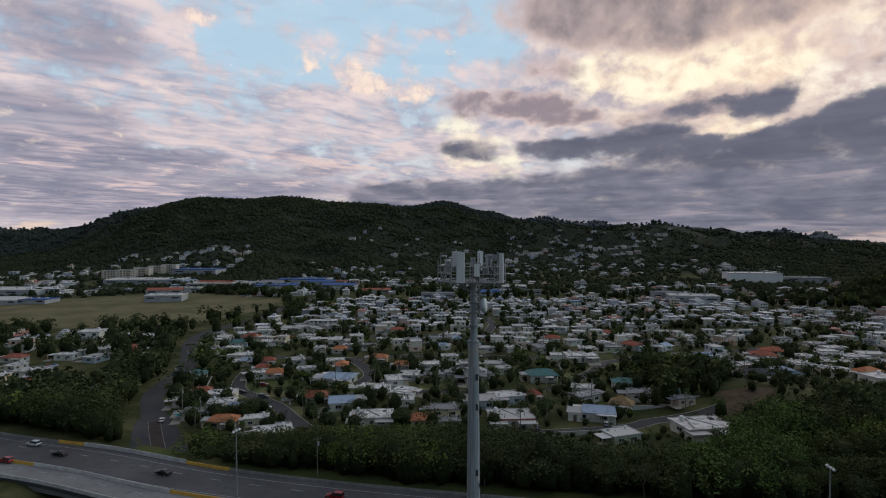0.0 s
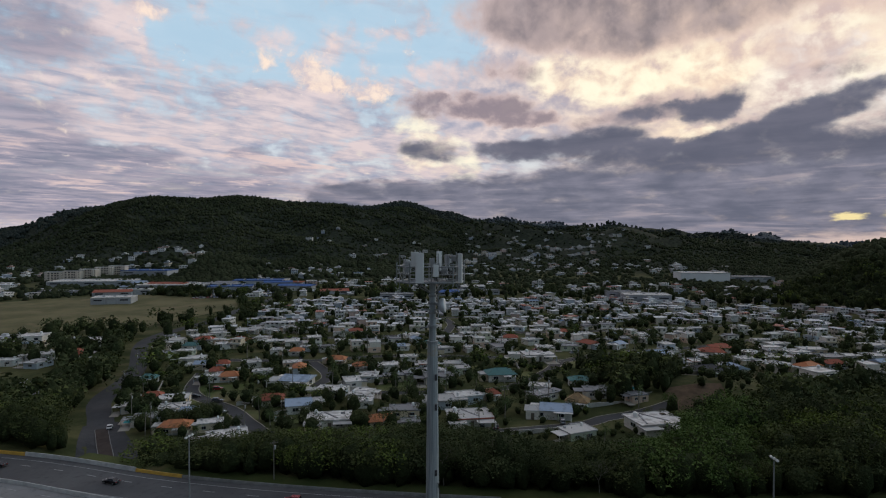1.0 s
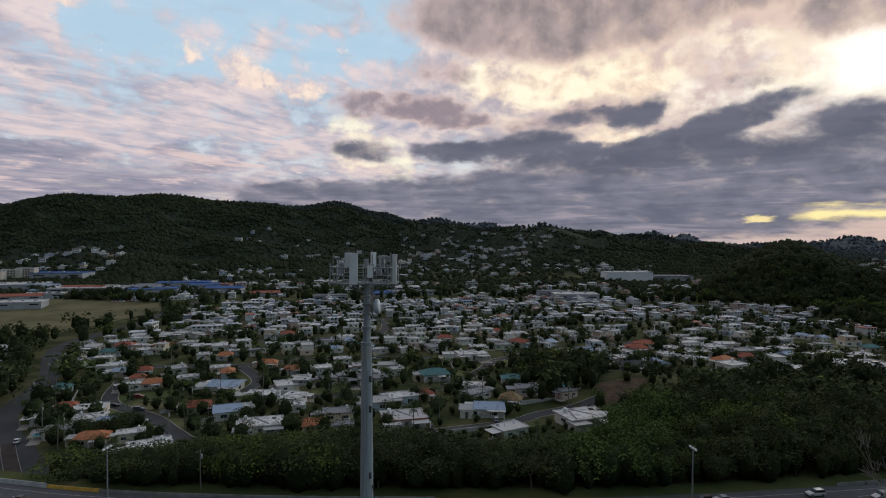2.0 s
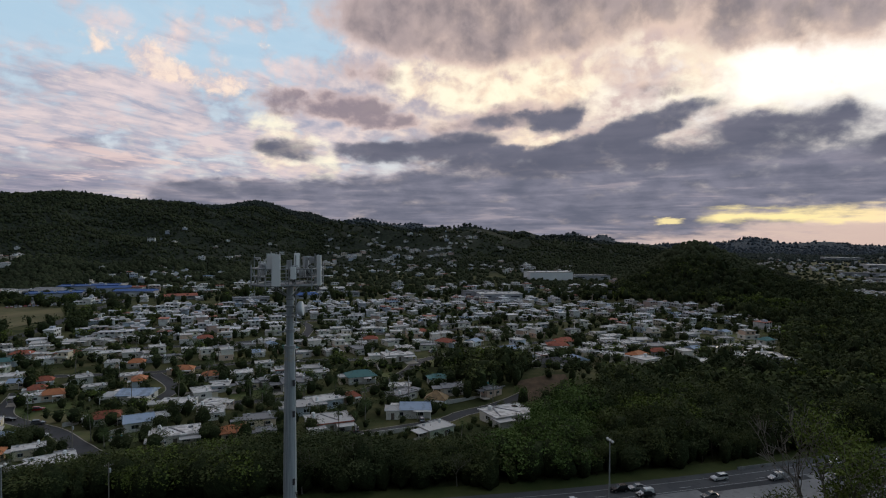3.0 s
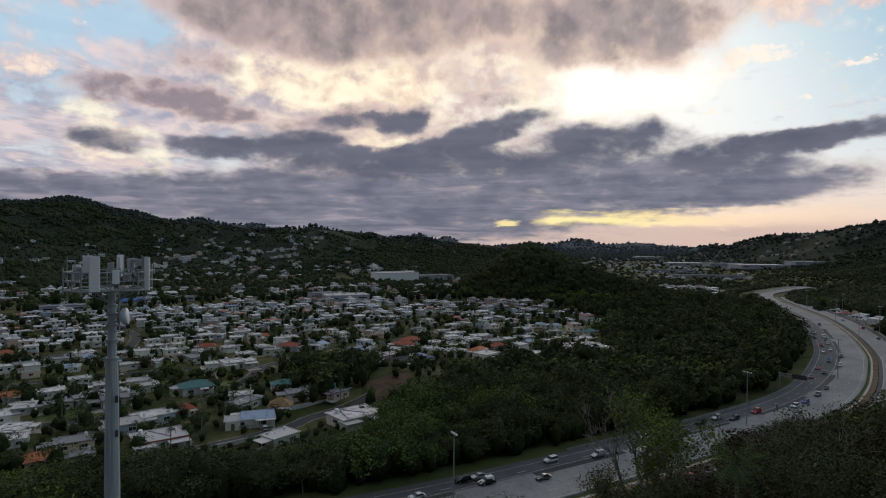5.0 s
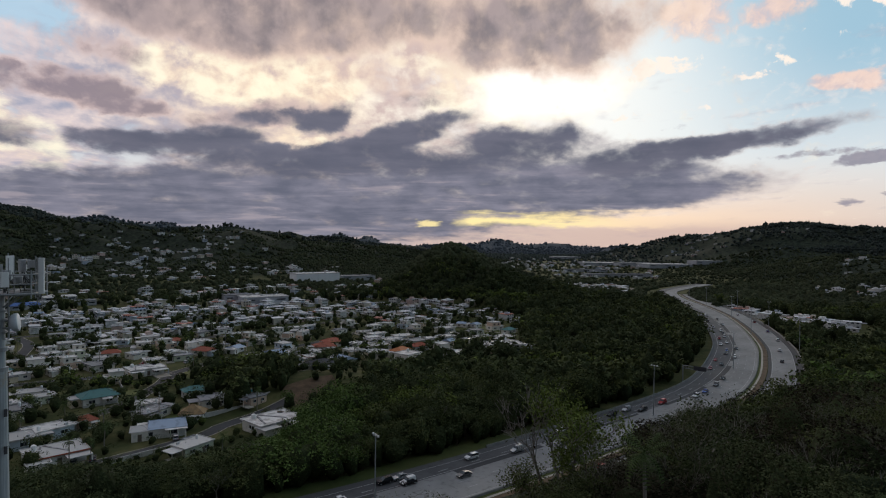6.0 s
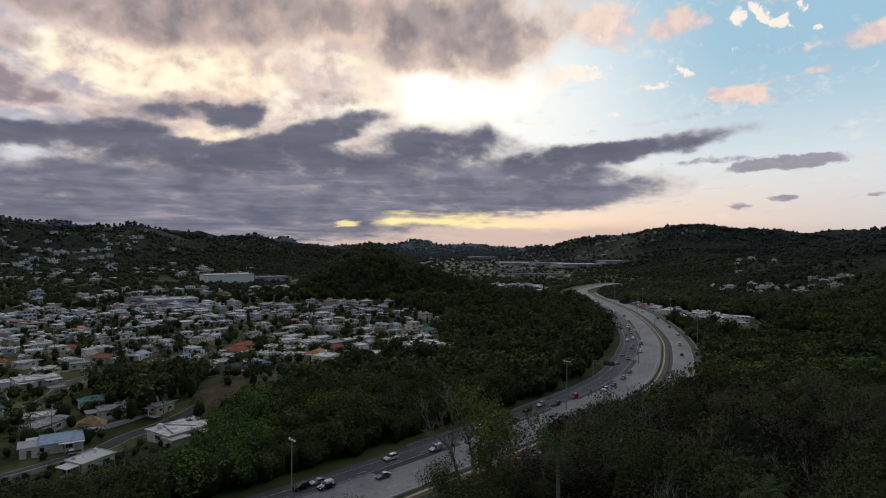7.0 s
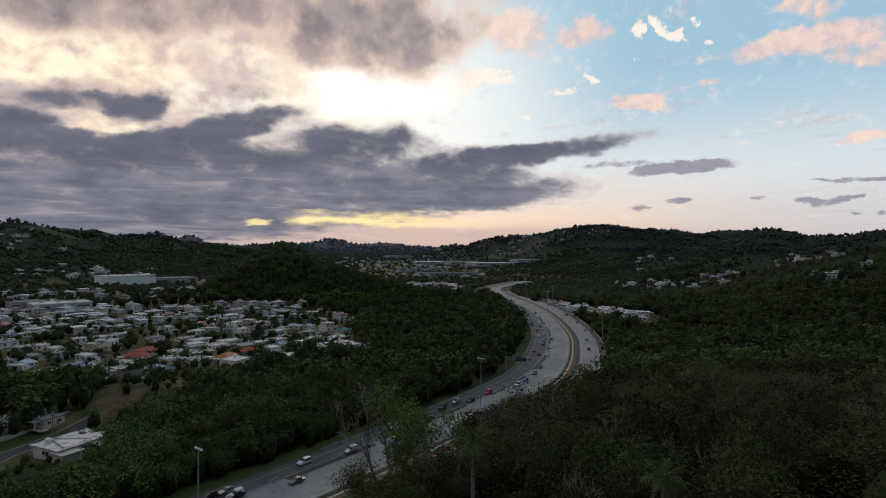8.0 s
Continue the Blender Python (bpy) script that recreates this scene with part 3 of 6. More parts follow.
        gate = np.clip((np.abs(x + 84) - 18) / 8, 0, 1)          # the avenue goes under the bridge
        gate = np.where((y > 120) & (y < 215), gate, 1)
        bed = np.where(gate < 1, -5.4 + gate * 4.6, -0.8)
        z = z * k + bed * (1 - k)
    return z


def height(x, y):
    return float(land(np.array([x]), np.array([y]))[0])


# ------------------------------------------------------------ ground
def build_ground():
    azs = np.concatenate([np.arange(-44, 100, 0.3), np.arange(100, 316, 3.0)])
    rs = np.concatenate([[0.0], np.geomspace(6, 4850, 175)])
    a, r = np.meshgrid(np.radians(azs), rs)
    x, y = r * np.sin(a), r * np.cos(a)
    z = land(x, y)
    n, m = a.shape
    i = np.arange(n - 1)[:, None] * m + np.arange(m)[None, :]
    j = np.arange(n - 1)[:, None] * m + (np.arange(m)[None, :] + 1) % m
    f = np.stack([i, i + m, j + m, j], -1).reshape(-1, 4)
    ob = raw_mesh("ground", np.stack([x, y, z], -1).reshape(-1, 3), f, M_GROUND, smooth=True)
    # ground past 2750 m takes the colour with haze painted in
    ob.data.materials.append(M_DISTANT_HAZE)
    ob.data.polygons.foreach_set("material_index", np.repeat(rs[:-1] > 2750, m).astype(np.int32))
    tagged(ob, "dark grass and earth of the valley and its hills", "ground", kind="structure")


build_ground()


def strip(name, line, off0, off1, mat, z=None, lift=0.12, parent=None, thick=0.0, cuts=1):
    """A ribbon beside a line, from off0 to off1 metres to its right; it follows the land unless z is given."""
    n = normals(line)
    off0, off1 = np.broadcast_to(off0, len(line)), np.broadcast_to(off1, len(line))
    rows = []
    for u in np.linspace(0, 1, cuts + 1):
        p = line + n * (off0 * (1 - u) + off1 * u)[:, None]
        zz = np.full(len(p), z) if z is not None else land(p[:, 0], p[:, 1]) + lift
        rows.append(np.column_stack([p, zz]))
    if thick:
        rows = [rows[0] - (0, 0, thick), *rows, rows[-1] - (0, 0, thick)]
        rows.append(rows[0])
    v = np.stack(rows, 1)
    k = v.shape[1]
    i = np.arange(len(line) - 1)[:, None] * k + np.arange(k - 1)[None, :]
    f = np.stack([i, i + k, i + k + 1, i + 1], -1).reshape(-1, 4)[:, ::-1]
    return raw_mesh(name, v.reshape(-1, 3), f, mat, parent)


def dashes(line, off, z, every, length, width, parent, lift=0.0, lo=0.0, hi=1e9):
    """Lane dashes, one mesh each."""
    n = normals(line)
    s = np.concatenate([[0], np.cumsum(np.linalg.norm(np.diff(line, axis=0), axis=1))])
    p = line + n * off
    me = None
    for t in np.arange(max(lo, 0), min(s[-1], hi), every):
        x, y = np.interp(t, s, p[:, 0]), np.interp(t, s, p[:, 1])
        x2, y2 = np.interp(t + 1, s, p[:, 0]), np.interp(t + 1, s, p[:, 1])
        if me is None:
            ob = part("lane_dash", boxes(((0, 0, 0), (length, width, 0.012))), M_WHITE_LINE, parent)
            me = ob.data
        else:
            ob = new("lane_dash", me)
            ob.parent = parent
        ob.matrix_basis = pose(x, y, z + lift, 0, 0, math.degrees(math.atan2(y2 - y, x2 - x)))


def build_motorway():
    far = strip("road_motorway", HW_EDGE, 0.0, HW_FAR_W, M_ASPHALT, z=0.0, thick=1.1)
    tagged(far, "wide motorway of worn asphalt and pale concrete lanes curving away", "road", kind="structure")
    strip("concrete_lanes", HW_EDGE, SEAM, HW_FAR_W - 0.05, M_CONCRETE, z=0.012, parent=far)
    strip("edge_line", HW_EDGE, 2.9, 3.06, M_WHITE_LINE, z=0.02, parent=far)
    strip("edge_line", HW_EDGE, SEAM - 0.7, SEAM - 0.54, M_WHITE_LINE, z=0.02, parent=far)
    for k in range(9):
        u = k / 9
        a, b = int(70 + 100 * u), int(74 + 104 * u)
        strip("patched_asphalt", HW_EDGE[a:b + 3], SEAM[a:b + 3] - 0.2, SEAM[a:b + 3] + 1.1 + 0.5 * (k % 3), M_ASPHALT_DK, z=0.018, parent=far)
    strip("edge_line", HW_EDGE, HW_FAR_W - 1.6, HW_FAR_W - 1.44, M_WHITE_LINE, z=0.024, parent=far)
    for o in (6.4,):
        dashes(HW_EDGE, o, 0.02, 12, 3.2, 0.18, far, lo=170, hi=700)
    for o in (15.6, 19.4):
        dashes(HW_EDGE, o, 0.03, 12, 3.2, 0.18, far, lo=230, hi=700)
    near_line = HW_EDGE[56:int(np.argmin(np.abs(HW_EDGE[:, 0] - 690)))]
    near = strip("road_motorway_opposite", near_line, 30.0, 46.0, M_CONCRETE, z=-0.1, thick=0.9)
    tagged(near, "opposite motorway lanes of pale concrete with asphalt shoulder", "road", kind="structure")
    strip("shoulder", near_line, 42.6, 46.0, M_ASPHALT_DK, z=-0.085, parent=near)
    strip("shoulder", near_line, 30.0, 31.6, M_ASPHALT_DK, z=-0.085, parent=near)
    for o in (34.6, 38.4):
        dashes(near_line, o, -0.08, 12, 3.2, 0.18, near, hi=360)
    for o in (31.8, 42.3):
        strip("edge_line", near_line, o, o + 0.16, M_WHITE_LINE, z=-0.07, parent=near)
    med = strip("median_strip", near_line, 25.5, 29.8, M_VERGE, z=0.03, thick=0.6, cuts=3)
    tagged(med, "grass median strip between the motorway lanes", "verge", kind="structure")
    strip("soil_band", near_line, 27.6, 29.7, M_BROWN_DECK, z=0.05, parent=med)
    strip("path_band", near_line, 26.6, 27.5, M_PATH, z=0.045, parent=med)
    verge = strip("roadside_verge", HW_EDGE[50:110], -7.0, -0.6, M_VERGE, z=-0.35, cuts=2)
    tagged(verge, "strip of rough grass beside the motorway", "verge", kind="structure")


def barrier(name, line, off, i0, i1, hgt, mat, label, z=0.0, yellow=()):
    """A jersey wall along the line, in 5 m pieces joined into runs of six."""
    n = normals(line)
    root = empty(name)
    tagged(root, label, "barrier", kind="structure")
    prof = [(-0.3, 0), (-0.25, 0.25), (-0.1, hgt), (0.1, hgt), (0.25, 0.25), (0.3, 0)]
    i = i0
    while i < i1:
        j = min(i + 6, i1)
        for rng in [(i, j)]:
            seg = line[rng[0]:rng[1] + 1]
            nn = n[rng[0]:rng[1] + 1]
            v = np.stack([np.column_stack([seg + nn * (off + o), np.full(len(seg), z + hh)]) for o, hh in prof], 1)
            k = len(prof)
            q = np.arange(len(seg) - 1)[:, None] * k + np.arange(k - 1)[None, :]
            f = np.stack([q, q + 1, q + k + 1, q + k], -1).reshape(-1, 4)
            hit = any(a <= i < b for a, b in yellow)
            raw_mesh("barrier_section", v.reshape(-1, 3), f, M_YELLOW if hit else mat, root)
        i = j
    return root


build_motorway()


def hw_index(x):
    return int(np.argmin(np.abs(HW_EDGE[:90, 0] - x)))


I0, I1 = hw_index(-112), hw_index(-71)
barrier("parapet", HW_EDGE, 0.2, I0, I1, 1.1, M_BARRIER, "pale concrete bridge parapet beside the motorway")
barrier("parapet_end", HW_EDGE, 0.25, I0 - 2, I0, 0.9, M_YELLOW, "yellow painted end of the bridge parapet")
barrier("parapet_end", HW_EDGE, 0.25, I1, I1 + 3, 0.8, M_YELLOW, "yellow painted end of the bridge parapet")
barrier("roadside_wall", HW_EDGE, 0.2, 0, I0 - 2, 0.7, M_BARRIER_OLD, "low weathered concrete wall along the motorway edge")
barrier("roadside_wall", HW_EDGE, 0.2, I1 + 3, 75, 0.7, M_BARRIER_OLD, "low weathered concrete wall along the motorway edge")
barrier("roadside_wall", HW_EDGE, 0.2, 96, 200, 0.8, M_BARRIER_OLD, "low weathered concrete wall along the motorway edge")
J0, J1 = hw_index(-124), hw_index(-112)
barrier("divider_end", HW_EDGE, 16.5, J0, J1, 0.8, M_YELLOW, "yellow painted end of the concrete divider")
barrier("lane_divider", HW_EDGE, 16.5, J1, hw_index(-62), 0.9, M_BARRIER, "white concrete divider between the motorway lanes")
barrier("divider_end", HW_EDGE, 16.5, hw_index(-62), hw_index(-46), 0.8, M_YELLOW, "yellow painted end of the concrete divider")
barrier("deck_parapet", HW_EDGE, 24.9, 0, 70, 0.9, M_BARRIER, "pale concrete parapet on the bridge edge")
barrier("median_wall", HW_EDGE, 25.2, 90, 200, 0.6, M_BARRIER_OLD, "low concrete kerb wall along the grass median")
barrier("outer_wall", HW_EDGE, 46.2, 100, 200, 0.9, M_BARRIER_OLD, "low concrete wall on the outside of the bend")


def build_bridge():
    root = empty("motorway_bridge")
    tagged(root, "concrete girders and piers carrying the motorway over the avenue", "bridge", kind="structure")
    ang = math.atan2(-15, 43)
    for o in (2, 8, 14, 20, 23.2):
        a, b = HW_EDGE[I0 - 3] + HW_N[I0 - 3] * o, HW_EDGE[I1 + 2] + HW_N[I1 + 2] * o
        c = (a + b) / 2
        part("girder", boxes(((c[0], c[1], -1.75), (np.linalg.norm(b - a), 0.7, 1.3), math.atan2(b[1] - a[1], b[0] - a[0]))), M_BARRIER_OLD, root)
    for i in (I0 - 3, I1 + 1):
        for o in (2.5, 12, 21.5):
            p = HW_EDGE[i] + HW_N[i] * o
            part("pier", tubes(((p[0], p[1], -5.6), (p[0], p[1], -2.3), 0.6), n=14), M_BARRIER, root)
        a, b = HW_EDGE[i] + HW_N[i] * 0.5, HW_EDGE[i] + HW_N[i] * 23.5
        c = (a + b) / 2
        part("pier_cap", boxes(((c[0], c[1], -2.6), (23.5, 1.2, 0.7), math.atan2(b[1] - a[1], b[0] - a[0]))), M_BARRIER, root)


build_bridge()


def build_streets():
    av = strip("road_avenue", AVENUE[4:], -4.4, 4.4, M_ASPHALT_DK, lift=0.10, cuts=4)
    tagged(av, "dark asphalt avenue passing under the motorway", "road", kind="structure")
    wide = np.interp(np.arange(18), [0, 8, 17], [9.5, 8.6, 5.6])
    apron = strip("road_avenue_apron", AVENUE[3:21], -wide, wide, M_ASPHALT_DK, lift=0.06, cuts=6)
    tagged(apron, "widened asphalt mouth of the avenue by the bridge", "road", kind="structure")
    isle = strip("traffic_island", AVENUE[6:19], -1.9, 1.9, M_ISLE, lift=0.35, cuts=2)
    tagged(isle, "brown earth traffic island with pale kerbs", "traffic island", kind="structure")
    for o in (-2.1, 1.9):
        strip("kerb", AVENUE[6:19], o, o + 0.2, M_BARRIER_OLD, lift=0.38, parent=isle)
    for i, s in enumerate(STREETS):
        ob = strip("road_street", s, -2.9, 2.9, M_ASPHALT_DK, lift=0.16, cuts=2)
        tagged(ob, "narrow dark asphalt street between houses", "road", kind="structure")
        for o in (-3.3, 2.95):
            strip("kerb_walk", s, o, o + 0.35, M_PATH, lift=0.24, parent=ob)


build_streets()


def patch(name, corners, mat, label, category, lift=0.2, n=14):
    c = np.array(corners, float)
    u, v = np.meshgrid(np.linspace(0, 1, n), np.linspace(0, 1, n))
    p = sum(w[..., None] * k for w, k in zip(((1 - u) * (1 - v), u * (1 - v), u * v, (1 - u) * v), c))
    z = land(p[..., 0], p[..., 1]) + lift
    i = np.arange(n - 1)[:, None] * n + np.arange(n - 1)[None, :]
    f = np.stack([i, i + 1, i + n + 1, i + n], -1).reshape(-1, 4)
    ob = raw_mesh(name, np.dstack([p, z]).reshape(-1, 3), f, mat)
    return tagged(ob, label, category, kind="structure")


FIELD = [seen(-40, -7.3), seen(-24, -8.4), seen(-15.2, -7.0), seen(-15.5, -6.45), seen(-24, -5.7), seen(-40, -5.55)]
patch("field", [FIELD[0], FIELD[1], FIELD[4], FIELD[5]], M_FIELD, "broad dry grass sports field", "field")
patch("field_end", [FIELD[1], FIELD[2], FIELD[3], FIELD[4]], M_FIELD, "broad dry grass sports field", "field")
patch("earth_clearing", [polar(37.5, 580), polar(38.9, 582), polar(38.7, 606), polar(37.9, 606)], M_BROWN_DECK, "bare brown earth clearing at the hill foot", "earth bank", lift=0.6)
patch("park_lawn", [polar(42.4, 440), polar(45.8, 432), polar(45.4, 470), polar(42.8, 474)], M_LAWN, "park lawn beside the last houses", "lawn", lift=0.3)
patch("park_path", [polar(43.4, 449), polar(45.6, 441), polar(45.62, 444), polar(43.4, 452)], M_PATH, "pale curved path on the park lawn", "path", lift=0.45)
patch("earth_bank", [(103, 215), (127, 217), (133, 236), (108, 235)], M_BROWN_DECK, "bare brown earth slope with dry grass", "earth bank", lift=0.25)


# ------------------------------------------------------------ trees
RNG = np.random.default_rng(7)


def crown_tris(rng, n, lobes, size, flat=0.8, droop=0.0, quad=False):
    """Leaf clumps over a few lobes, in a crown about 1 across the half, centre at 0."""
    cen = rng.normal(0, 0.42, (lobes, 3)) * (1, 1, 0.75 * flat)
    rad = rng.uniform(0.32, 0.6, lobes)
    k = rng.integers(0, lobes, n)
    d = rng.normal(0, 1, (n, 3))
    d /= np.linalg.norm(d, axis=1)[:, None]
    d[:, 2] = np.where(rng.random(n) < 0.55, np.abs(d[:, 2]), d[:, 2])
    p = cen[k] + d * (rad[k] * rng.uniform(0.75, 1.05, n))[:, None] * (1, 1, flat)
    p[:, 2] -= droop * np.hypot(p[:, 0], p[:, 1]) ** 2
    nrm = d + rng.normal(0, 0.55, (n, 3))
    nrm /= np.linalg.norm(nrm, axis=1)[:, None]
    t1 = np.cross(nrm, rng.normal(0, 1, (n, 3)))
    t1 /= np.linalg.norm(t1, axis=1)[:, None]
    t2 = np.cross(nrm, t1)
    s = size * rng.uniform(0.6, 1.4, n)[:, None]
    if quad:
        return np.stack([p - t1 * s, p - t2 * s * 0.55 - nrm * s * 0.15, p + t1 * s, p + t2 * s * 0.55 + nrm * s * 0.1], 1)
    return np.stack([p - t1 * s, p + t1 * s, p + t2 * s * 1.5 - nrm * s * 0.3], 1)


def ico(rng, jitter=0.2):
    bm = bmesh.new()
    bmesh.ops.create_icosphere(bm, subdivisions=1, radius=1.0)
    v = np.array([q.co[:] for q in bm.verts])
    f = np.array([[q.index for q in g.verts] for g in bm.faces])
    bm.free()
    return v * (1 + rng.uniform(-jitter, jitter, (len(v), 1))), f


CROWNS = [crown_tris(RNG, 80, int(RNG.integers(6, 10)), 0.14, RNG.uniform(0.7, 1.0)) for _ in range(12)]
FINE_CROWNS = [crown_tris(RNG, 600, int(RNG.integers(9, 16)), 0.054, RNG.uniform(0.75, 1.0)) for _ in range(12)]
NEAR_CROWNS = [crown_tris(RNG, 2000, int(RNG.integers(12, 20)), 0.027, RNG.uniform(0.75, 1.0)) for _ in range(6)]
ICO_V, ICO_F = ico(RNG, 0.0)


def spin(v, ang):
    c, s = np.cos(ang)[:, None], np.sin(ang)[:, None]
    out = v.copy()
    out[..., 0] = v[..., 0] * c - v[..., 1] * s
    out[..., 1] = v[..., 0] * s + v[..., 1] * c
    return out


def tumble(n):
    """n random turns."""
    q = RNG.normal(0, 1, (n, 4))
    q /= np.linalg.norm(q, axis=1)[:, None]
    w, x, y, z = q.T
    return np.stack([1 - 2 * (y * y + z * z), 2 * (x * y - w * z), 2 * (x * z + w * y), 2 * (x * y + w * z), 1 - 2 * (x * x + z * z), 2 * (y * z - w * x),
                     2 * (x * z - w * y), 2 * (y * z + w * x), 1 - 2 * (x * x + y * y)], -1).reshape(n, 3, 3)


def woods(name, xs, ys, radii, tops, mat, label, core=True, protos=None):
    """Many crowns joined: leaf clumps round an added core painted shade-dark, on the land."""
    protos = protos or CROWNS
    z0 = land(xs, ys)
    kind = RNG.integers(0, len(protos), len(xs))
    ang = RNG.uniform(0, 6.28, len(xs))
    vs, tones = [], []
    tone = RNG.random(len(xs))
    for k, c in enumerate(protos):
        m = np.where(kind == k)[0]
        if not len(m):
            continue
        v = np.broadcast_to(c.reshape(1, -1, 3), (len(m), c.size // 3, 3)).copy()
        v = spin(v, ang[m])
        hgt = (tops[m] * 0.38)[:, None]
        v[..., 0] = v[..., 0] * radii[m][:, None] + xs[m][:, None]
        v[..., 1] = v[..., 1] * radii[m][:, None] + ys[m][:, None]
        v[..., 2] = v[..., 2] * hgt + (z0[m] + tops[m] * 0.62)[:, None]
        vs.append(v.reshape(-1, 3))
        tones.append(np.repeat(tone[m], c.size // 3))
    v, tones = np.concatenate(vs), np.concatenate(tones)
    f = np.arange(len(v)).reshape(-1, 3)
    mark = np.zeros(len(f), np.int32)
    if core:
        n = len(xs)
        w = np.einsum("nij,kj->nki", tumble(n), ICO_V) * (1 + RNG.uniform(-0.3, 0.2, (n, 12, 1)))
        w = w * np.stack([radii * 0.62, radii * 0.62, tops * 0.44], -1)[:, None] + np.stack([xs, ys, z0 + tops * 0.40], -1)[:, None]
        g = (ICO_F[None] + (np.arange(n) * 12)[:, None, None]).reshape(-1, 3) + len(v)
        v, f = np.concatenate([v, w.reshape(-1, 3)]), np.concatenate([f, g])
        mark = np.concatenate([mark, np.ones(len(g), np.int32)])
    ob = raw_mesh(name, v, f, [mat, M_CORE_SHADE], index=mark)
    at = ob.data.attributes.new("tone", "FLOAT", "POINT")
    at.data.foreach_set("value", np.concatenate([tones, np.full(len(v) - len(tones), 0.3)]).astype(np.float32))
    return tagged(ob, label, "trees", kind="stuff")


OCT_V = np.array([(1, 0, 0), (-1, 0, 0), (0, 1, 0), (0, -1, 0), (0, 0, 1), (0, 0, -1)], float)
OCT_F = np.array([(0, 2, 4), (2, 1, 4), (1, 3, 4), (3, 0, 4), (2, 0, 5), (1, 2, 5), (3, 1, 5), (0, 3, 5)])


def far_clumps(name, xs, ys, radii, mat, label, shape=(ICO_V, ICO_F)):
    n, k = len(xs), len(shape[0])
    w = np.einsum("nij,kj->nki", tumble(n), shape[0]) * (1 + RNG.uniform(-0.4, 0.35, (n, k, 1)))
    tall = radii * RNG.uniform(0.7, 1.3, n)
    w = w * np.stack([radii, radii, tall], -1)[:, None] + np.stack([xs, ys, land(xs, ys) + tall * 0.35], -1)[:, None]
    f = (shape[1][None] + (np.arange(n) * k)[:, None, None]).reshape(-1, 3)
    ob = raw_mesh(name, w.reshape(-1, 3), f, mat, smooth=True)
    return tagged(ob, label, "woods", kind="stuff")


# ------------------------------------------------------------ where things stand
def inside(poly, x, y):
    x, y = np.asarray(x, float), np.asarray(y, float)
    hit = np.zeros(x.shape, bool)
    n = len(poly)
    for i in range(n):
        (ax, ay), (bx, by) = poly[i], poly[(i + 1) % n]
        cross = (ay > y) != (by > y)
        hit ^= cross & (x < (bx - ax) * (y - ay) / (by - ay + 1e-12) + ax)
    return hit


TOWN = [(-150, 330), (-116, 252), (-108, 206), (-64, 200), (-45, 198), (0, 200), (50, 199), (104, 194), (108, 210), (146, 215), (160, 245), (205, 245), (290, 262), (385, 350),
        (400, 440), (330, 540), (260, 610), (100, 600), (-60, 600), (-128, 560), (-120, 480), (-150, 400)]
# the wooded gully among the houses
GROVE = [polar(17.6, 250), polar(19.5, 226), polar(25.5, 232), polar(26.2, 300), polar(23, 325), polar(18.5, 322)]
WEST = [(-165, 340), (-140, 250), (-118, 208), (-220, 235), (-340, 300), (-340, 400), (-180, 400)]

# the near houses: place, width, kind, heading
PLACED = (
    (-26, 211, 17, "wide", 6), (-7, 209, 10.5, "orange", 4), (3, 205, 7, "grey", 3), (1, 222, 12, "grey", 0), (24, 210, 17, "redtrim", 5),
    (56, 218, 17, "bluewhite", -14), (70, 229, 10, "tan", -30), (82, 241, 12, "grey", -8), (94, 229, 8, "grey", 12), (88, 199, 19, "wide", 10),
    (58, 190, 11, "flat", 20), (191, 258, 18, "two", 12), (143, 266, 15, "dark", 5), (-30, 254, 13, "flat", -10), (-53, 243, 11, "red", 8),
    (-50, 274, 19, "bluewhite", -12), (17, 274, 14, "grey", 6), (47, 278, 15, "teal", 4), (37, 244, 8, "red", 20))
PLACED_2 = (
    (-35, 319, 11, "orange", -5), (-21, 302, 9, "orange", 12), (-4, 279, 10, "grey", 10), (-60, 342, 9, "orange", 5), (-118, 283, 8, "teal", 0),
    (-104, 236, 9, "flat", 10), (-103, 250, 9, "red", 14), (-93, 246, 12, "flat", 8), (-88, 233, 12, "wide", 12), (-81, 227, 10, "bluewhite", 8),
    (-92, 219, 10, "grey", 12), (-78, 208, 11, "orange", 4), (-67, 210, 9, "flat", 16), (-112, 324, 13, "flat", 3), (-93, 312, 8, "red", 10),
    (-91, 296, 8, "red", 16))
PLACED_3 = (
    (-82, 286, 10, "orange", 8), (-90, 284, 9, "flat", 10), (-160, 313, 12, "deepblue", -10), (-143, 240, 19, "oldwood", -6), (-208, 324, 11, "flat", 0), (-197, 336, 14, "flat", 12),
    (-165, 251, 8, "grey", 4), (-56, 192, 13, "flat", 18), (-250, 345, 16, "two", 5), (-225, 372, 20, "two", 10), (-190, 378, 18, "flat", 4), (-232, 318, 12, "red", 0),
    (75, 322, 18, "wide", 4), (262, 262, 20, "wide", 20), (280, 268, 14, "flat", 20))


def wall_windows(root, w, d, h, z0=0.0, mat=M_GLASS_DARK, n=2, name="window"):
    """Windows with a raised frame on the long sides and the gables."""
    me = None
    spots = [(-w / 2 + w * (i + 0.5) / n, s * (d / 2), 0 if s < 0 else 180) for i in range(n) for s in (-1, 1)] + [(w / 2, 0.0, 90), (-w / 2, 0.0, -90)]
    for x, y, rz in spots:
        if me is None:
            bm = boxes(((0, 0.0, 0), (1.9, 0.08, 1.15)), ((0, -0.05, 0.62), (2.1, 0.14, 0.1)), ((0, -0.07, -0.62), (2.2, 0.22, 0.1)), ((0, -0.05, 0), (0.08, 0.1, 1.15)))
            bm.faces.ensure_lookup_table()
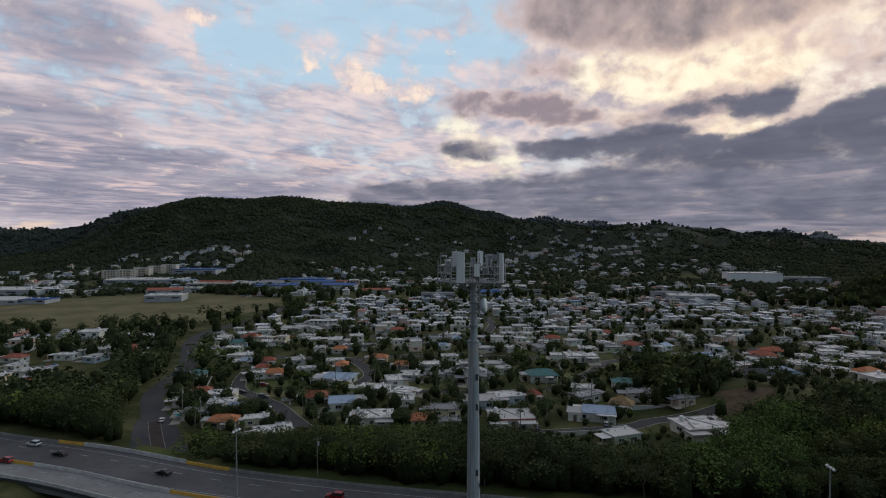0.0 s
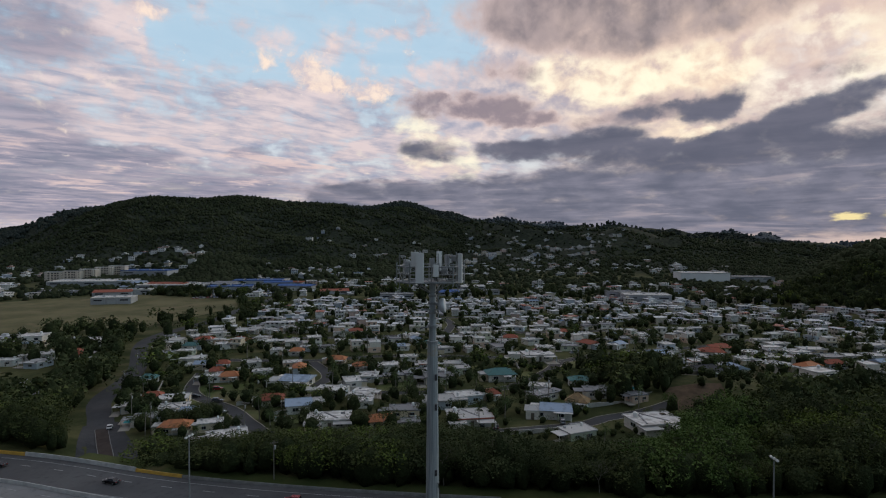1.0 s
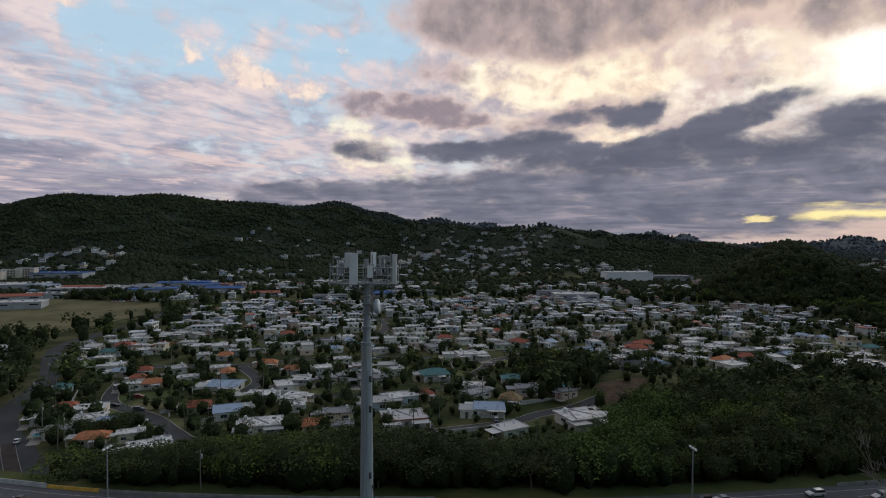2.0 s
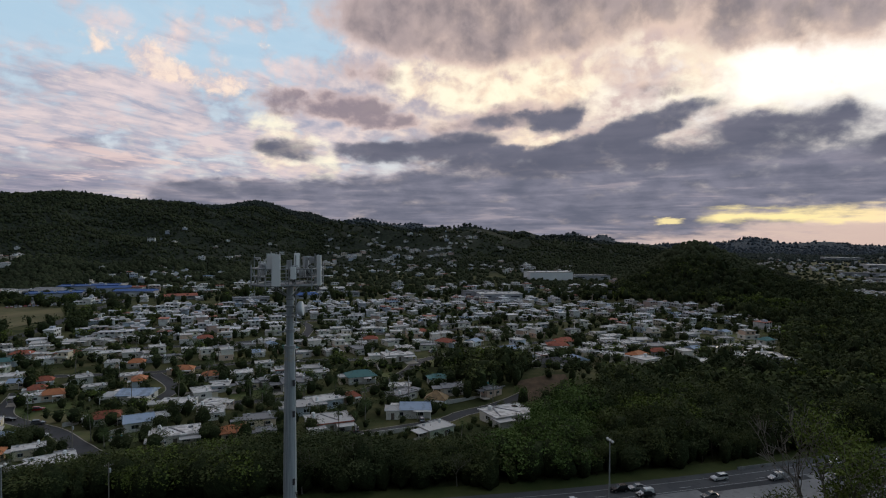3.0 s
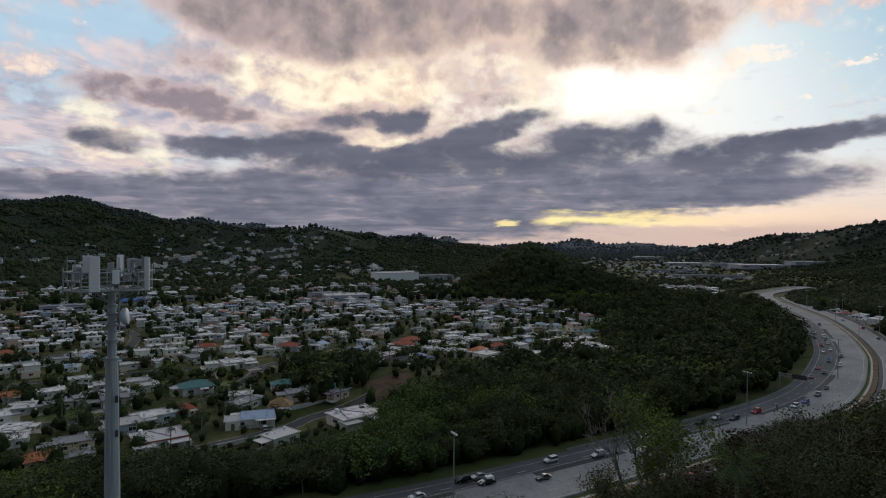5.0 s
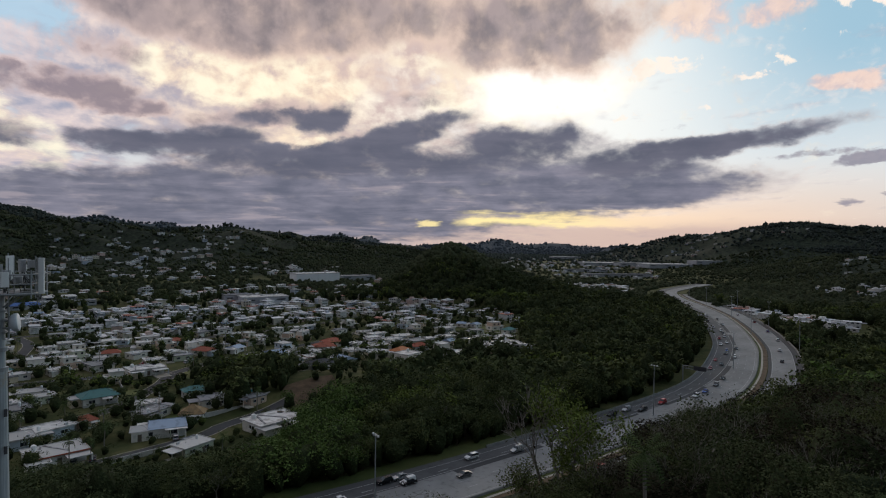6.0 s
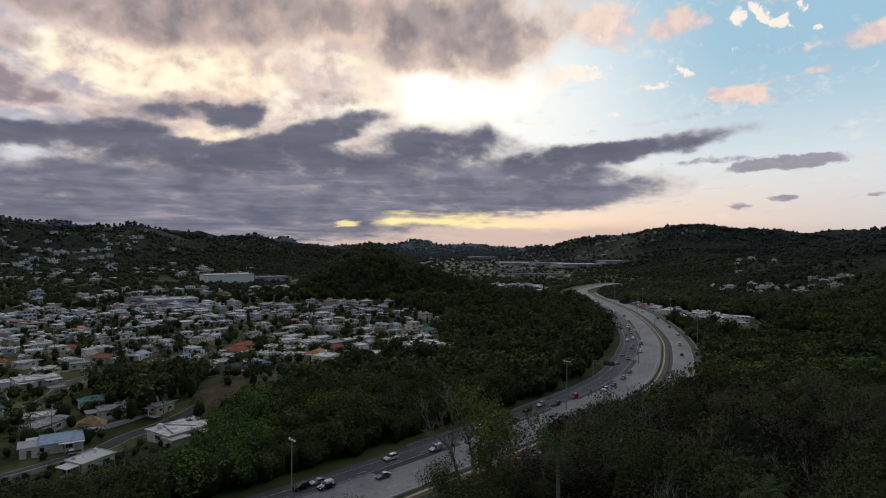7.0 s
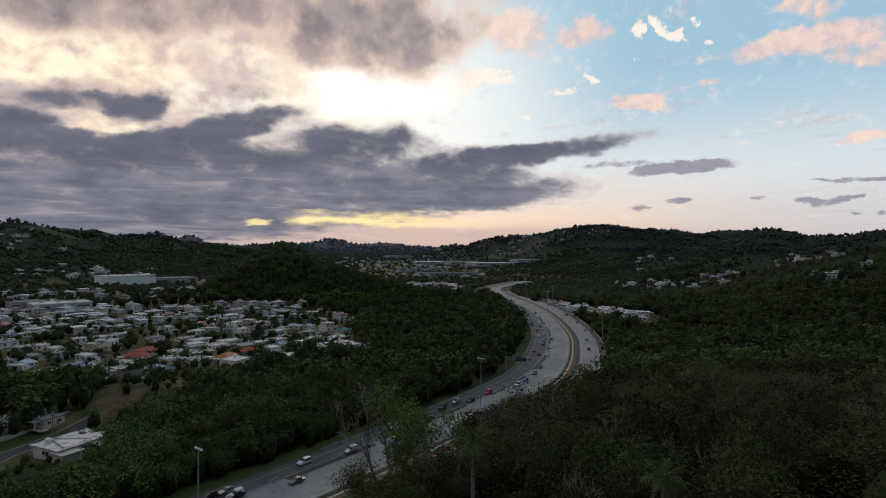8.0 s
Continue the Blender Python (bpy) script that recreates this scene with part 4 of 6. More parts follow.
            for f in bm.faces[6:]:
                f.material_index = 1
            ob = part(name, bm, [mat, M_ANT], root)
            me = ob.data
        else:
            ob = new(name, me)
            ob.parent = root
        ob.matrix_basis = pose(x, y, z0 + h * 0.55, 0, 0, rz)


def flat_roof(root, c, s, mat, z, rim=0.22):
    w, d = s
    bm = boxes(((c[0], c[1], z + 0.1), (w, d, 0.2)))
    for x, y, sx, sy in ((0, d / 2 - 0.1, w, 0.2), (0, -d / 2 + 0.1, w, 0.2), (w / 2 - 0.1, 0, 0.2, d - 0.4), (-w / 2 + 0.1, 0, 0.2, d - 0.4)):
        box(bm, (c[0] + x, c[1] + y, z + 0.2 + rim / 2), (sx, sy, rim))
    return part("roof", bm, mat, root)


def hip(root, c, s, mat, z, rise=1.6, ridge=0.45, name="roof"):
    w, d = s[0] / 2, s[1] / 2
    r = w * ridge
    bm = bmesh.new()
    v = [bm.verts.new((c[0] + x, c[1] + y, z + q)) for x, y, q in ((-w, -d, 0.12), (w, -d, 0.12), (w, d, 0.12), (-w, d, 0.12), (-r, 0, rise), (r, 0, rise),
                                                                (-w, -d, 0), (w, -d, 0), (w, d, 0), (-w, d, 0))]
    for f in ((0, 1, 5, 4), (1, 2, 5), (2, 3, 4, 5), (3, 0, 4), (6, 7, 1, 0), (7, 8, 2, 1), (8, 9, 3, 2), (9, 6, 0, 3), (9, 8, 7, 6)):
        bm.faces.new([v[i] for i in f])
    # hip and ridge caps
    for a, b in ((0, 4), (3, 4), (1, 5), (2, 5), (4, 5)):
        tube(bm, v[a].co + Vector((0, 0, 0.03)), v[b].co + Vector((0, 0, 0.03)), 0.09, n=5)
    return part(name, bm, mat, root)


def tank(root, x, y, z, mat=None):
    bm = tubes(((x, y, z), (x, y, z + 1.2), 0.55), n=14)
    tube(bm, (x, y, z + 1.2), (x, y, z + 1.45), 0.55, 0.2, n=14)
    part("water_tank", bm, mat or M_ANT, root)


def door(root, x, y, z=0.0, rz=0.0):
    ob = part("door", boxes(((0, 0, 1.03), (0.95, 0.07, 2.06))), M_WOODPOLE, root)
    ob.matrix_basis = pose(x, y, z, 0, 0, rz)


def carport(root, x, y, w, d, mat, h=2.7):
    """A flat slab on posts."""
    part("carport_roof", boxes(((x, y, h + 0.09), (w, d, 0.18))), mat, root)
    for px in (-w / 2 + 0.2, w / 2 - 0.2):
        part("post", boxes(((x + px, y - d / 2 + 0.25, h / 2 - 0.1), (0.22, 0.22, h + 0.2))), M_WALL, root)
    part("driveway", boxes(((x, y - d * 0.55, -0.02), (w, d * 1.6, 0.24))), M_PATH, root)


def build_house(kind):
    """One house, its front to -y, about 12 m wide, footing below the ground."""
    root = empty("house")
    roof = {"flat": M_ROOF_WHITE, "wide": M_ROOF_WHITE, "grey": M_ROOF_GREY, "redtrim": M_ROOF_WHITE, "bluewhite": M_ROOF_BLUE, "two": M_ROOF_WHITE, "tan": M_ROOF_TAN, "dark": M_ROOF_DARK,
            "red": M_ROOF_RED, "orange": M_ROOF_ORANGE, "teal": M_ROOF_TEAL, "deepblue": M_ROOF_DEEPBLUE, "oldwood": M_ROOF_GREY}[kind]
    if kind in ("flat", "grey"):
        part("wall", boxes(((0, 0, 1.2), (12, 8.5, 3.6))), M_WALL, root)
        flat_roof(root, (0, 0), (12.9, 9.4), roof, 3.0)
        part("wing", boxes(((3.6, 5.6, 1.0), (4.6, 3.2, 3.2))), M_WALL, root)
        flat_roof(root, (3.6, 5.9), (5.2, 3.6), M_ROOF_GREY if kind == "flat" else roof, 2.6)
        carport(root, -8.6, -0.6, 4.6, 6.0, roof)
        wall_windows(root, 12, 8.5, 3.0)
        door(root, 1.9, -4.27)
        tank(root, 3.5, 2.2, 3.2)
        part("roof_vent", tubes(((-2, 1, 3.15), (-2, 1, 3.7), 0.12)), M_STEEL, root)
        part("air_conditioner", boxes(((-4.2, 2.6, 3.55), (1.0, 0.6, 0.7))), M_GREYBOX, root)
    elif kind in ("wide", "redtrim"):
        part("wall", boxes(((0, 0, 1.1), (11, 8, 3.4))), M_WALL, root)
        flat_roof(root, (0.2, 0), (12.2, 9), roof, 2.8, 0.15)
        part("wing", boxes(((-4.2, -4.6, 0.9), (4.0, 3.6, 3.0))), M_WALL, root)
        flat_roof(root, (-4.2, -4.9), (4.8, 4.2), roof, 2.4, 0.12)
        if kind == "redtrim":
            part("fascia", boxes(((0.2, -4.53, 2.95), (12.3, 0.08, 0.34)), ((6.33, 0, 2.95), (0.08, 9.1, 0.34))), M_ROOF_RED, root)
        carport(root, 3.6, -5.4, 5.0, 3.6, roof, 2.4)
        wall_windows(root, 11, 8, 2.8)
        door(root, 0.2, -4.02)
        tank(root, -3.5, 2.4, 3.0)
        part("roof_ridge", boxes(((0.5, 0.6, 3.08), (0.5, 7.6, 0.16), 0.5), ((-3, 0, 3.08), (0.4, 7, 0.16), -0.3)), M_ROOF_GREY, root)
        part("skylight", boxes(((3.8, 2.0, 3.15), (1.2, 1.2, 0.3))), M_GLASS_DARK, root)
    elif kind == "two":
        part("wall", boxes(((0, 0, 1.2), (11, 9, 3.6))), M_WALL, root)
        part("upper_wall", boxes(((1.4, 0.6, 4.55), (8.0, 7.4, 2.9))), M_WALL, root)
        flat_roof(root, (1.4, 0.6), (8.8, 8.2), roof, 6.0)
        flat_roof(root, (-4.2, 0), (3.6, 9.6), roof, 3.0)
        part("balcony", boxes(((1.4, -4.7, 3.08), (8.0, 2.4, 0.18)), ((1.4, -5.85, 3.6), (8.0, 0.1, 0.9)), ((-2.55, -4.7, 3.6), (0.1, 2.3, 0.9)), ((5.35, -4.7, 3.6), (0.1, 2.3, 0.9))), M_WALL, root)
        wall_windows(root, 11, 9, 3.0)
        for x in (-0.6, 3.4):
            for y in (-3.12, 4.32):
                part("upper_window", boxes(((x, y, 4.7), (1.4, 0.08, 1.2))), M_GLASS_DARK, root)
        door(root, -2.2, -4.52)
        tank(root, 3.2, 2.0, 6.2)
        part("stair", boxes(*[((-5.9, -2.0 + i * 0.5, 0.2 + i * 0.36), (0.9, 0.5, 0.4 + i * 0.02)) for i in range(8)]), M_WALL, root)
    elif kind in ("red", "orange", "teal", "dark", "deepblue", "tan"):
        part("wall", boxes(((0, 0, 1.1), (11, 8.4, 3.4))), M_WALL, root)
        hip(root, (0, 0), (12.4, 9.8), roof, 2.8, 2.0 if kind != "tan" else 3.4, 0.4 if kind != "tan" else 0.05)
        if kind != "tan":
            part("wing", boxes(((-7.0, 0.8, 0.95), (3.6, 5.4, 3.1))), M_WALL, root)
            flat_roof(root, (-7.2, 0.8), (3.9, 6.0), M_ROOF_WHITE, 2.5)
        part("porch_roof", boxes(((2.6, -5.7, 2.5), (5.0, 2.4, 0.14), 0, 0, 0.08)), M_ROOF_WHITE, root)
        for x in (0.4, 4.8):
            part("post", boxes(((x, -6.6, 1.0), (0.18, 0.18, 3.0))), M_WALL, root)
        wall_windows(root, 11, 8.4, 2.8)
        door(root, 2.4, -4.22)
        part("skirting", boxes(((0, -4.23, 0.1), (11.06, 0.06, 0.9))), M_WALLSTONE, root)
    elif kind == "bluewhite":
        part("wall", boxes(((0, 0, 1.1), (11.4, 8, 3.4))), M_WALL, root)
        hip(root, (1.6, 0), (9.4, 9.0), roof, 2.8, 1.5, 0.92)
        hip(root, (-5.0, -1.6), (4.6, 6.4), M_ROOF_WHITE, 2.7, 1.0, 0.3, "entrance_roof")
        part("wing", boxes(((-4.9, -3.4, 1.0), (3.8, 2.8, 3.2))), M_WALL, root)
        for x in (2.2, 4.0, 5.8):
            part("column", tubes(((x, -5.4, -0.4), (x, -5.4, 2.6), 0.18), n=10), M_WALL, root)
        part("porch_roof", boxes(((3.6, -4.9, 2.7), (5.4, 1.9, 0.16))), M_ROOF_WHITE, root)
        wall_windows(root, 11.4, 8, 2.8)
        door(root, -4.9, -4.83)
    else:
        part("wall", boxes(((0, 0, 1.0), (10, 6, 3.2))), M_WOODPOLE, root)
        hip(root, (0, 0), (11.5, 7.6), roof, 2.6, 1.5, 0.95)
        part("upper_wall", boxes(((3.4, 0, 4.2), (4.4, 4.6, 3.6))), M_ROOF_RED, root)
        hip(root, (3.4, 0), (5.6, 5.8), roof, 5.9, 1.0, 0.9, "upper_roof")
        part("lean_to", boxes(((-8, 0, 1.9), (6, 5, 0.14), 0, -0.1)), M_ROOF_GREY, root)
        for x in (-10.6, -8.2, -5.6):
            part("post", boxes(((x, -2.2, 0.7), (0.16, 0.16, 2.6))), M_WOODPOLE, root)
        wall_windows(root, 10, 6, 2.6)
        for y in (-2.33, 2.33):
            part("upper_window", boxes(((3.4, y, 4.6), (2.6, 0.06, 1.2))), M_GLASS_DARK, root)
    return root


LABELS = {
    "flat": "single-storey house with stained white flat concrete roof", "wide": "low wide house with weathered white sealed roof", "grey": "single-storey house with grey mottled flat roof",
    "redtrim": "white flat-roofed house with red roof edge", "bluewhite": "white house with pale blue metal roof", "two": "two-storey white house with flat roof and balcony",
    "tan": "house with steep tan pyramid roof", "dark": "house with dark grey shingled hip roof", "red": "house with red clay hip roof", "orange": "house with orange tiled hip roof",
    "teal": "house with dull teal hip roof", "deepblue": "house with bright blue roof", "oldwood": "old wooden two-storey house with grey metal roof"}
PROTO = {}
HOUSE_AT = []


def put_house(x, y, width, kind, rz):
    m = Matrix.Translation((x, y, height(x, y) + 0.25)) @ Matrix.Rotation(radians(rz), 4, "Z")
    HOUSE_AT.append((x, y, width * 0.75))
    if kind not in PROTO:
        ob = build_house(kind)
        tagged(ob, LABELS[kind], "house", "houses of the valley")
        PROTO[kind] = ob
        ob.matrix_basis = m
    else:
        ob = copy_thing(PROTO[kind], m)
    k = width / 13.0
    ob.matrix_basis = m @ Matrix.Diagonal((k, k * RNG.uniform(0.9, 1.1), min(1.15, max(0.9, k)), 1))
    return ob


for row in PLACED + PLACED_2 + PLACED_3:
    put_house(*row)


def fill_town():
    rng = np.random.default_rng(3)
    kinds = ["flat"] * 30 + ["wide"] * 22 + ["two"] * 22 + ["grey"] * 12 + ["red"] * 5 + ["orange"] * 4 + ["bluewhite"] * 6 + ["teal"] * 2 + ["redtrim"] * 3
    spots = []
    for row, v in enumerate(np.arange(200, 605, 17.5)):
        for u in np.arange(-330, 420, 13 if v > 380 else 15.5):
            x = u + rng.uniform(-4.5, 4.5) + (row % 2) * 7
            y = v + rng.uniform(-4.5, 4.5) + 0.10 * u
            spots.append((x, y))
    s = np.array(spots)
    ok = inside(TOWN, s[:, 0], s[:, 1]) | (inside(WEST, s[:, 0], s[:, 1]) & (np.hypot(s[:, 0], s[:, 1]) > 285) & (rng.random(len(s)) < 0.55))
    for st in STREETS + [AVENUE]:
        ok &= dist_to(st, s[:, 0], s[:, 1]) > 9.5
    ok &= ~((dist_to(AVENUE, s[:, 0], s[:, 1]) < 24) & (s[:, 1] < 300) & (s[:, 0] < -110))
    ok &= ~inside(GROVE, s[:, 0], s[:, 1])
    ok &= ~inside([(94, 208), (140, 212), (150, 262), (98, 250)], s[:, 0], s[:, 1])
    s = s[ok]
    near, far = [], []
    for x, y in s:
        if any((x - a) ** 2 + (y - b) ** 2 < (c + 3.5) ** 2 for a, b, c in HOUSE_AT):
            continue
        d = math.hypot(x, y)
        skip = 0.16 if y < 330 else 0.08 if y < 400 else 0.03
        if x > 200 and y < 420:
            skip = 0.35
        if rng.random() < skip:
            continue
        (near if len(near) < 197 and d < 470 else far).append((x, y))
    for x, y in near:
        kind = kinds[rng.integers(len(kinds))]
        if kind == "two" and y < 350 and rng.random() < 0.8:
            kind = "wide"
        put_house(x, y, rng.uniform(8.8, 12.6) if y > 340 else rng.uniform(10, 15), kind, rng.choice([0, 90, 180, 270, 0, 180]) + 5 + rng.normal(0, 13))
    return far


FAR_SPOTS = fill_town()


def far_houses(name, spots, label, size=(9, 14), storeys=(1, 1, 2), tint=(0.62, 0.36)):
    """Distant houses joined: walls, overhanging roof, parapet block and dark window strips."""
    rng = np.random.default_rng(11)
    walls, roofs, glass = [], [], []
    unit = np.array([(x, y, z) for z in (0, 1) for y in (-.5, .5) for x in (-.5, .5)], float)
    quads = np.array([(0, 2, 3, 1), (4, 5, 7, 6), (0, 1, 5, 4), (1, 3, 7, 5), (3, 2, 6, 7), (2, 0, 4, 6)])

    def add(dst, x, y, z, sx, sy, sz, rz, ox=0.0, oy=0.0):
        c, s = math.cos(rz), math.sin(rz)
        v = unit * (sx, sy, sz) + (ox, oy, 0)
        dst.append(np.stack([v[:, 0] * c - v[:, 1] * s + x, v[:, 0] * s + v[:, 1] * c + y, v[:, 2] + z], -1))
    for x, y in spots:
        z = height(x, y) - 0.8
        w, d = rng.uniform(*size), rng.uniform(size[0] * 0.75, size[1] * 0.75)
        h = 2.7 * storeys[rng.integers(len(storeys))] + 0.6
        rz = rng.choice([0, math.pi / 2]) + 0.09 + rng.normal(0, 0.12)
        add(walls, x, y, z, w, d, h, rz)
        add(roofs, x, y, z + h, w + 0.9, d + 0.9, 0.3, rz)
        if rng.random() < 0.7:
            add(walls, x, y, z + h + 0.3, w * 0.35, d * 0.4, rng.uniform(0.8, 2.2), rz, w * rng.uniform(-.25, .25), d * rng.uniform(-.2, .2))
        if rng.random() < 0.6:
            add(roofs, x, y, z + h - 0.7, w * 0.45, d * 0.6, 0.25, rz, w * 0.6 * rng.choice([-1, 1]), 0)
        for s in (-1, 1):
            for k in range(3):
                for lv in np.arange(1.9, h - 1.0, 3.0):
                    add(glass, x, y, z + lv, w * 0.16, 0.1, 1.1, rz, w * (k - 1) * 0.3, s * (d / 2 + 0.02))
    root = empty(name)
    tagged(root, label, "houses", kind="stuff")
    for nm, arr, mat in (("walls", walls, M_FAR_WALL), ("roofs", roofs, M_FAR_ROOF), ("windows", glass, M_GLASS_DARK)):
        v = np.concatenate(arr)
        f = (quads[None] + (np.arange(len(arr)) * 8)[:, None, None]).reshape(-1, 4)
        ob = raw_mesh(nm, v, f, mat, root)
        ob["kind"] = "stuff"
    return root


def tone_fn(tones):
    def fn(b):
        r = island()
        ramp = X.tree.nodes.new("ShaderNodeValToRGB")
        X.tree.links.new(r.s, ramp.inputs[0])
        ramp.color_ramp.interpolation = "CONSTANT"
        while len(ramp.color_ramp.elements) < len(tones):
            ramp.color_ramp.elements.new(0.5)
        for e, (at, c) in zip(ramp.color_ramp.elements, tones):
            e.position, e.color = at, (*c, 1)
        n = fbm(worldpos(), 0.5, 5, 0.65)
        put(b, "Base Color", mix(step(n, 0.42, 0.7) * 0.65, X(ramp.outputs[0]), (0.20, 0.195, 0.19)))
        put(b, "Roughness", 0.85)
    return fn


M_FAR_WALL = material("far_plaster", tone_fn(((0.0, (0.70, 0.69, 0.66)), (0.35, (0.60, 0.54, 0.44)), (0.5, (0.66, 0.66, 0.66)), (0.7, (0.45, 0.50, 0.58)), (0.82, (0.55, 0.40, 0.34)), (0.9, (0.62, 0.62, 0.6)))))
M_FAR_ROOF = material("far_roofs", tone_fn(((0.0, (0.72, 0.72, 0.73)), (0.42, (0.52, 0.52, 0.54)), (0.66, (0.32, 0.32, 0.33)), (0.80, (0.62, 0.62, 0.66)), (0.90, (0.40, 0.13, 0.08)), (0.96, (0.16, 0.26, 0.40)))))
far_houses("far_houses", FAR_SPOTS, "dense white flat-roofed houses in the valley", (7, 12))


def scatter(rng, n, az0, az1, r0, r1):
    a, r = np.radians(rng.uniform(az0, az1, n)), np.sqrt(rng.uniform(r0 * r0, r1 * r1, n))
    return list(zip(r * np.sin(a), r * np.cos(a)))


# clusters beyond the town: bearings, distances, number of houses
VILLAGES = (
    (-14, 34, 640, 800, 110), (4, 13, 860, 1200, 40), (13, 19, 880, 1300, 42), (20, 30, 900, 1120, 26), (9, 26, 1300, 1600, 16), (-14, -3, 800, 930, 22),
    (-38, -19, 880, 1100, 50), (-40, -30, 700, 880, 34), (-9, 5, 1000, 1250, 16), (6, 21, 1150, 1500, 46), (-26, -18, 930, 1060, 14))
VILLAGES_2 = (
    (49, 58, 790, 930, 60), (45, 60, 1120, 1500, 60), (46, 66, 1500, 2100, 70), (72, 83, 860, 960, 34), (74, 94, 1080, 1300, 26),
    (86, 92, 640, 740, 7), (85, 91, 930, 1010, 14), (60, 72, 1700, 2000, 12))


def build_outskirts():
    rng = np.random.default_rng(21)
    for name, rows, label in (("hillside_houses", VILLAGES, "pale houses scattered over the hill foot"), ("valley_houses", VILLAGES_2, "pale houses scattered beyond the motorway")):
        s = []
        for a0, a1, r0, r1, n in rows:
            s += scatter(rng, n, a0, a1, r0, r1)
        if rows is VILLAGES_2:
            for k in range(30):
                a = 66.2 + 8.6 * k / 29
                for j in range(2):
                    s.append(polar(a + rng.uniform(-0.12, 0.12), np.interp(a, [66, 70, 74, 77], [650, 596, 548, 526]) + j * 15 + rng.uniform(-4, 4)))
        far_houses(name, s, label, (8, 13))


build_outskirts()


def hall(name, az, r, w, d, h, rz, roof, label, pitched=False, category="warehouse"):
    """A large shed with a roof rim, bays of wall panels and doors."""
    x, y = polar(az, r)
    root = empty(name, pose(x, y, height(x, y) - 0.4, 0, 0, rz))
    tagged(root, label, category)
    HOUSE_AT.append((x, y - 6, w * 0.9))
    bright = roof is M_ROOF_WHITE and h > 10
    part("wall", boxes(((0, 0, h / 2), (w, d, h))), M_HALL_WHITE if bright else M_FAR_WALL2, root)
    if pitched:
        hip(root, (0, 0), (w + 1, d + 1), roof, h, d * 0.12, 0.98)
    else:
        flat_roof(root, (0, 0), (w + 0.8, d + 0.8), roof, h, 0.6)
    n = max(3, int(w / 16))
    for i in range(n):
        xx = -w / 2 + w * (i + 0.5) / n
        part("pilaster", boxes(((xx - w / n / 2, -d / 2 - 0.12, h / 2), (0.5, 0.24, h))), M_HALL_WHITE if bright else M_FAR_WALL2, root)
        if bright:
            continue
        if i % 2:
            part("loading_door", boxes(((xx, -d / 2 - 0.05, 2.2), (w / n * 0.55, 0.1, 4.0))), M_GREYBOX, root)
        else:
            part("window_band", boxes(((xx, -d / 2 - 0.05, h * 0.68), (w / n * 0.6, 0.1, 1.2))), M_GLASS_DARK, root)
    for i in range(3):
        part("roof_unit", boxes(((-w * 0.3 + w * 0.28 * i, d * 0.1, h + 0.8), (2.4, 1.8, 1.3))), M_GREYBOX, root)
    return root


M_HALL_WHITE = plain("white_hall_paint", (0.84, 0.84, 0.84), 0.6, 0, 0.06, 0.08)
M_FAR_WALL2 = plain("shed_cladding", (0.36, 0.37, 0.39), 0.6, 0, 0.2, 0.08)
for row in (
        ("warehouse", -26.5, 800, 90, 40, 6, 4, M_ROOF_WHITE, "long white warehouse with low blue-striped wall"), ("warehouse", -20.5, 730, 70, 40, 5.5, 2, M_ROOF_WHITE, "white flat-roofed warehouse of the industrial estate"),
        ("warehouse", -22.5, 850, 60, 30, 8, -6, M_ROOF_DEEPBLUE, "warehouse with bright blue roof"), ("warehouse", -13.4, 740, 56, 26, 6, 5, M_ROOF_DEEPBLUE, "low shed with blue roof"),
        ("warehouse", -15.8, 690, 46, 24, 6, 8, M_ROOF_DEEPBLUE, "low shed with blue roof"), ("warehouse", -36.0, 800, 70, 40, 6, 0, M_ROOF_WHITE, "pale industrial shed beyond the field"),
        ("gymnasium", -25.2, 640, 34, 22, 6, 8, M_ROOF_WHITE, "white arched-roof gymnasium beside the field"), ("warehouse", 27.7, 905, 66, 34, 11.5, -8, M_ROOF_WHITE, "large plain white windowless hall"),
        ("warehouse", 31.5, 930, 56, 30, 7, -8, M_ROOF_GREY, "grey annex of the white hall"), ("school", 23.0, 640, 46, 26, 8, -10, M_ROOF_WHITE, "pale school block with teal side"),
        ("school", 20.8, 660, 30, 20, 8, -10, M_ROOF_GREY, "grey flat-roofed school wing"), ("shop", -0.5, 610, 34, 16, 6, 2, M_ROOF_GREY, "brown flat-roofed shop building")):
    hall(*row)
for row in (
        ("warehouse", 55.2, 1640, 120, 60, 9, -35, M_ROOF_WHITE, "big pale distribution shed"), ("warehouse", 58.0, 1580, 90, 50, 9, -35, M_ROOF_GREY, "grey flat-roofed distribution shed"),
        ("warehouse", 60.6, 1500, 110, 60, 9, -30, M_ROOF_WHITE, "big pale distribution shed"), ("warehouse", 56.5, 1180, 130, 22, 6, -38, M_ROOF_GREY, "long low brown shed"),
        ("warehouse", 53.6, 1300, 90, 20, 6, -38, M_ROOF_GREY, "long low grey shed"), ("warehouse", 64.0, 1550, 70, 40, 8, -30, M_ROOF_WHITE, "pale shed beside the motorway"),
        ("warehouse", 52.0, 2100, 120, 50, 8, -35, M_ROOF_WHITE, "far pale shed in the valley"), ("house_block", 46.0, 372, 22, 14, 5, -30, M_ROOF_WHITE, "low flat-roofed community building among trees"),
        ("house_block", 48.0, 372, 18, 8, 4, -30, M_ROOF_WHITE, "low flat-roofed community annex among trees")):
    hall(*row)


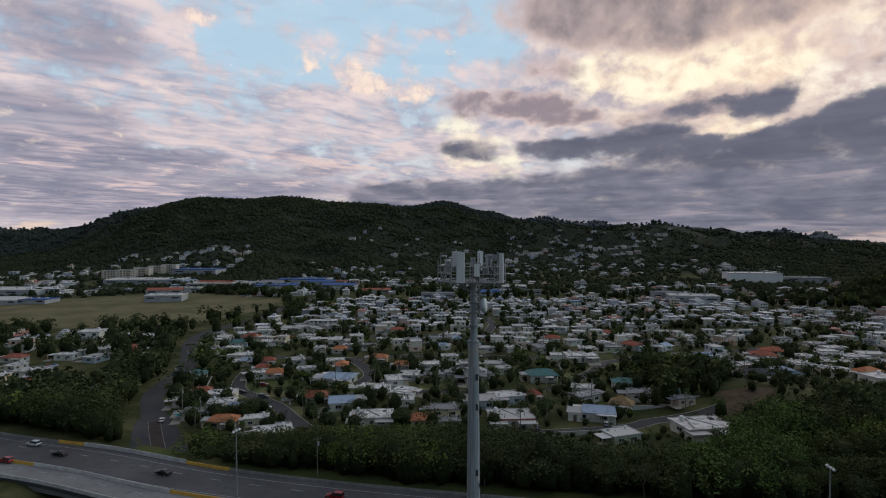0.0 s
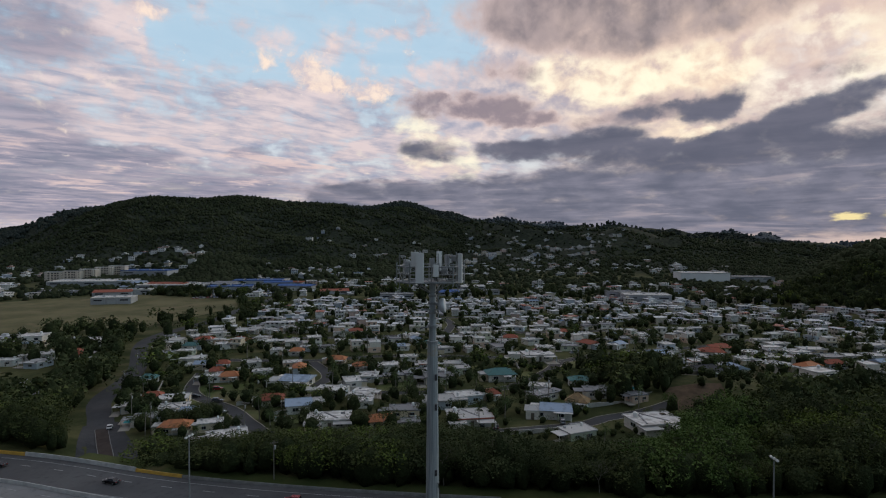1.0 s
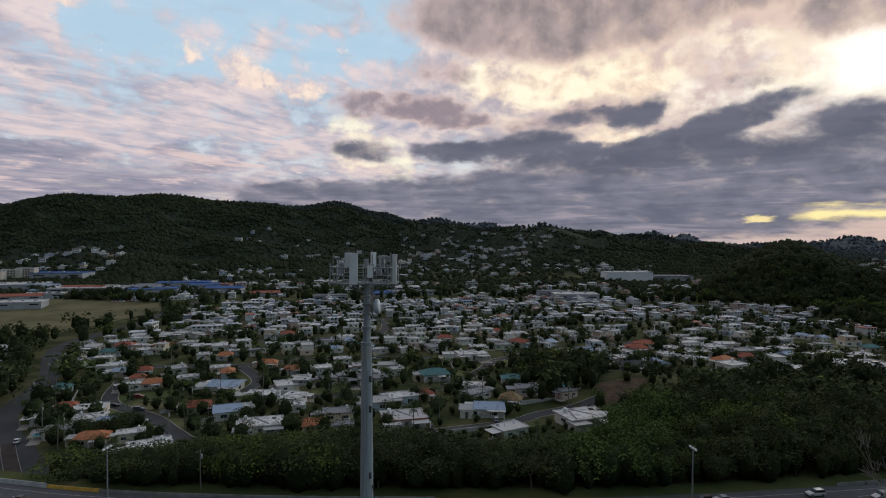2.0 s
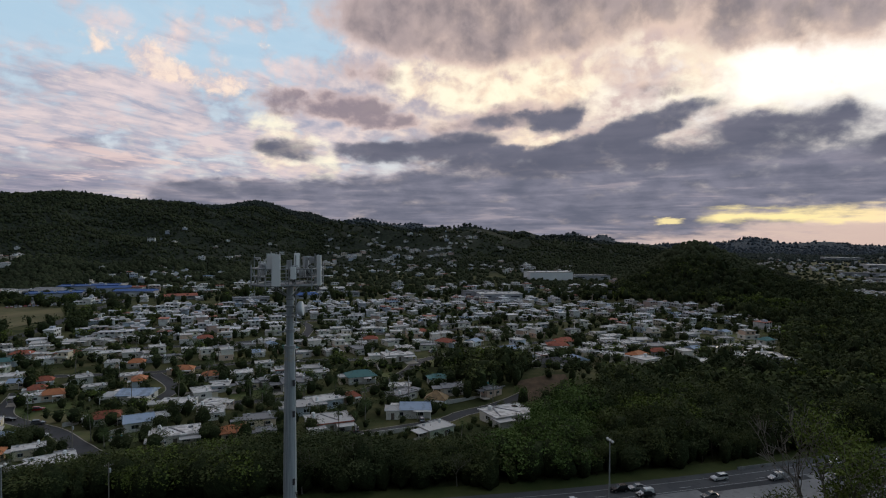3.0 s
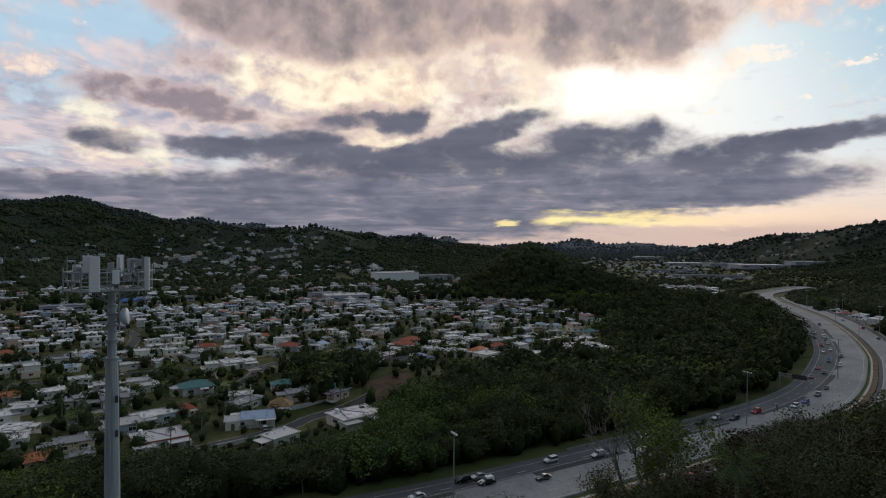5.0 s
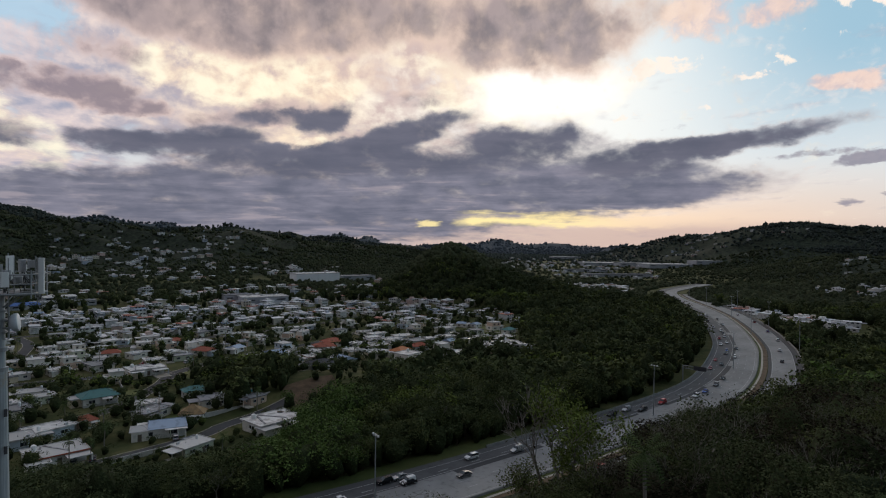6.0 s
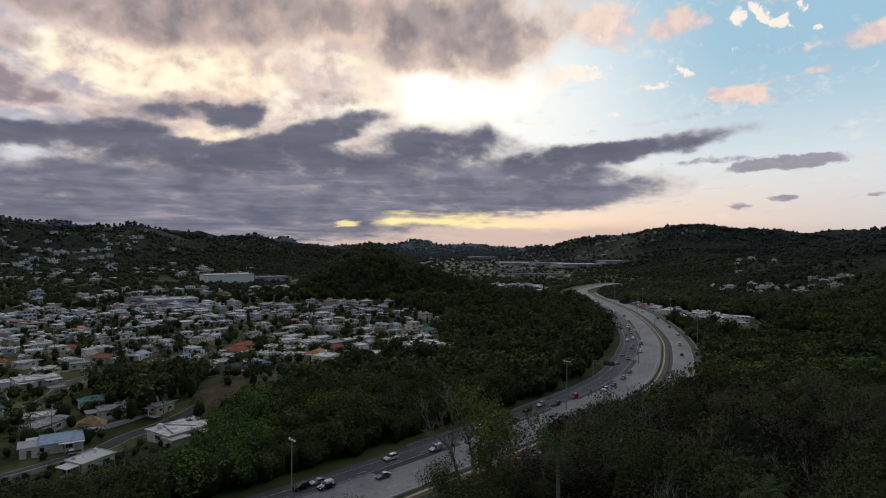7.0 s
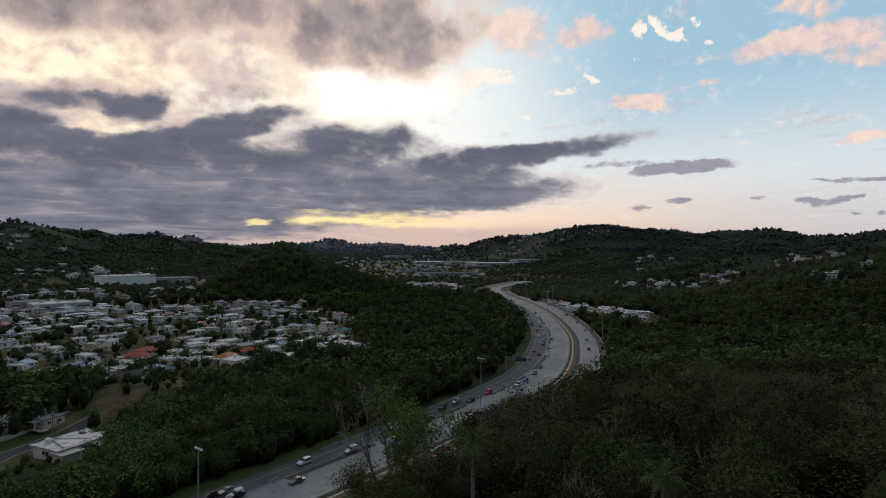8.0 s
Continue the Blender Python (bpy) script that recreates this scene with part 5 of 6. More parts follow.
def small_sheds():
    rng = random.Random(15)
    roofs = ((M_ROOF_DEEPBLUE, "low shed with a blue metal roof"), (M_ROOF_WHITE, "low shed with a white roof"), (M_ROOF_GREY, "low shed with a grey roof"), (M_ROOF_BLUE, "low shed with a pale blue roof"), (M_ROOF_RED, "low shed with a rust red roof"))
    for k in range(16):
        mat, label = roofs[k % 5]
        hall("shed", rng.uniform(-37, -9), rng.uniform(690, 790), rng.uniform(22, 46), rng.uniform(14, 24), rng.uniform(3.5, 5.5), rng.uniform(-12, 12), mat, label, k % 2 == 0, "shed")
    for k in range(6):
        mat, label = roofs[(k * 2 + 1) % 5]
        hall("shed", rng.uniform(-8, 16), rng.uniform(640, 740), rng.uniform(18, 36), rng.uniform(12, 18), rng.uniform(3.5, 5), rng.uniform(-12, 12), mat, label, k % 2 == 0, "shed")


small_sheds()


def apartments():
    first = None
    for i, (az, r, rz) in enumerate(((-29.4, 850, 10), (-28.2, 845, 4), (-27.0, 850, -4), (-25.9, 860, 8), (-24.9, 865, 0))):
        x, y = polar(az, r)
        m = pose(x, y, height(x, y) - 0.5, 0, 0, rz)
        if first is None:
            first = empty("apartment_block", m)
            tagged(first, "cream five-storey apartment block", "apartment building", "apartment blocks")
            part("wall", boxes(((0, 0, 7), (20, 11, 14)), ((-6, -6, 7.2), (5, 2, 14.4)), ((6, -6, 7.2), (5, 2, 14.4))), M_CREAM, first)
            flat_roof(first, (0, 0), (20.6, 11.6), M_ROOF_WHITE, 14, 0.6)
            for lv in range(5):
                for k in range(6):
                    part("window", boxes(((-8.4 + k * 3.3, -5.55 if k in (0, 2, 3, 5) else -7.05, 1.7 + lv * 2.8), (1.7, 0.12, 1.3))), M_GLASS_DARK, first)
        else:
            copy_thing(first, m)


M_CREAM = plain("cream_plaster", (0.56, 0.49, 0.41), 0.85, 0, 0.15, 0.2)
apartments()


# ------------------------------------------------------------ woods
def top_limit(x, y):
    """Height that growth near the tower hill reaches: it is kept low below the mast and along the slip road."""
    az, r = np.degrees(np.arctan2(x, y)), np.hypot(x, y)
    lim = np.interp(az, [-40, 18, 30, 46, 50, 57, 60, 66, 70, 100], [-25.5, -25.5, -25.0, -24.2, -23.0, -19.5, -15.6, -14.4, -12.6, -11.5])
    lim = lim + np.clip((r - 95) / 110, 0, 1) * np.where(az > 66, 3.6, 0.0)
    z = H + r * np.tan(np.radians(lim))
    return np.where(r < 235, z, 1e6)


def belt_limit(x, y):
    """Height of the hedge of trees between motorway and houses: it is lower before the gardens."""
    az, r = np.degrees(np.arctan2(x, y)), np.hypot(x, y)
    lim = np.interp(az, [-27, -24, -18, -8, 8, 12, 16, 20, 26, 28, 31], [-8, -17.0, -17.8, -18.0, -18.0, -18.9, -19.1, -18.7, -17.4, -13.5, -8])
    return np.where(r < 225, H + r * np.tan(np.radians(lim)), 1e6)


CLEARINGS = ((*polar(38.2, 592), 17), (*polar(43.6, 452), 24), (*polar(45.2, 440), 18), (*polar(46.5, 368), 22), (*polar(53.0, 330), 9), (*polar(-36, 345), 42), (*polar(-31.5, 330), 16), (*polar(80, 470), 20))


def row_band(x, y):
    """The terrace with the row of houses beyond the bend, and the ground before it."""
    az, r = np.degrees(np.arctan2(x, y)), np.hypot(x, y)
    mid = np.interp(az, [66, 70, 74, 77], [655, 600, 552, 530])
    return (az > 65.6) & (az < 77) & (r > mid - 62) & (r < mid + 34)


def build_woods():
    rng = np.random.default_rng(5)
    n = 36000
    az = rng.uniform(-41, 97, n)
    r = np.sqrt(rng.uniform(55 ** 2, 690 ** 2, n))
    x, y = r * np.sin(np.radians(az)), r * np.cos(np.radians(az))
    # a thick hedge between the motorway and the houses
    k = rng.integers(18, 118, 4200)
    off = rng.uniform(6.5, 60, 4200)
    x, y = np.concatenate([x, HW_EDGE[k, 0] - HW_N[k, 0] * off]), np.concatenate([y, HW_EDGE[k, 1] - HW_N[k, 1] * off])
    r, az = np.hypot(x, y), np.degrees(np.arctan2(x, y))
    hedge = np.arange(len(x)) >= n
    n = len(x)
    # thin to an even spacing
    cell, keep = {}, []
    gap = 6.6
    for i in range(n - 1, -1, -1):
        fit = 5.0 if hedge[i] else gap
        k = (int(x[i] // fit), int(y[i] // fit), bool(hedge[i]))
        if k in cell:
            continue
        cell[k] = 1
        keep.append(i)
    x, y, r, az = x[keep], y[keep], r[keep], az[keep]
    n = len(x)
    line = HW_EDGE
    d_edge = dist_to(line[::2], x, y)
    i = np.array([np.argmin((line[:, 0] - a) ** 2 + (line[:, 1] - b) ** 2) for a, b in zip(x, y)])
    side = ((x - line[i, 0]) * HW_N[i, 0] + (y - line[i, 1]) * HW_N[i, 1])
    near_w = np.where(line[i, 0] > 20, 49, 27)
    ok = ~((side > -5.5) & (side < near_w) & (d_edge < 60))
    for st in STREETS:
        ok &= dist_to(st, x, y) > 5
    ok &= dist_to(AVENUE, x, y) > np.where(y < 240, 11.5, 8)
    ok &= ~inside(FIELD[:2] + FIELD[2:], x, y)
    ok &= ~row_band(x, y)
    for a, b, c in CLEARINGS:
        ok &= (x - a) ** 2 + (y - b) ** 2 > c * c
    ok &= ~inside([(105, 216), (126, 219), (130, 233), (110, 232)], x, y)
    for a0, a1, r0, r1, _ in VILLAGES + VILLAGES_2:
        ok &= ~((az > a0 - 0.5) & (az < a1 + 0.5) & (r > r0 - 55) & (r < r1 + 10) & (rng.random(n) > 0.3))
    town, west = inside(TOWN, x, y) & ~inside(GROVE, x, y), inside(WEST, x, y)
    u = rng.random(n)
    ok &= ~(town & (dist_to(AVENUE, x, y) > 14) & (u > np.where(y < 330, 0.85, np.where(y < 430, 0.62, 0.5))))
    west &= (r > 285) & (dist_to(AVENUE, x, y) > 26)
    ok &= ~(west & (u > 0.5))
    plain_w = (az < -15) & (r > 400)
    ok &= ~(plain_w & (u > 0.35))
    mid = (az > -15) & (az < 32) & (r > 600)
    ok &= ~(mid & (u > 0.5))
    hs = np.array(HOUSE_AT)
    for a, b, c in hs:
        ok &= (x - a) ** 2 + (y - b) ** 2 > (c * 0.55 + 1.0) ** 2
    x, y, r, az, town, side, d_edge = (q[ok] for q in (x, y, r, az, town, side, d_edge))
    n = len(x)
    rad = 2.8 + 4.6 * rng.random(n) ** 1.4
    top = 4.0 + rad * rng.uniform(0.9, 1.9, n)
    rad = np.where(town & (dist_to(AVENUE, x, y) > 13), 1.5 + 3.2 * rng.random(n) ** 1.3, rad)
    top = np.where(town, 0.8 + rad * rng.uniform(1.2, 1.8, n), top)
    z = land(x, y)
    room = np.where(side > 0, top_limit(x, y), np.where(town, 1e6, belt_limit(x, y))) - z
    room = np.where((side < 0) & ~town, np.maximum(room, rng.uniform(1.8, 3.2, n)), room)
    top = np.where(r < 235, np.minimum(top, room * rng.uniform(0.62, 1.12, n)), np.minimum(top, room))
    ok = top > 1.2
    x, y, r, az, rad, top, town = (q[ok] for q in (x, y, r, az, rad, top, town))
    rad = np.where(top < 5, np.minimum(rad, 0.8 + top * 0.4), rad)
    bamboo = ((az > 68) & (r > 250) & (r < 430) & (wob(x, y, 40, 4.0) > 0.1)) | ((az > 23) & (az < 32) & (r < 240) & ~town)
    tone = wob(x, y, 30, 3.0) + rng.normal(0, 0.5, len(x))
    dry = (az > 56) & (r < np.interp(az, [56, 70, 97], [150, 230, 260])) & (rng.random(len(x)) < 0.62)
    sets = (
        ("woods", (tone < 0.0) & ~bamboo & ~dry, M_LEAF2, "dense dark green broadleaf trees"), ("woods_light", (tone >= 0.0) & (tone < 1.0) & ~bamboo & ~dry, M_LEAF, "mid green broadleaf trees"),
        ("bamboo_thicket", bamboo, M_BAMBOO, "bright green bamboo thicket"), ("yellow_trees", (tone >= 1.0) & ~bamboo & ~dry, M_LEAF_YELLOW, "yellow-green trees among the houses and woods"),
        ("dry_trees", dry, M_LEAF_DRY_SHADE, "half bare brownish trees of the slope"))
    for name, m, mat, label in sets:
        close = m & (r < 112)
        if close.any():
            woods(name + "_close", x[close], y[close], rad[close], top[close], mat, label, protos=NEAR_CROWNS)
        near = m & (r < 250) & ~close
        m = m & ~close
        woods(name, x[near], y[near], rad[near], top[near], mat, label, protos=FINE_CROWNS)
        if (m & ~near).any():
            m = m & ~near
            woods(name + "_beyond", x[m], y[m], rad[m], top[m], mat, label)


build_woods()


def build_far_woods():
    rng = np.random.default_rng(9)
    n = 240000
    az = rng.uniform(-43, 98, n)
    r = 660 * (4300 / 660) ** rng.random(n)
    x, y = r * np.sin(np.radians(az)), r * np.cos(np.radians(az))
    z0 = land(x, y, False)
    ux, uy = x / r, y / r
    rise = (land(x + ux * 30, y + uy * 30, False) - z0) / 30
    ok = (rise > -0.10) | (r < 1000)
    builtup = (z0 < 6) & (r < 1000) & (az < 34)
    u = rng.random(n)
    ok &= ~(builtup & (u > 0.33))
    ok &= ~((z0 < 4) & (az > 48) & (az < 66) & (r > 900) & (r < 1900) & (u > 0.4))
    ok &= ~((dist_to(HW_MID[100::4], x, y) < 26))
    ok &= ~inside(FIELD, x, y)
    for a0, a1, r0, r1, _ in VILLAGES + VILLAGES_2:
        ok &= ~((az > a0) & (az < a1) & (r > r0 - 25) & (r < r1) & (rng.random(n) > (0.35 if r0 < 840 or a0 > 45 else 0.45)))
    x, y, r = x[ok], y[ok], r[ok]
    m = rng.permutation(len(x))[:128000]
    x, y, r = x[m], y[m], r[m]
    size = np.clip(r * 0.0021, 2.3, 6.5) * rng.uniform(0.55, 1.6, len(x))
    m = r < 1000
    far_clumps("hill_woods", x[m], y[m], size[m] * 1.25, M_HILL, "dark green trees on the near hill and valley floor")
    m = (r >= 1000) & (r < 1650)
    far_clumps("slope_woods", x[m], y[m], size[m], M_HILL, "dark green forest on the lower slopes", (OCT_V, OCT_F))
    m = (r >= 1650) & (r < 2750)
    far_clumps("far_woods", x[m], y[m], size[m], M_FAR_HAZE, "grey-green forest covering the distant hills, haze in its colour", (OCT_V, OCT_F))
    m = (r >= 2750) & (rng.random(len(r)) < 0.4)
    far_clumps("distant_woods", x[m], y[m], size[m], M_DISTANT_HAZE, "blue-grey forest on the farthest hills, tinted with painted haze", (OCT_V, OCT_F))


build_far_woods()


# ------------------------------------------------------------ the mast
def build_mast():
    bx, by = 2.15, 41.0
    zb = height(bx, by)
    root = empty("cell_tower", pose(bx, by, -0.21))
    tagged(root, "grey galvanised steel monopole with antenna platform", "cell tower")
    top = 61.9
    bm = bmesh.new()
    levels = [(zb - 0.5, 0.60), (44.0, 0.49), (52.5, 0.41), (57.6, 0.36), (57.6, 0.26), (top, 0.23)]
    for (z0, r0), (z1, r1) in zip(levels, levels[1:]):
        if z1 > z0:
            tube(bm, (0, 0, z0), (0, 0, z1), r0, r1, n=16)
    part("pole", bm, M_MAST, root)
    part("base_plate", tubes(((0, 0, zb - 0.2), (0, 0, zb + 0.1), 0.95), n=20), M_STEEL, root)
    for z, r, h in ((60.35, 0.34, 0.16), (59.7, 0.33, 0.12), (58.7, 0.35, 0.22), (57.6, 0.40, 0.2), (60.9, 0.32, 0.1)):
        part("collar", tubes(((0, 0, z), (0, 0, z + h), r), n=18), M_STEEL, root)
    for z in (53.2, 44.9, 48.6, 55.3):
        part("hand_hole", boxes(((0.22, -0.42, z), (0.16, 0.1, 0.42))), M_DARK, root)
    part("step_bolt_rail", tubes(((0.5, -0.12, zb), (0.36, -0.1, 57.5), 0.018), n=6), M_CABLE, root)
    part("cable", tubes(((0.36, -0.42, 47.9), (0.50, -0.40, 47.2), 0.035), ((0.50, -0.40, 47.2), (0.58, -0.35, zb), 0.035), n=6), M_CABLE, root, "loose black cable on the pole")
    # platform: three faces of pipe frame
    zt, zbm = 63.05, 61.98
    rad = 2.35
    pts = [(rad * math.cos(radians(a)) - 0.18, rad * math.sin(radians(a))) for a in (-128, -52, -8, 52, 128, 188)]
    for i in range(6):
        a, b = Vector((*pts[i], 0)), Vector((*pts[(i + 1) % 6], 0))
        for z, r in ((zt, 0.045), (zbm, 0.065), (zbm + 0.55, 0.035)):
            part("rail", tubes((a + Vector((0, 0, z)), b + Vector((0, 0, z)), r)), M_STEEL, root)
        part("upright", tubes((a + Vector((0, 0, zbm - 0.25)), a + Vector((0, 0, zt + 0.25)), 0.045)), M_STEEL, root)
        c = (a + b) / 2
        part("upright", tubes((c + Vector((0, 0, zbm - 0.1)), c + Vector((0, 0, zt + 0.1)), 0.04)), M_STEEL, root)
        part("brace", tubes((a + Vector((0, 0, zt)), c + Vector((0, 0, zbm)), 0.03)), M_STEEL, root)
        part("arm", tubes((Vector((0, 0, zbm - 0.05)), a + Vector((0, 0, zbm)), 0.07)), M_STEEL, root)
        part("strut", tubes((Vector((0, 0, zbm - 0.95)), a * 0.7 + Vector((0, 0, zbm)), 0.04)), M_STEEL, root)
    part("grating", tubes(((0, 0, zbm - 0.03), (0, 0, zbm + 0.02), 1.15), n=18), M_GRATE, root)

    def panel(x, y, z0, z1, w, d, rz, name="panel_antenna"):
        h = z1 - z0
        bm = boxes(((0, 0, 0), (w, d, h)))
        bmesh.ops.bevel(bm, geom=[e for e in bm.edges if abs(e.verts[0].co.z - e.verts[1].co.z) > 0.1], offset=0.045, segments=3, affect="EDGES")
        ob = part(name, bm, M_ANT, root)
        ob.matrix_basis = pose(x, y, (z0 + z1) / 2, 0, 0, rz)
        part("mount_pipe", tubes(((0, d / 2 + 0.14, -h / 2 - 0.25), (0, d / 2 + 0.14, h / 2 + 0.12), 0.04)), M_STEEL, ob)
        part("bracket", boxes(((0, d / 2 + 0.08, h * 0.32), (0.1, 0.16, 0.12)), ((0, d / 2 + 0.08, -h * 0.32), (0.1, 0.16, 0.12))), M_STEEL, ob)
        for k in (-0.3, 0, 0.3):
            part("jumper_cable", tubes(((k * w * 0.6, 0, -h / 2), (k * w * 0.5, 0.05, -h / 2 - 0.3), 0.015), ((k * w * 0.5, 0.05, -h / 2 - 0.3), (k * w * 0.2, 0.4, -h / 2 + 0.1), 0.015), n=5), M_CABLE, ob)
        return ob
    panel(-0.98, -2.0, 61.98, 64.02, 0.56, 0.16, -6)
    panel(-1.30, -1.70, 63.08, 64.06, 0.50, 0.16, -6)
    panel(0.08, -2.1, 62.42, 63.22, 0.38, 0.16, 0)
    panel(1.78, -1.5, 61.95, 63.94, 0.17, 0.30, 66)
    panel(0.55, 1.6, 62.6, 64.0, 0.42, 0.16, 20)
    panel(-1.8, 1.9, 62.3, 63.4, 0.5, 0.16, 150)
    panel(1.2, 2.0, 62.3, 63.5, 0.36, 0.16, 200)

    def radio(x, y, z, s, rz, mat=M_GREYBOX):
        ob = part("radio_unit", boxes(((0, 0, 0), s)), mat, root)
        for sx in (-3, -2, -1, 0, 1, 2, 3):
            part("cooling_fin", boxes(((sx * s[0] * 0.11, -s[1] / 2 - 0.03, 0), (0.02, 0.06, s[2] * 0.85))), mat, ob)
        ob.matrix_basis = pose(x, y, z, 0, 0, rz)
        part("jumper_cable", tubes(((0, 0, -s[2] / 2), (0.1, 0.1, -s[2] / 2 - 0.5), 0.02), n=5), M_CABLE, ob)
    for x, y, z, s, rz in ((-0.1, -0.9, 63.3, (0.34, 0.2, 0.62), 0), (-1.75, 0.2, 62.95, (0.45, 0.25, 0.8), 15), (0.95, -0.7, 63.5, (0.3, 0.2, 0.7), 30), (1.35, -0.9, 63.6, (0.34, 0.25, 0.42), 0),
                           (0.75, -1.1, 62.75, (0.4, 0.25, 0.4), -20), (1.1, 0.4, 62.7, (0.5, 0.3, 0.5), 10), (0.3, 0.6, 62.9, (0.4, 0.25, 0.6), 40), (0.2, -1.2, 62.55, (0.3, 0.2, 0.35), 0)):
        radio(x, y, z, s, rz)
    rng = random.Random(4)
    for i in range(34):
        x, y = rng.uniform(-0.1, 1.5), rng.uniform(-1.3, 0.6)
        a = Vector((x, y, rng.uniform(62.25, 62.7)))
        b = a + Vector((rng.uniform(-.5, .5), rng.uniform(-.4, .4), rng.uniform(0.1, 0.8)))
        part("coiled_cable", tubes((a, (a + b) / 2 + Vector((0.12, 0, -0.1)), 0.02), ((a + b) / 2 + Vector((0.12, 0, -0.1)), b, 0.02), n=5), M_CABLE, root)
    for x, y in ((0.28, -1.6), (1.62, -1.2), (1.75, -0.6), (-2.3, -0.3), (0.62, -0.4), (1.9, 0.3)):
        part("whip_mount", tubes(((x, y, 61.4), (x, y, 63.95), 0.03), n=6), M_STEEL, root)
    # dish
    bm = bmesh.new()
    m = Matrix.Rotation(radians(-14), 4, "Z") @ Matrix.Rotation(radians(84), 4, "Y")
    prof = [(0.50, 0.20), (0.505, 0.0), (0.42, -0.12), (0.25, -0.2), (0.0, -0.24)]
    n = 28
    rows = []
    for r, h in [(0.0, 0.26), (0.3, 0.25), (0.46, 0.22)] + prof:
        rows.append([bm.verts.new(m @ Vector((r * math.cos(6.2832 * k / n), r * math.sin(6.2832 * k / n), h))) for k in range(n)])
    for a, b in zip(rows, rows[1:]):
        for k in range(n):
            bm.faces.new((a[k], a[(k + 1) % n], b[(k + 1) % n], b[k]))
    bmesh.ops.remove_doubles(bm, verts=bm.verts, dist=0.001)
    bmesh.ops.recalc_face_normals(bm, faces=bm.faces)
    dd = part("microwave_dish", bm, M_DISH, root, "pale grey microwave dish", smooth=True)
    dd.matrix_basis = pose(0.62, -0.35, 60.3)
    part("dish_mount", tubes(((-0.25, 0, -0.9), (-0.25, 0, 0.9), 0.05), ((-0.25, 0, 0.1), (-0.75, 0.3, 0.1), 0.05), ((-0.25, 0, -0.3), (-0.75, 0.3, -0.3), 0.05), ((-0.25, 0, -0.9), (-0.75, 0.3, -0.9), 0.03)), M_STEEL, dd)
    for z in (60.0, 58.75):
        part("standoff", boxes(((-0.45, -0.1, z), (0.7, 0.12, 0.08)), ((-0.75, -0.1, z), (0.08, 0.4, 0.12))), M_STEEL, root)


def mast_fn(b):
    co = objco()
    x, y, z = split(co)
    streak = fbm(vec(x * 6, y * 6, z * 0.25), 1.0, 5, 0.6)
    fleck = fbm(co, 5, 4, 0.6)
    col = mix(step(streak, 0.35, 0.68), (0.28, 0.315, 0.33), (0.45, 0.49, 0.51))
    rust = step(X.op("ABSOLUTE", z - 57.1), 0.5, 0.25) * step(fleck, 0.35, 0.6)
    col = mix(rust * 0.6, col, (0.42, 0.36, 0.26))
    put(b, "Base Color", mix(fleck * 0.3, col, (0.2, 0.21, 0.21)))
    put(b, "Roughness", 0.6)
    put(b, "Metallic", 0.25)


M_MAST = material("weathered_galvanised_pole", mast_fn)
M_GRATE = plain("steel_grating", (0.12, 0.12, 0.12), 0.6, 0.4)
M_DISH = plain("dish_shell", (0.56, 0.60, 0.63), 0.5, 0, 0.08, 1.5)
build_mast()


# ------------------------------------------------------------ lamps, gantry, poles
def build_lamps():
    first = None
    spots = [(-168, 182), (-48.6, 137.3), (76.9, 115.7), (201.8, 117.0), (309, 135)]
    spots += [tuple(HW_EDGE[i] + HW_N[i] * o) for i, o in ((158, 27.5), (176, 27.5), (194, 27.5), (146, 47.5), (168, 47.5), (188, 47.5), (208, 27.5)) if i < len(HW_EDGE)]
    for x, y in spots:
        i = int(np.argmin((HW_EDGE[:, 0] - x) ** 2 + (HW_EDGE[:, 1] - y) ** 2))
        m = pose(x, y, -0.4, 0, 0, math.degrees(math.atan2(HW_N[i][1], HW_N[i][0])))
        if first is None:
            first = empty("street_lamp", m)
            tagged(first, "tall grey steel lamp mast beside the motorway", "street lamp", "motorway lamps")
            part("footing", tubes(((0, 0, 0), (0, 0, 0.7), 0.4), n=12), M_BARRIER, first)
            part("pole", tubes(((0, 0, 0.5), (0, 0, 10), 0.21, 0.17), ((0, 0, 10), (0, 0, 19.2), 0.17, 0.11), n=12), M_STEEL, first)
            part("crossarm", tubes(((-1.1, 0, 19.1), (1.1, 0, 19.1), 0.06), ((0, -0.7, 19.1), (0, 0.7, 19.1), 0.06)), M_STEEL, first)
            for x, y in ((-1.15, 0), (1.15, 0), (0, 0)):
                lum = part("luminaire", boxes(((x, y, 19.15), (0.62, 0.42, 0.26)), ((x, y, 19.34), (0.4, 0.3, 0.12))), M_ANT, first)
                part("lens", boxes(((x, y, 19.0), (0.5, 0.34, 0.05))), M_GLASS_DARK, lum)
        else:
            copy_thing(first, m)


build_lamps()


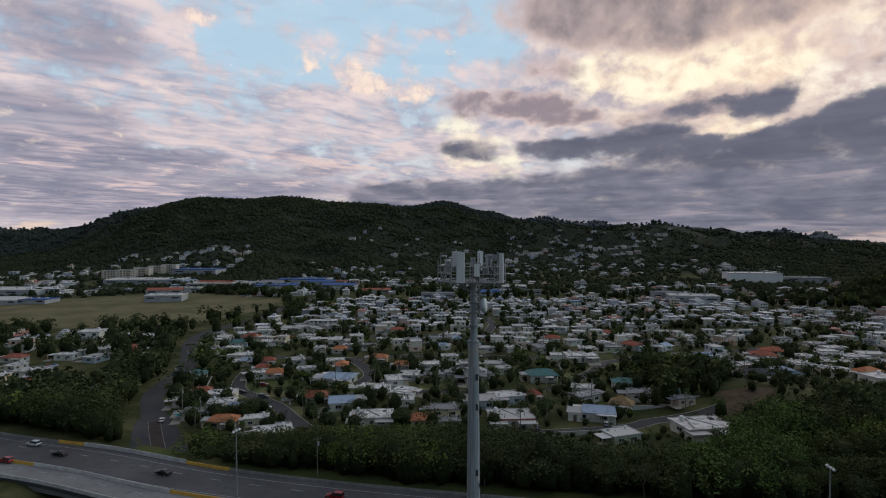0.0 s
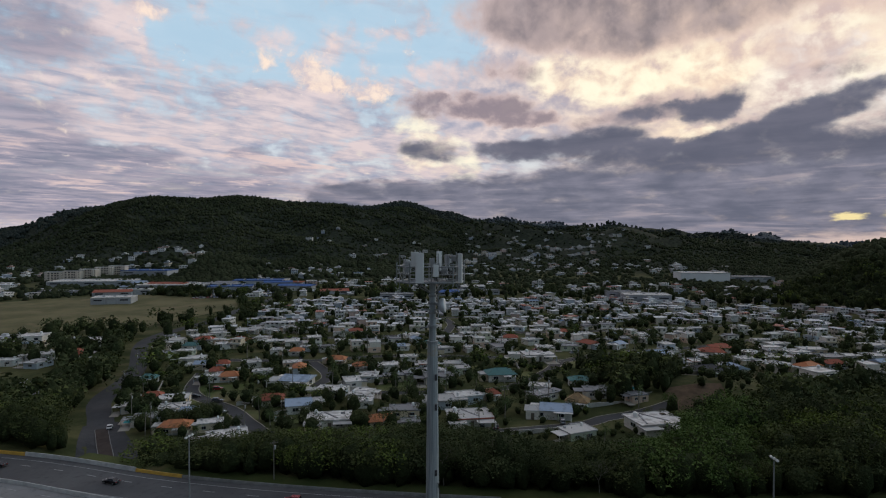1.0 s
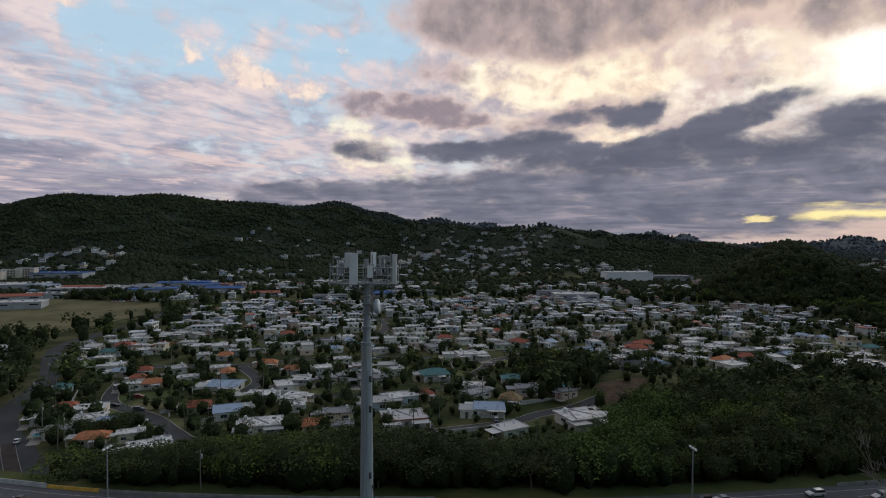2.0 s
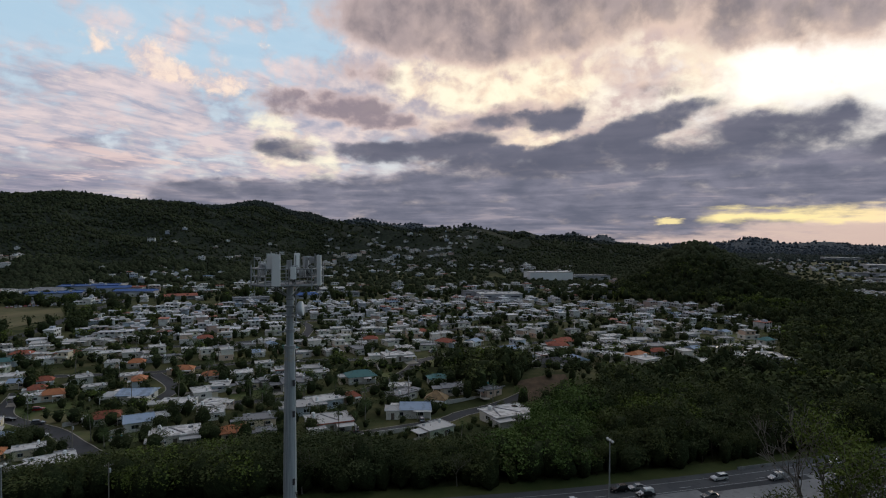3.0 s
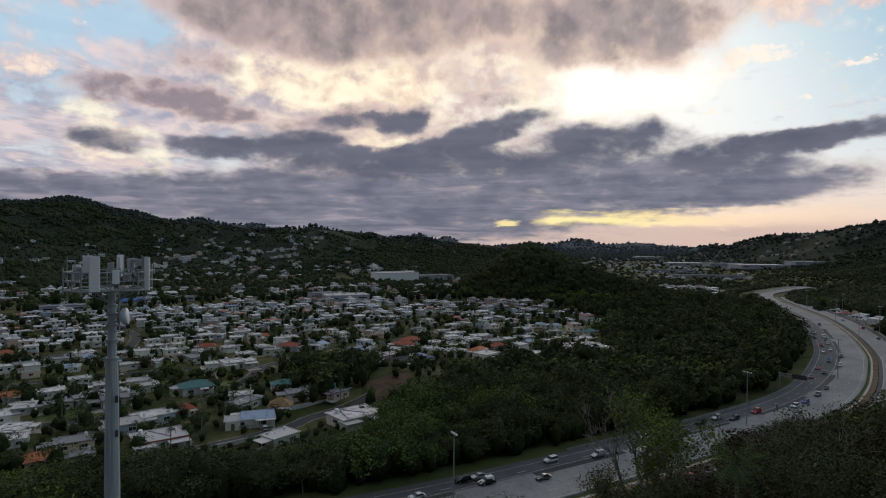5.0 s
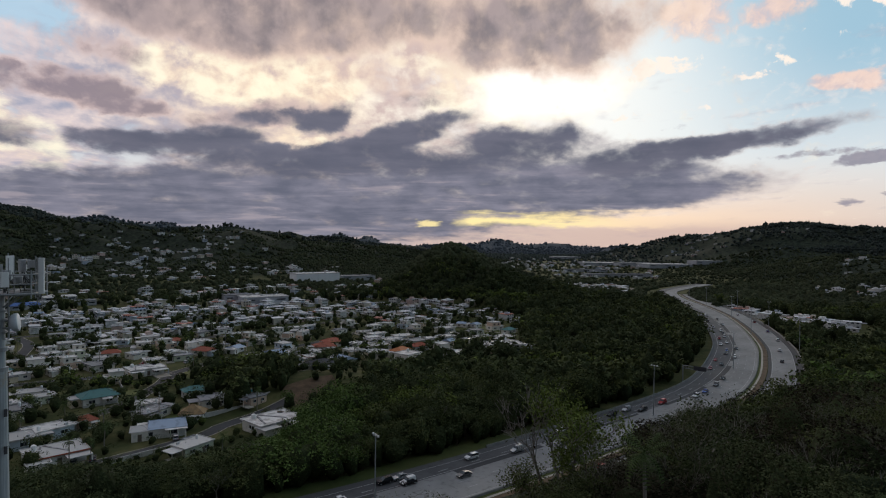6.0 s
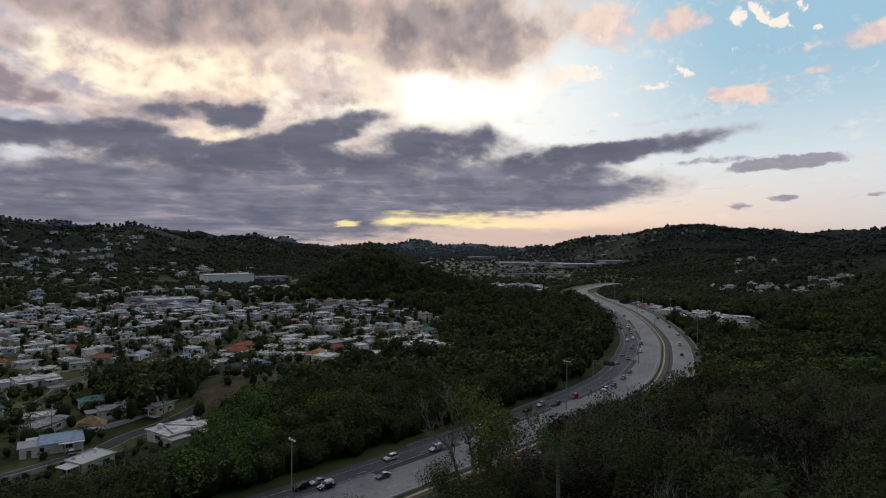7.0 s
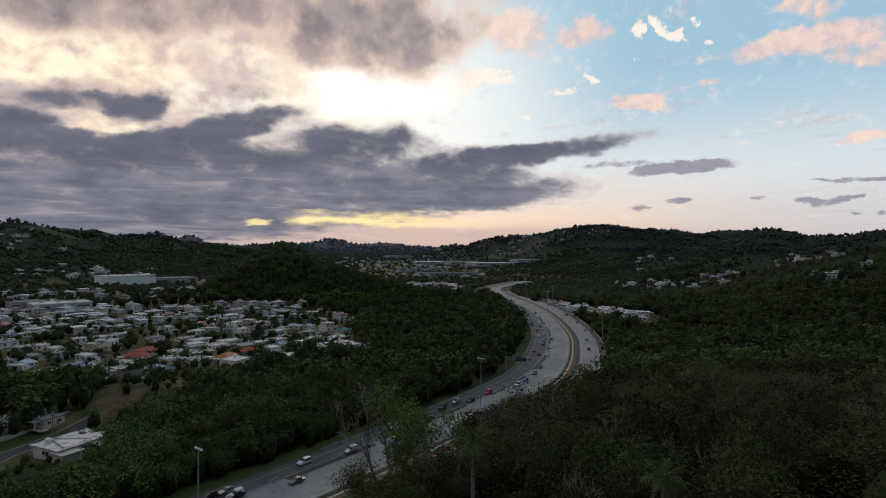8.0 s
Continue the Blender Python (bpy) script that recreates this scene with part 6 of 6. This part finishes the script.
def build_gantry():
    i = int(np.argmin(np.abs(HW_EDGE[:, 0] - 262)))
    p, n = HW_EDGE[i], HW_N[i]
    root = empty("sign_gantry", pose(p[0], p[1], 0, 0, 0, math.degrees(math.atan2(n[1], n[0]))))
    tagged(root, "steel truss sign gantry over the motorway edge", "sign gantry")
    part("post", tubes(((-1.2, 0, -0.8), (-1.2, 0, 7.6), 0.25), n=12), M_STEEL, root)
    for z in (6.2, 7.4):
        for y in (-0.4, 0.4):
            part("chord", tubes(((-1.4, y, z), (10.5, y, z), 0.08)), M_STEEL, root)
    for k in range(10):
        part("lattice", tubes(((-1 + k * 1.15, -0.4, 6.2), (-0.4 + k * 1.15, -0.4, 7.4), 0.04), ((-0.4 + k * 1.15, 0.4, 7.4), (0.15 + k * 1.15, 0.4, 6.2), 0.04), n=6), M_STEEL, root)
    part("sign_back", boxes(((6.5, -0.55, 6.8), (5.5, 0.08, 2.0))), M_DARK, root)


build_gantry()


def build_poles():
    spots = ((-54, 205), (-34, 158), (-120, 262), (-131, 300), (-99, 222), (-86, 207), (-48, 262), (20, 262), (92, 300), (-20, 345), (60, 350), (130, 362), (-80, 250), (150, 210), (60, 236), (-60, 300))
    first = None
    for k, (x, y) in enumerate(spots):
        m = pose(x, y, height(x, y), 0, 0, 20 * k)
        if first is None:
            first = empty("utility_pole", m)
            tagged(first, "weathered utility pole with crossarm", "utility pole", "utility poles")
            part("pole", tubes(((0, 0, -0.5), (0, 0, 11), 0.17, 0.12), n=10), M_BARK_PALE, first)
            part("crossarm", boxes(((0, 0, 10.3), (2.0, 0.1, 0.12))), M_WOODPOLE, first)
            for q in (-0.9, -0.4, 0.4, 0.9):
                part("insulator", tubes(((q, 0, 10.35), (q, 0, 10.6), 0.05), n=6), M_GREYBOX, first)
            part("transformer", tubes(((0.3, 0, 8.6), (0.3, 0, 9.6), 0.25), n=10), M_GREYBOX, first)
        else:
            copy_thing(first, m)


build_poles()


# ------------------------------------------------------------ cars
def car_paint(name, c, metal=0.3):
    return plain(name, c, 0.28, metal, 0.06, 0.5)


PAINTS = {"white": car_paint("paint_white", (0.72, 0.72, 0.72), 0), "black": car_paint("paint_black", (0.015, 0.015, 0.018)), "grey": car_paint("paint_grey", (0.12, 0.125, 0.13)),
          "silver": car_paint("paint_silver", (0.45, 0.46, 0.47), 0.6), "red": car_paint("paint_red", (0.32, 0.015, 0.02)), "blue": car_paint("paint_blue", (0.03, 0.08, 0.32))}


def loft(bm, prof, widths, z0=0.0):
    """A body from (x, z) side points and a half width at each."""
    n = len(prof)
    l = [bm.verts.new((x, w, z + z0)) for (x, z), w in zip(prof, widths)]
    r = [bm.verts.new((x, -w, z + z0)) for (x, z), w in zip(prof, widths)]
    for i in range(n):
        j = (i + 1) % n
        bm.faces.new((l[i], l[j], r[j], r[i]))
    bm.faces.new(l[::-1])
    bm.faces.new(r)
    bmesh.ops.recalc_face_normals(bm, faces=bm.faces)


def build_car(kind, paint):
    root = empty("car")
    van = kind == "van"
    suv = kind == "suv"
    L = 2.25
    zb = 0.95 if not suv else 1.08
    bm = bmesh.new()
    loft(bm, [(-L, 0.35), (-L - 0.02, 0.7), (-L + 0.12, zb - 0.02), (-1.2, zb), (1.0, zb), (L - 0.25, zb - 0.16), (L, 0.62), (L - 0.02, 0.32)], [0.82, 0.86, 0.85, 0.88, 0.88, 0.82, 0.78, 0.76])
    part("body", bm, PAINTS[paint], root)
    hi = 1.46 if kind == "sedan" else 1.74 if suv else 1.95
    back = -1.75 if kind == "sedan" else -2.15
    bm = bmesh.new()
    loft(bm, [(back, zb - 0.01), (back + (0.6 if kind == "sedan" else 0.18), hi - 0.06), (0.1, hi - 0.05), (0.95 if not van else 1.3, zb - 0.01)], [0.84, 0.68, 0.68, 0.82])
    part("cabin", bm, M_GLASS_DARK if not van else PAINTS[paint], root)
    bm = bmesh.new()
    loft(bm, [(back + (0.55 if kind == "sedan" else 0.12), hi - 0.07), (back + (0.75 if kind == "sedan" else 0.25), hi), (0.0, hi), (0.18, hi - 0.07)], [0.70, 0.64, 0.64, 0.70])
    part("roof", bm, PAINTS[paint], root)
    if van:
        bm = bmesh.new()
        loft(bm, [(0.45, zb + 0.1), (0.25, hi - 0.12), (0.36, hi - 0.12), (1.18, zb + 0.02)], [0.83, 0.72, 0.72, 0.80])
        part("windscreen", bm, M_GLASS_DARK, root)
    wm = None
    for x in (-1.4, 1.42):
        for y in (-0.8, 0.8):
            if wm is None:
                bm = tubes(((0, -0.11, 0), (0, 0.11, 0), 0.33), n=16)
                rim = tube(bm, (0, -0.12, 0), (0, 0.12, 0), 0.2, n=12)
                for f in {f for q in rim for f in q.link_faces}:
                    f.material_index = 1
                w = part("wheel", bm, [M_RUBBER, M_RIM], root)
                wm = w.data
            else:
                w = new("wheel", wm)
                w.parent = root
            w.matrix_basis = pose(x, y, 0.33)
    for y in (-0.6, 0.6):
        part("headlight", boxes(((L - 0.1, y, 0.7), (0.16, 0.3, 0.14))), M_LAMP_WHITE, root)
        part("tail_light", boxes(((-L + 0.01, y, 0.76), (0.08, 0.28, 0.16))), M_LAMP_RED, root)
    part("bumper", boxes(((L - 0.02, 0, 0.42), (0.14, 1.5, 0.2)), ((-L + 0.02, 0, 0.44), (0.14, 1.6, 0.22))), M_DARK, root)
    return root


CARS = {}


def put_car(kind, paint, x, y, z, heading):
    m = pose(x, y, z, 0, 0, heading)
    if (kind, paint) not in CARS:
        ob = build_car(kind, paint)
        what = {"sedan": "sedan car", "suv": "tall SUV car", "van": "small delivery van"}[kind]
        tagged(ob, f"{paint} {what} on the asphalt road", "car", "cars on the roads")
        ob.matrix_basis = m
        CARS[(kind, paint)] = ob
        return ob
    return copy_thing(CARS[(kind, paint)], m)


def build_traffic():
    rng = random.Random(12)
    s = np.concatenate([[0], np.cumsum(np.linalg.norm(np.diff(HW_EDGE, axis=0), axis=1))])

    def on_road(x_edge_or_s, off, kind, paint, back=False):
        t = x_edge_or_s
        i = min(int(np.searchsorted(s, t)), len(s) - 2)
        p = HW_EDGE[i] + HW_N[i] * off
        h = math.degrees(math.atan2(HW_N[i][0], -HW_N[i][1]))
        put_car(kind, paint, p[0], p[1], 0.03 if off < 25 else -0.06, h + (180 if back else 0))
    x0 = lambda x: s[hw_index(x)]
    for x, off, kind, paint in ((-126, 4.6, "suv", "white"), (-112, 8.6, "sedan", "black"), (-118, 17, "suv", "red"), (-72, 8.4, "sedan", "black"), (-9, 9.2, "suv", "grey"), (-26, 8.4, "suv", "red"),
                                (72, 8.4, "sedan", "white"), (88, 4.6, "suv", "black"), (103, 8.4, "van", "white"), (122, 4.6, "sedan", "silver"), (131, 8.8, "sedan", "black")):
        on_road(x0(x), off, kind, paint, True)
    t = x0(135)
    paints = ["white", "black", "grey", "silver", "white", "red", "blue", "grey", "black"]
    while t < x0(135) + 430:
        t += rng.uniform(7, 19)
        on_road(t, rng.choice((4.6, 8.4, 4.6, 8.4, 13.3)), rng.choice(("sedan", "suv", "sedan", "suv", "van")), rng.choice(paints), True)
    t = x0(240)
    while t < x0(240) + 420:
        t += rng.uniform(22, 60)
        on_road(t, rng.choice((33, 36.6, 40.4)), rng.choice(("sedan", "suv")), rng.choice(paints))
    for x, y, h, kind, paint in ((-103, 214, 110, "sedan", "white"), (-113, 296, 280, "sedan", "grey"), (-82, 268, 10, "suv", "red"), (-76, 248, 0, "suv", "grey"), (-70, 231, 20, "sedan", "white"), (-88, 256, 10, "sedan", "black"),
                                 (58, 208, 80, "suv", "silver"), (28, 203, 80, "sedan", "silver"), (33, 203, 80, "sedan", "grey"), (52, 262, 30, "suv", "black"), (-47, 240, 30, "suv", "silver"), (100, 336, 20, "suv", "silver"),
                                 (-56, 330, 90, "sedan", "black"), (20, 330, 0, "sedan", "white"), (80, 345, 0, "sedan", "red"), (0, 400, 0, "sedan", "white"), (60, 408, 0, "suv", "grey")):
        put_car(kind, paint, x, y, height(x, y) + 0.2, h)


build_traffic()


# ------------------------------------------------------------ single trees
def skeleton(rng, tall, spread, depth=4, fork=(3, 4), start=0.32):
    """Limb pieces and twig tips of one tree."""
    segs, tips = [], []

    def grow(a, d, length, r, lv):
        b = a + d * length
        mid = (a + b) / 2 + Vector((rng.uniform(-1, 1), rng.uniform(-1, 1), rng.uniform(-.3, .6))) * length * 0.07
        r2 = r * 0.68
        if lv > 1:
            segs.append((a, mid, r, (r + r2) / 2))
            segs.append((mid, b, (r + r2) / 2, r2))
        else:
            segs.append((a, b, r, r2))
        if lv == 0:
            tips.append(b)
            return
        if lv <= 2:
            tips.append(mid)
        for _ in range(rng.randint(*fork)):
            side = Vector((rng.uniform(-1, 1), rng.uniform(-1, 1), rng.uniform(-0.15, 0.75))).normalized()
            nd = (d * 0.75 + side * spread).normalized()
            grow(b, nd, length * rng.uniform(0.55, 0.8), r2 * rng.uniform(0.6, 0.85), lv - 1)
    grow(Vector((0, 0, -0.6)), Vector((rng.uniform(-.08, .08), rng.uniform(-.08, .08), 1)).normalized(), tall * start, tall * 0.019, depth)
    top = max(t.z for t in tips)
    k = tall / top
    return [(a * k, b * k, r, q) for a, b, r, q in segs], [t * k for t in tips]


def leaf_cloud(rng, tips, per, size, loose):
    n = len(tips) * per
    p = np.repeat(np.array([t[:] for t in tips]), per, axis=0) + rng.normal(0, loose, (n, 3)) * (1, 1, 0.7)
    nrm = rng.normal(0, 1, (n, 3)) + (0, 0, 0.8)
    nrm /= np.linalg.norm(nrm, axis=1)[:, None]
    t1 = np.cross(nrm, rng.normal(0, 1, (n, 3)))
    t1 /= np.linalg.norm(t1, axis=1)[:, None]
    t2 = np.cross(nrm, t1)
    s = size * rng.uniform(0.6, 1.4, n)[:, None]
    v = np.stack([p - t1 * s, p - t2 * s * 0.45 - nrm * s * 0.12, p + t1 * s, p + t2 * s * 0.45 + nrm * s * 0.08], 1)
    return v.reshape(-1, 3), np.arange(n * 4).reshape(-1, 4)


def build_tree(seed, tall, spread, leaves, size, loose, leaf, bark, name, label, depth=4, start=0.32):
    rng = random.Random(seed)
    segs, tips = skeleton(rng, tall, spread, depth, start=start)
    root = empty(name)
    tagged(root, label, "tree")
    bm = bmesh.new()
    for a, b, r, q in segs:
        tube(bm, a, b, max(r, 0.02), max(q, 0.016), n=6 if r > 0.08 else 3, caps=False)
    part("trunk", bm, bark, root)
    if leaves:
        v, f = leaf_cloud(np.random.default_rng(seed), tips, leaves, size, loose)
        ob = raw_mesh("crown", v, f, leaf, root)
        ob.data.attributes.new("tone", "FLOAT", "POINT").data.foreach_set("value", np.full(len(v), 0.7, np.float32))
    return root


def frond(length, droop, leaf=0.55, n=12):
    """One feather leaf: a bent rib with leaflets down both sides, along +x."""
    bm = bmesh.new()
    pts = []
    for i in range(n + 1):
        u = i / n
        pts.append(Vector((length * (u - 0.12 * u * u), 0, length * (0.42 * u - droop * u * u))))
    for i in range(n):
        tube(bm, pts[i], pts[i + 1], 0.03 * (1 - i / n) + 0.008, n=3, caps=False)
        if i < 2:
            continue
        w = leaf * math.sin(math.pi * min(1, 0.15 + 0.85 * i / n)) + 0.12
        for s in (-1, 1):
            a, b = pts[i], pts[i + 1]
            tip = a + Vector((0.35 * w, s * w, -0.35 * w))
            bm.faces.new([bm.verts.new(q) for q in ((a * 0.75 + b * 0.25), (a * 0.25 + b * 0.75), tip)])
    return bm


def build_palm(seed, tall, size, label, split_fronds):
    rng = random.Random(seed)
    root = empty("palm_tree")
    tagged(root, label, "palm tree")
    bm = bmesh.new()
    lean = Vector((rng.uniform(-.06, .06), rng.uniform(-.06, .06), 0))
    pts = [Vector((0, 0, -0.6)) + Vector((0, 0, 1)) * (tall + 0.6) * u + lean * tall * u * u for u in np.linspace(0, 1, 9)]
    for i in range(8):
        tube(bm, pts[i], pts[i + 1], 0.19 - 0.010 * i, 0.18 - 0.010 * i, n=8, caps=False)
    part("trunk", bm, M_BARK_PALE, root)
    top = pts[-1]
    part("crown_shaft", tubes((top - Vector((0, 0, 0.3)), top + Vector((0, 0, 0.5)), 0.16, 0.08), n=8), M_PALM, root)
    kinds = [frond(size, d) for d in (0.25, 0.62, 1.0)]
    if split_fronds:
        datas = []
        for b in kinds:
            ob = part("frond", b, M_PALM, root)
            datas.append(ob)
    n = 18
    joined = bmesh.new()
    for i in range(n):
        k = min(2, i // 6)
        m = Matrix.Translation(top + Vector((0, 0, 0.35 - 0.12 * k))) @ Matrix.Rotation(i * 2.4 + rng.uniform(-.2, .2), 4, "Z") @ Matrix.Rotation(-0.35 + 0.4 * k, 4, "Y") @ Matrix.Rotation(rng.uniform(-.4, .4), 4, "X")
        if split_fronds:
            if i in (0, 6, 12):
                ob = datas[k]
            else:
                ob = new("frond", datas[k].data)
                ob.parent = root
            ob.matrix_basis = m
        else:
            c = kinds[k].copy()
            c.transform(m)
            me = bpy.data.meshes.new("tmp")
            c.to_mesh(me)
            joined.from_mesh(me)
            bpy.data.meshes.remove(me)
            c.free()
    if split_fronds:
        joined.free()
    else:
        part("crown", joined, M_PALM, root)
        for b in kinds:
            b.free()
    return root


def plant(proto, used, x, y, scale, rz, z=None):
    m = Matrix.Translation((x, y, height(x, y) if z is None else z)) @ Matrix.Rotation(radians(rz), 4, "Z")
    if proto not in used:
        used.add(proto)
        ob = proto
        ob.matrix_basis = m
    else:
        ob = copy_thing(proto, m)
    ob.matrix_basis = m @ Matrix.Scale(scale, 4)
    return ob


def build_near_trees():
    rng = random.Random(8)
    used = set()
    broad = [build_tree(s, 12, 0.75, 16, 0.15, 0.5, m, M_BARK, "tree", "dark green broadleaf tree on the slope") for s, m in ((31, M_LEAF2), (32, M_LEAF), (33, M_LEAF2))]
    airy = build_tree(34, 13, 0.6, 16, 0.15, 0.55, M_LEAF_YELLOW, M_BARK_PALE, "half_bare_tree", "half bare tree with sparse yellow-green leaves", start=0.36)
    bare = [build_tree(s, 11, 0.5, 1, 0.12, 0.5, M_LEAF_DRY_SHADE, M_BARK_PALE, "bare_tree", "leafless pale-barked tree on the slope", start=0.4) for s in (35, 36)]
    sparse = build_tree(37, 12, 0.85, 12, 0.13, 0.4, M_LEAF2, M_BARK_PALE, "open_tree", "open-crowned tree with dark leaf tufts", start=0.4)
    palm = build_palm(41, 11, 2.2, "tall coconut palm with drooping fronds", True)
    palm2 = build_palm(42, 9, 2.7, "green palm tree in a garden", False)
    palm3 = build_palm(43, 7, 2.3, "slender palm in a house garden", False)
    # trees that stand out on the near slope
    x, y = polar(51.8, 82)
    plant(airy, used, x, y, (44.5 - height(x, y)) / 13, 20)
    x, y = polar(53.8, 84)
    plant(airy, used, x, y, (39 - height(x, y)) / 13, 160)
    x, y = polar(50.3, 84)
    plant(bare[0], used, x, y, (44.5 - height(x, y)) / 11, 40)
    for az, r, top in ((49.8, 76, 37.0), (52.6, 72, 36.5), (54.6, 78, 36.5)):
        x, y = polar(az, r)
        plant(broad[1], used, x, y, (top - height(x, y)) / 12, az * 7)
    for az, r, top in ((64.6, 84, 44.5), (62.9, 92, 38.5)):
        x, y = polar(az, r)
        plant(sparse, used, x, y, max(6, top - height(x, y)) / 12, az * 9)
    for az, r, z in ((59.4, 56, 45.7), (76.6, 50, 46.2), (71.5, 70, 41.5)):
        x, y = polar(az, r)
        plant(palm, used, x, y, (z - height(x, y)) / 11, az * 5)
    # the rest of the slope
    n = 0
    while n < 130:
        az, r = rng.uniform(56, 97), math.sqrt(rng.uniform(48 ** 2, 175 ** 2))
        x, y = polar(az, r)
        room = float(top_limit(np.array([x]), np.array([y]))[0]) - height(x, y)
        if dist_to(HW_MID[::2], np.array([x]), np.array([y]))[0] < 42 or room < 4:
            continue
        n += 1
        kind = rng.random()
        proto = rng.choice(broad) if kind < 0.22 else rng.choice(bare) if kind < 0.84 else sparse
        plant(proto, used, x, y, min(room * 1.08, rng.uniform(8, 13)) / 12, rng.uniform(0, 360))
    # trees behind the motorway
    n = 0
    while n < 45:
        i = rng.randrange(I1 + 4, 104)
        off = -rng.uniform(6, 22)
        x, y = HW_EDGE[i] + HW_N[i] * off
        if math.hypot(x, y) > 300:
            continue
        n += 1
        proto = rng.choice(broad + [broad[1], sparse, bare[1]])
        lim = float(belt_limit(np.array([x]), np.array([y]))[0]) - height(x, y)
        plant(proto, used, x, y, max(4, min(lim, rng.uniform(8, 12))) / 12, rng.uniform(0, 360))
    # palms among the houses
    n = 0
    while n < 70:
        x, y = rng.uniform(-140, 330), rng.uniform(190, 430)
        if not inside(TOWN, np.array([x]), np.array([y]))[0] or any((x - a) ** 2 + (y - b) ** 2 < (c * 0.6) ** 2 for a, b, c in HOUSE_AT):
            continue
        n += 1
        plant(rng.choice((palm2, palm2, palm3)), used, x, y, rng.uniform(0.7, 1.15), rng.uniform(0, 360))
    for x, y, s in ((-7, 160, 1.0), (26, 196, 1.0), (40, 226, 1.0), (52, 228, 1.1), (-6, 200, 0.8), (2, 192, 0.7), (60, 170, 0.9), (-64, 188, 0.8)):
        plant(palm2, used, x, y, s, x * 13)
    for ob in broad + bare + [airy, sparse, palm, palm2, palm3]:
        if ob not in used:
            plant(ob, used, *polar(85, 150), 0.7, 0)


build_near_trees()


# ------------------------------------------------------------ gardens
def build_gardens():
    for c, w, d, rz in (((2, 268), 26, 16, 8), ((52, 284), 26, 18, -5), ((-28, 292), 24, 20, 4), ((100, 246), 18, 10, 10), ((-62, 226), 16, 14, 20), ((-80, 262), 20, 30, 10), ((100, 312), 30, 18, 20),
                        ((-40, 222), 18, 14, 10), ((70, 240), 14, 12, 0), ((30, 300), 22, 14, 4), ((-60, 312), 22, 14, 0)):
        a = radians(rz)
        cs = [(c[0] + (u * w * math.cos(a) - v * d * math.sin(a)) / 2, c[1] + (u * w * math.sin(a) + v * d * math.cos(a)) / 2) for u, v in ((-1, -1), (1, -1), (1, 1), (-1, 1))]
        patch("lawn", cs, M_LAWN, "mown garden lawn between houses", "lawn", lift=0.13, n=8)
    for x, y, w, d, rz in ((98, 242, 7, 4, 10), (-98, 222, 7, 4, 12), (-33, 222, 6, 3.5, 0), (-45, 222, 4, 3, 30)):
        root = empty("swimming_pool", pose(x, y, height(x, y) + 0.2, 0, 0, rz))
        tagged(root, "small turquoise swimming pool in a garden", "swimming pool", "garden pools")
        part("deck", boxes(((0, d / 2 + 0.7, 0), (w + 2.8, 1.4, 0.5)), ((0, -d / 2 - 0.7, 0), (w + 2.8, 1.4, 0.5)), ((w / 2 + 0.7, 0, 0), (1.4, d, 0.5)), ((-w / 2 - 0.7, 0, 0), (1.4, d, 0.5))), M_PATH, root)
        part("water", boxes(((0, 0, 0), (w, d, 0.36))), M_POOL, root)
    for x, y, w, rz in ((-15, 276, 26, 12), (30, 296, 22, 80), (-30, 262, 30, 3), (10, 232, 24, 5), (80, 228, 20, 8), (-60, 246, 16, 30), (96, 233, 14, 12), (44, 196, 22, 8), (-42, 232, 20, 40),
                        (120, 300, 24, 30), (-84, 300, 20, 80), (-106, 262, 40, 105), (-100, 236, 26, 120), (60, 300, 20, 85), (-12, 300, 26, 10), (-66, 290, 24, 85)):
        root = empty("garden_wall", pose(x, y, height(x, y), 0, 0, rz))
        tagged(root, "low pale garden wall beside a house", "wall", "garden walls")
        part("wall", boxes(((0, 0, 0.6), (w, 0.2, 1.7))), M_WALLSTONE, root)
        part("coping", boxes(((0, 0, 1.5), (w + 0.1, 0.32, 0.1))), M_ROOF_WHITE, root)


build_gardens()


def build_car_lot():
    """Rows of parked cars, far off."""
    rng = np.random.default_rng(2)
    vs, n = [], 0
    unit = np.array([(x, y, z) for z in (0, 1) for y in (-.5, .5) for x in (-.5, .5)], float)
    quads = np.array([(0, 2, 3, 1), (4, 5, 7, 6), (0, 1, 5, 4), (1, 3, 7, 5), (3, 2, 6, 7), (2, 0, 4, 6)])
    for az0, az1, r0, r1, step_r, step_x in ((-39, -33.5, 330, 372, 7.5, 2.9), (-19, -12, 640, 700, 9, 3.2)):
        for r in np.arange(r0, r1, step_r):
            for az in np.arange(az0, az1, math.degrees(step_x / r)):
                if rng.random() < 0.2:
                    continue
                x, y = polar(az, r)
                z = height(x, y) + 0.35
                for s, o in (((1.75, 4.3, 0.65), 0.0), ((1.5, 2.3, 0.55), 0.65)):
                    v = unit * s
                    v[4:, :2] *= 0.86
                    vs.append(v + (x, y, z + o))
    v = np.concatenate(vs)
    f = (quads[None] + (np.arange(len(vs)) * 8)[:, None, None]).reshape(-1, 4)
    ob = raw_mesh("parked_cars", v, f, M_CAR_LOT)
    tagged(ob, "rows of parked cars on a distant lot", "cars", kind="stuff")


M_CAR_LOT = material("parked_car_paint", tone_fn(((0.0, (0.6, 0.6, 0.62)), (0.3, (0.05, 0.05, 0.06)), (0.55, (0.3, 0.31, 0.33)), (0.75, (0.3, 0.04, 0.04)), (0.85, (0.05, 0.1, 0.3)), (0.92, (0.65, 0.65, 0.65)))))
build_car_lot()
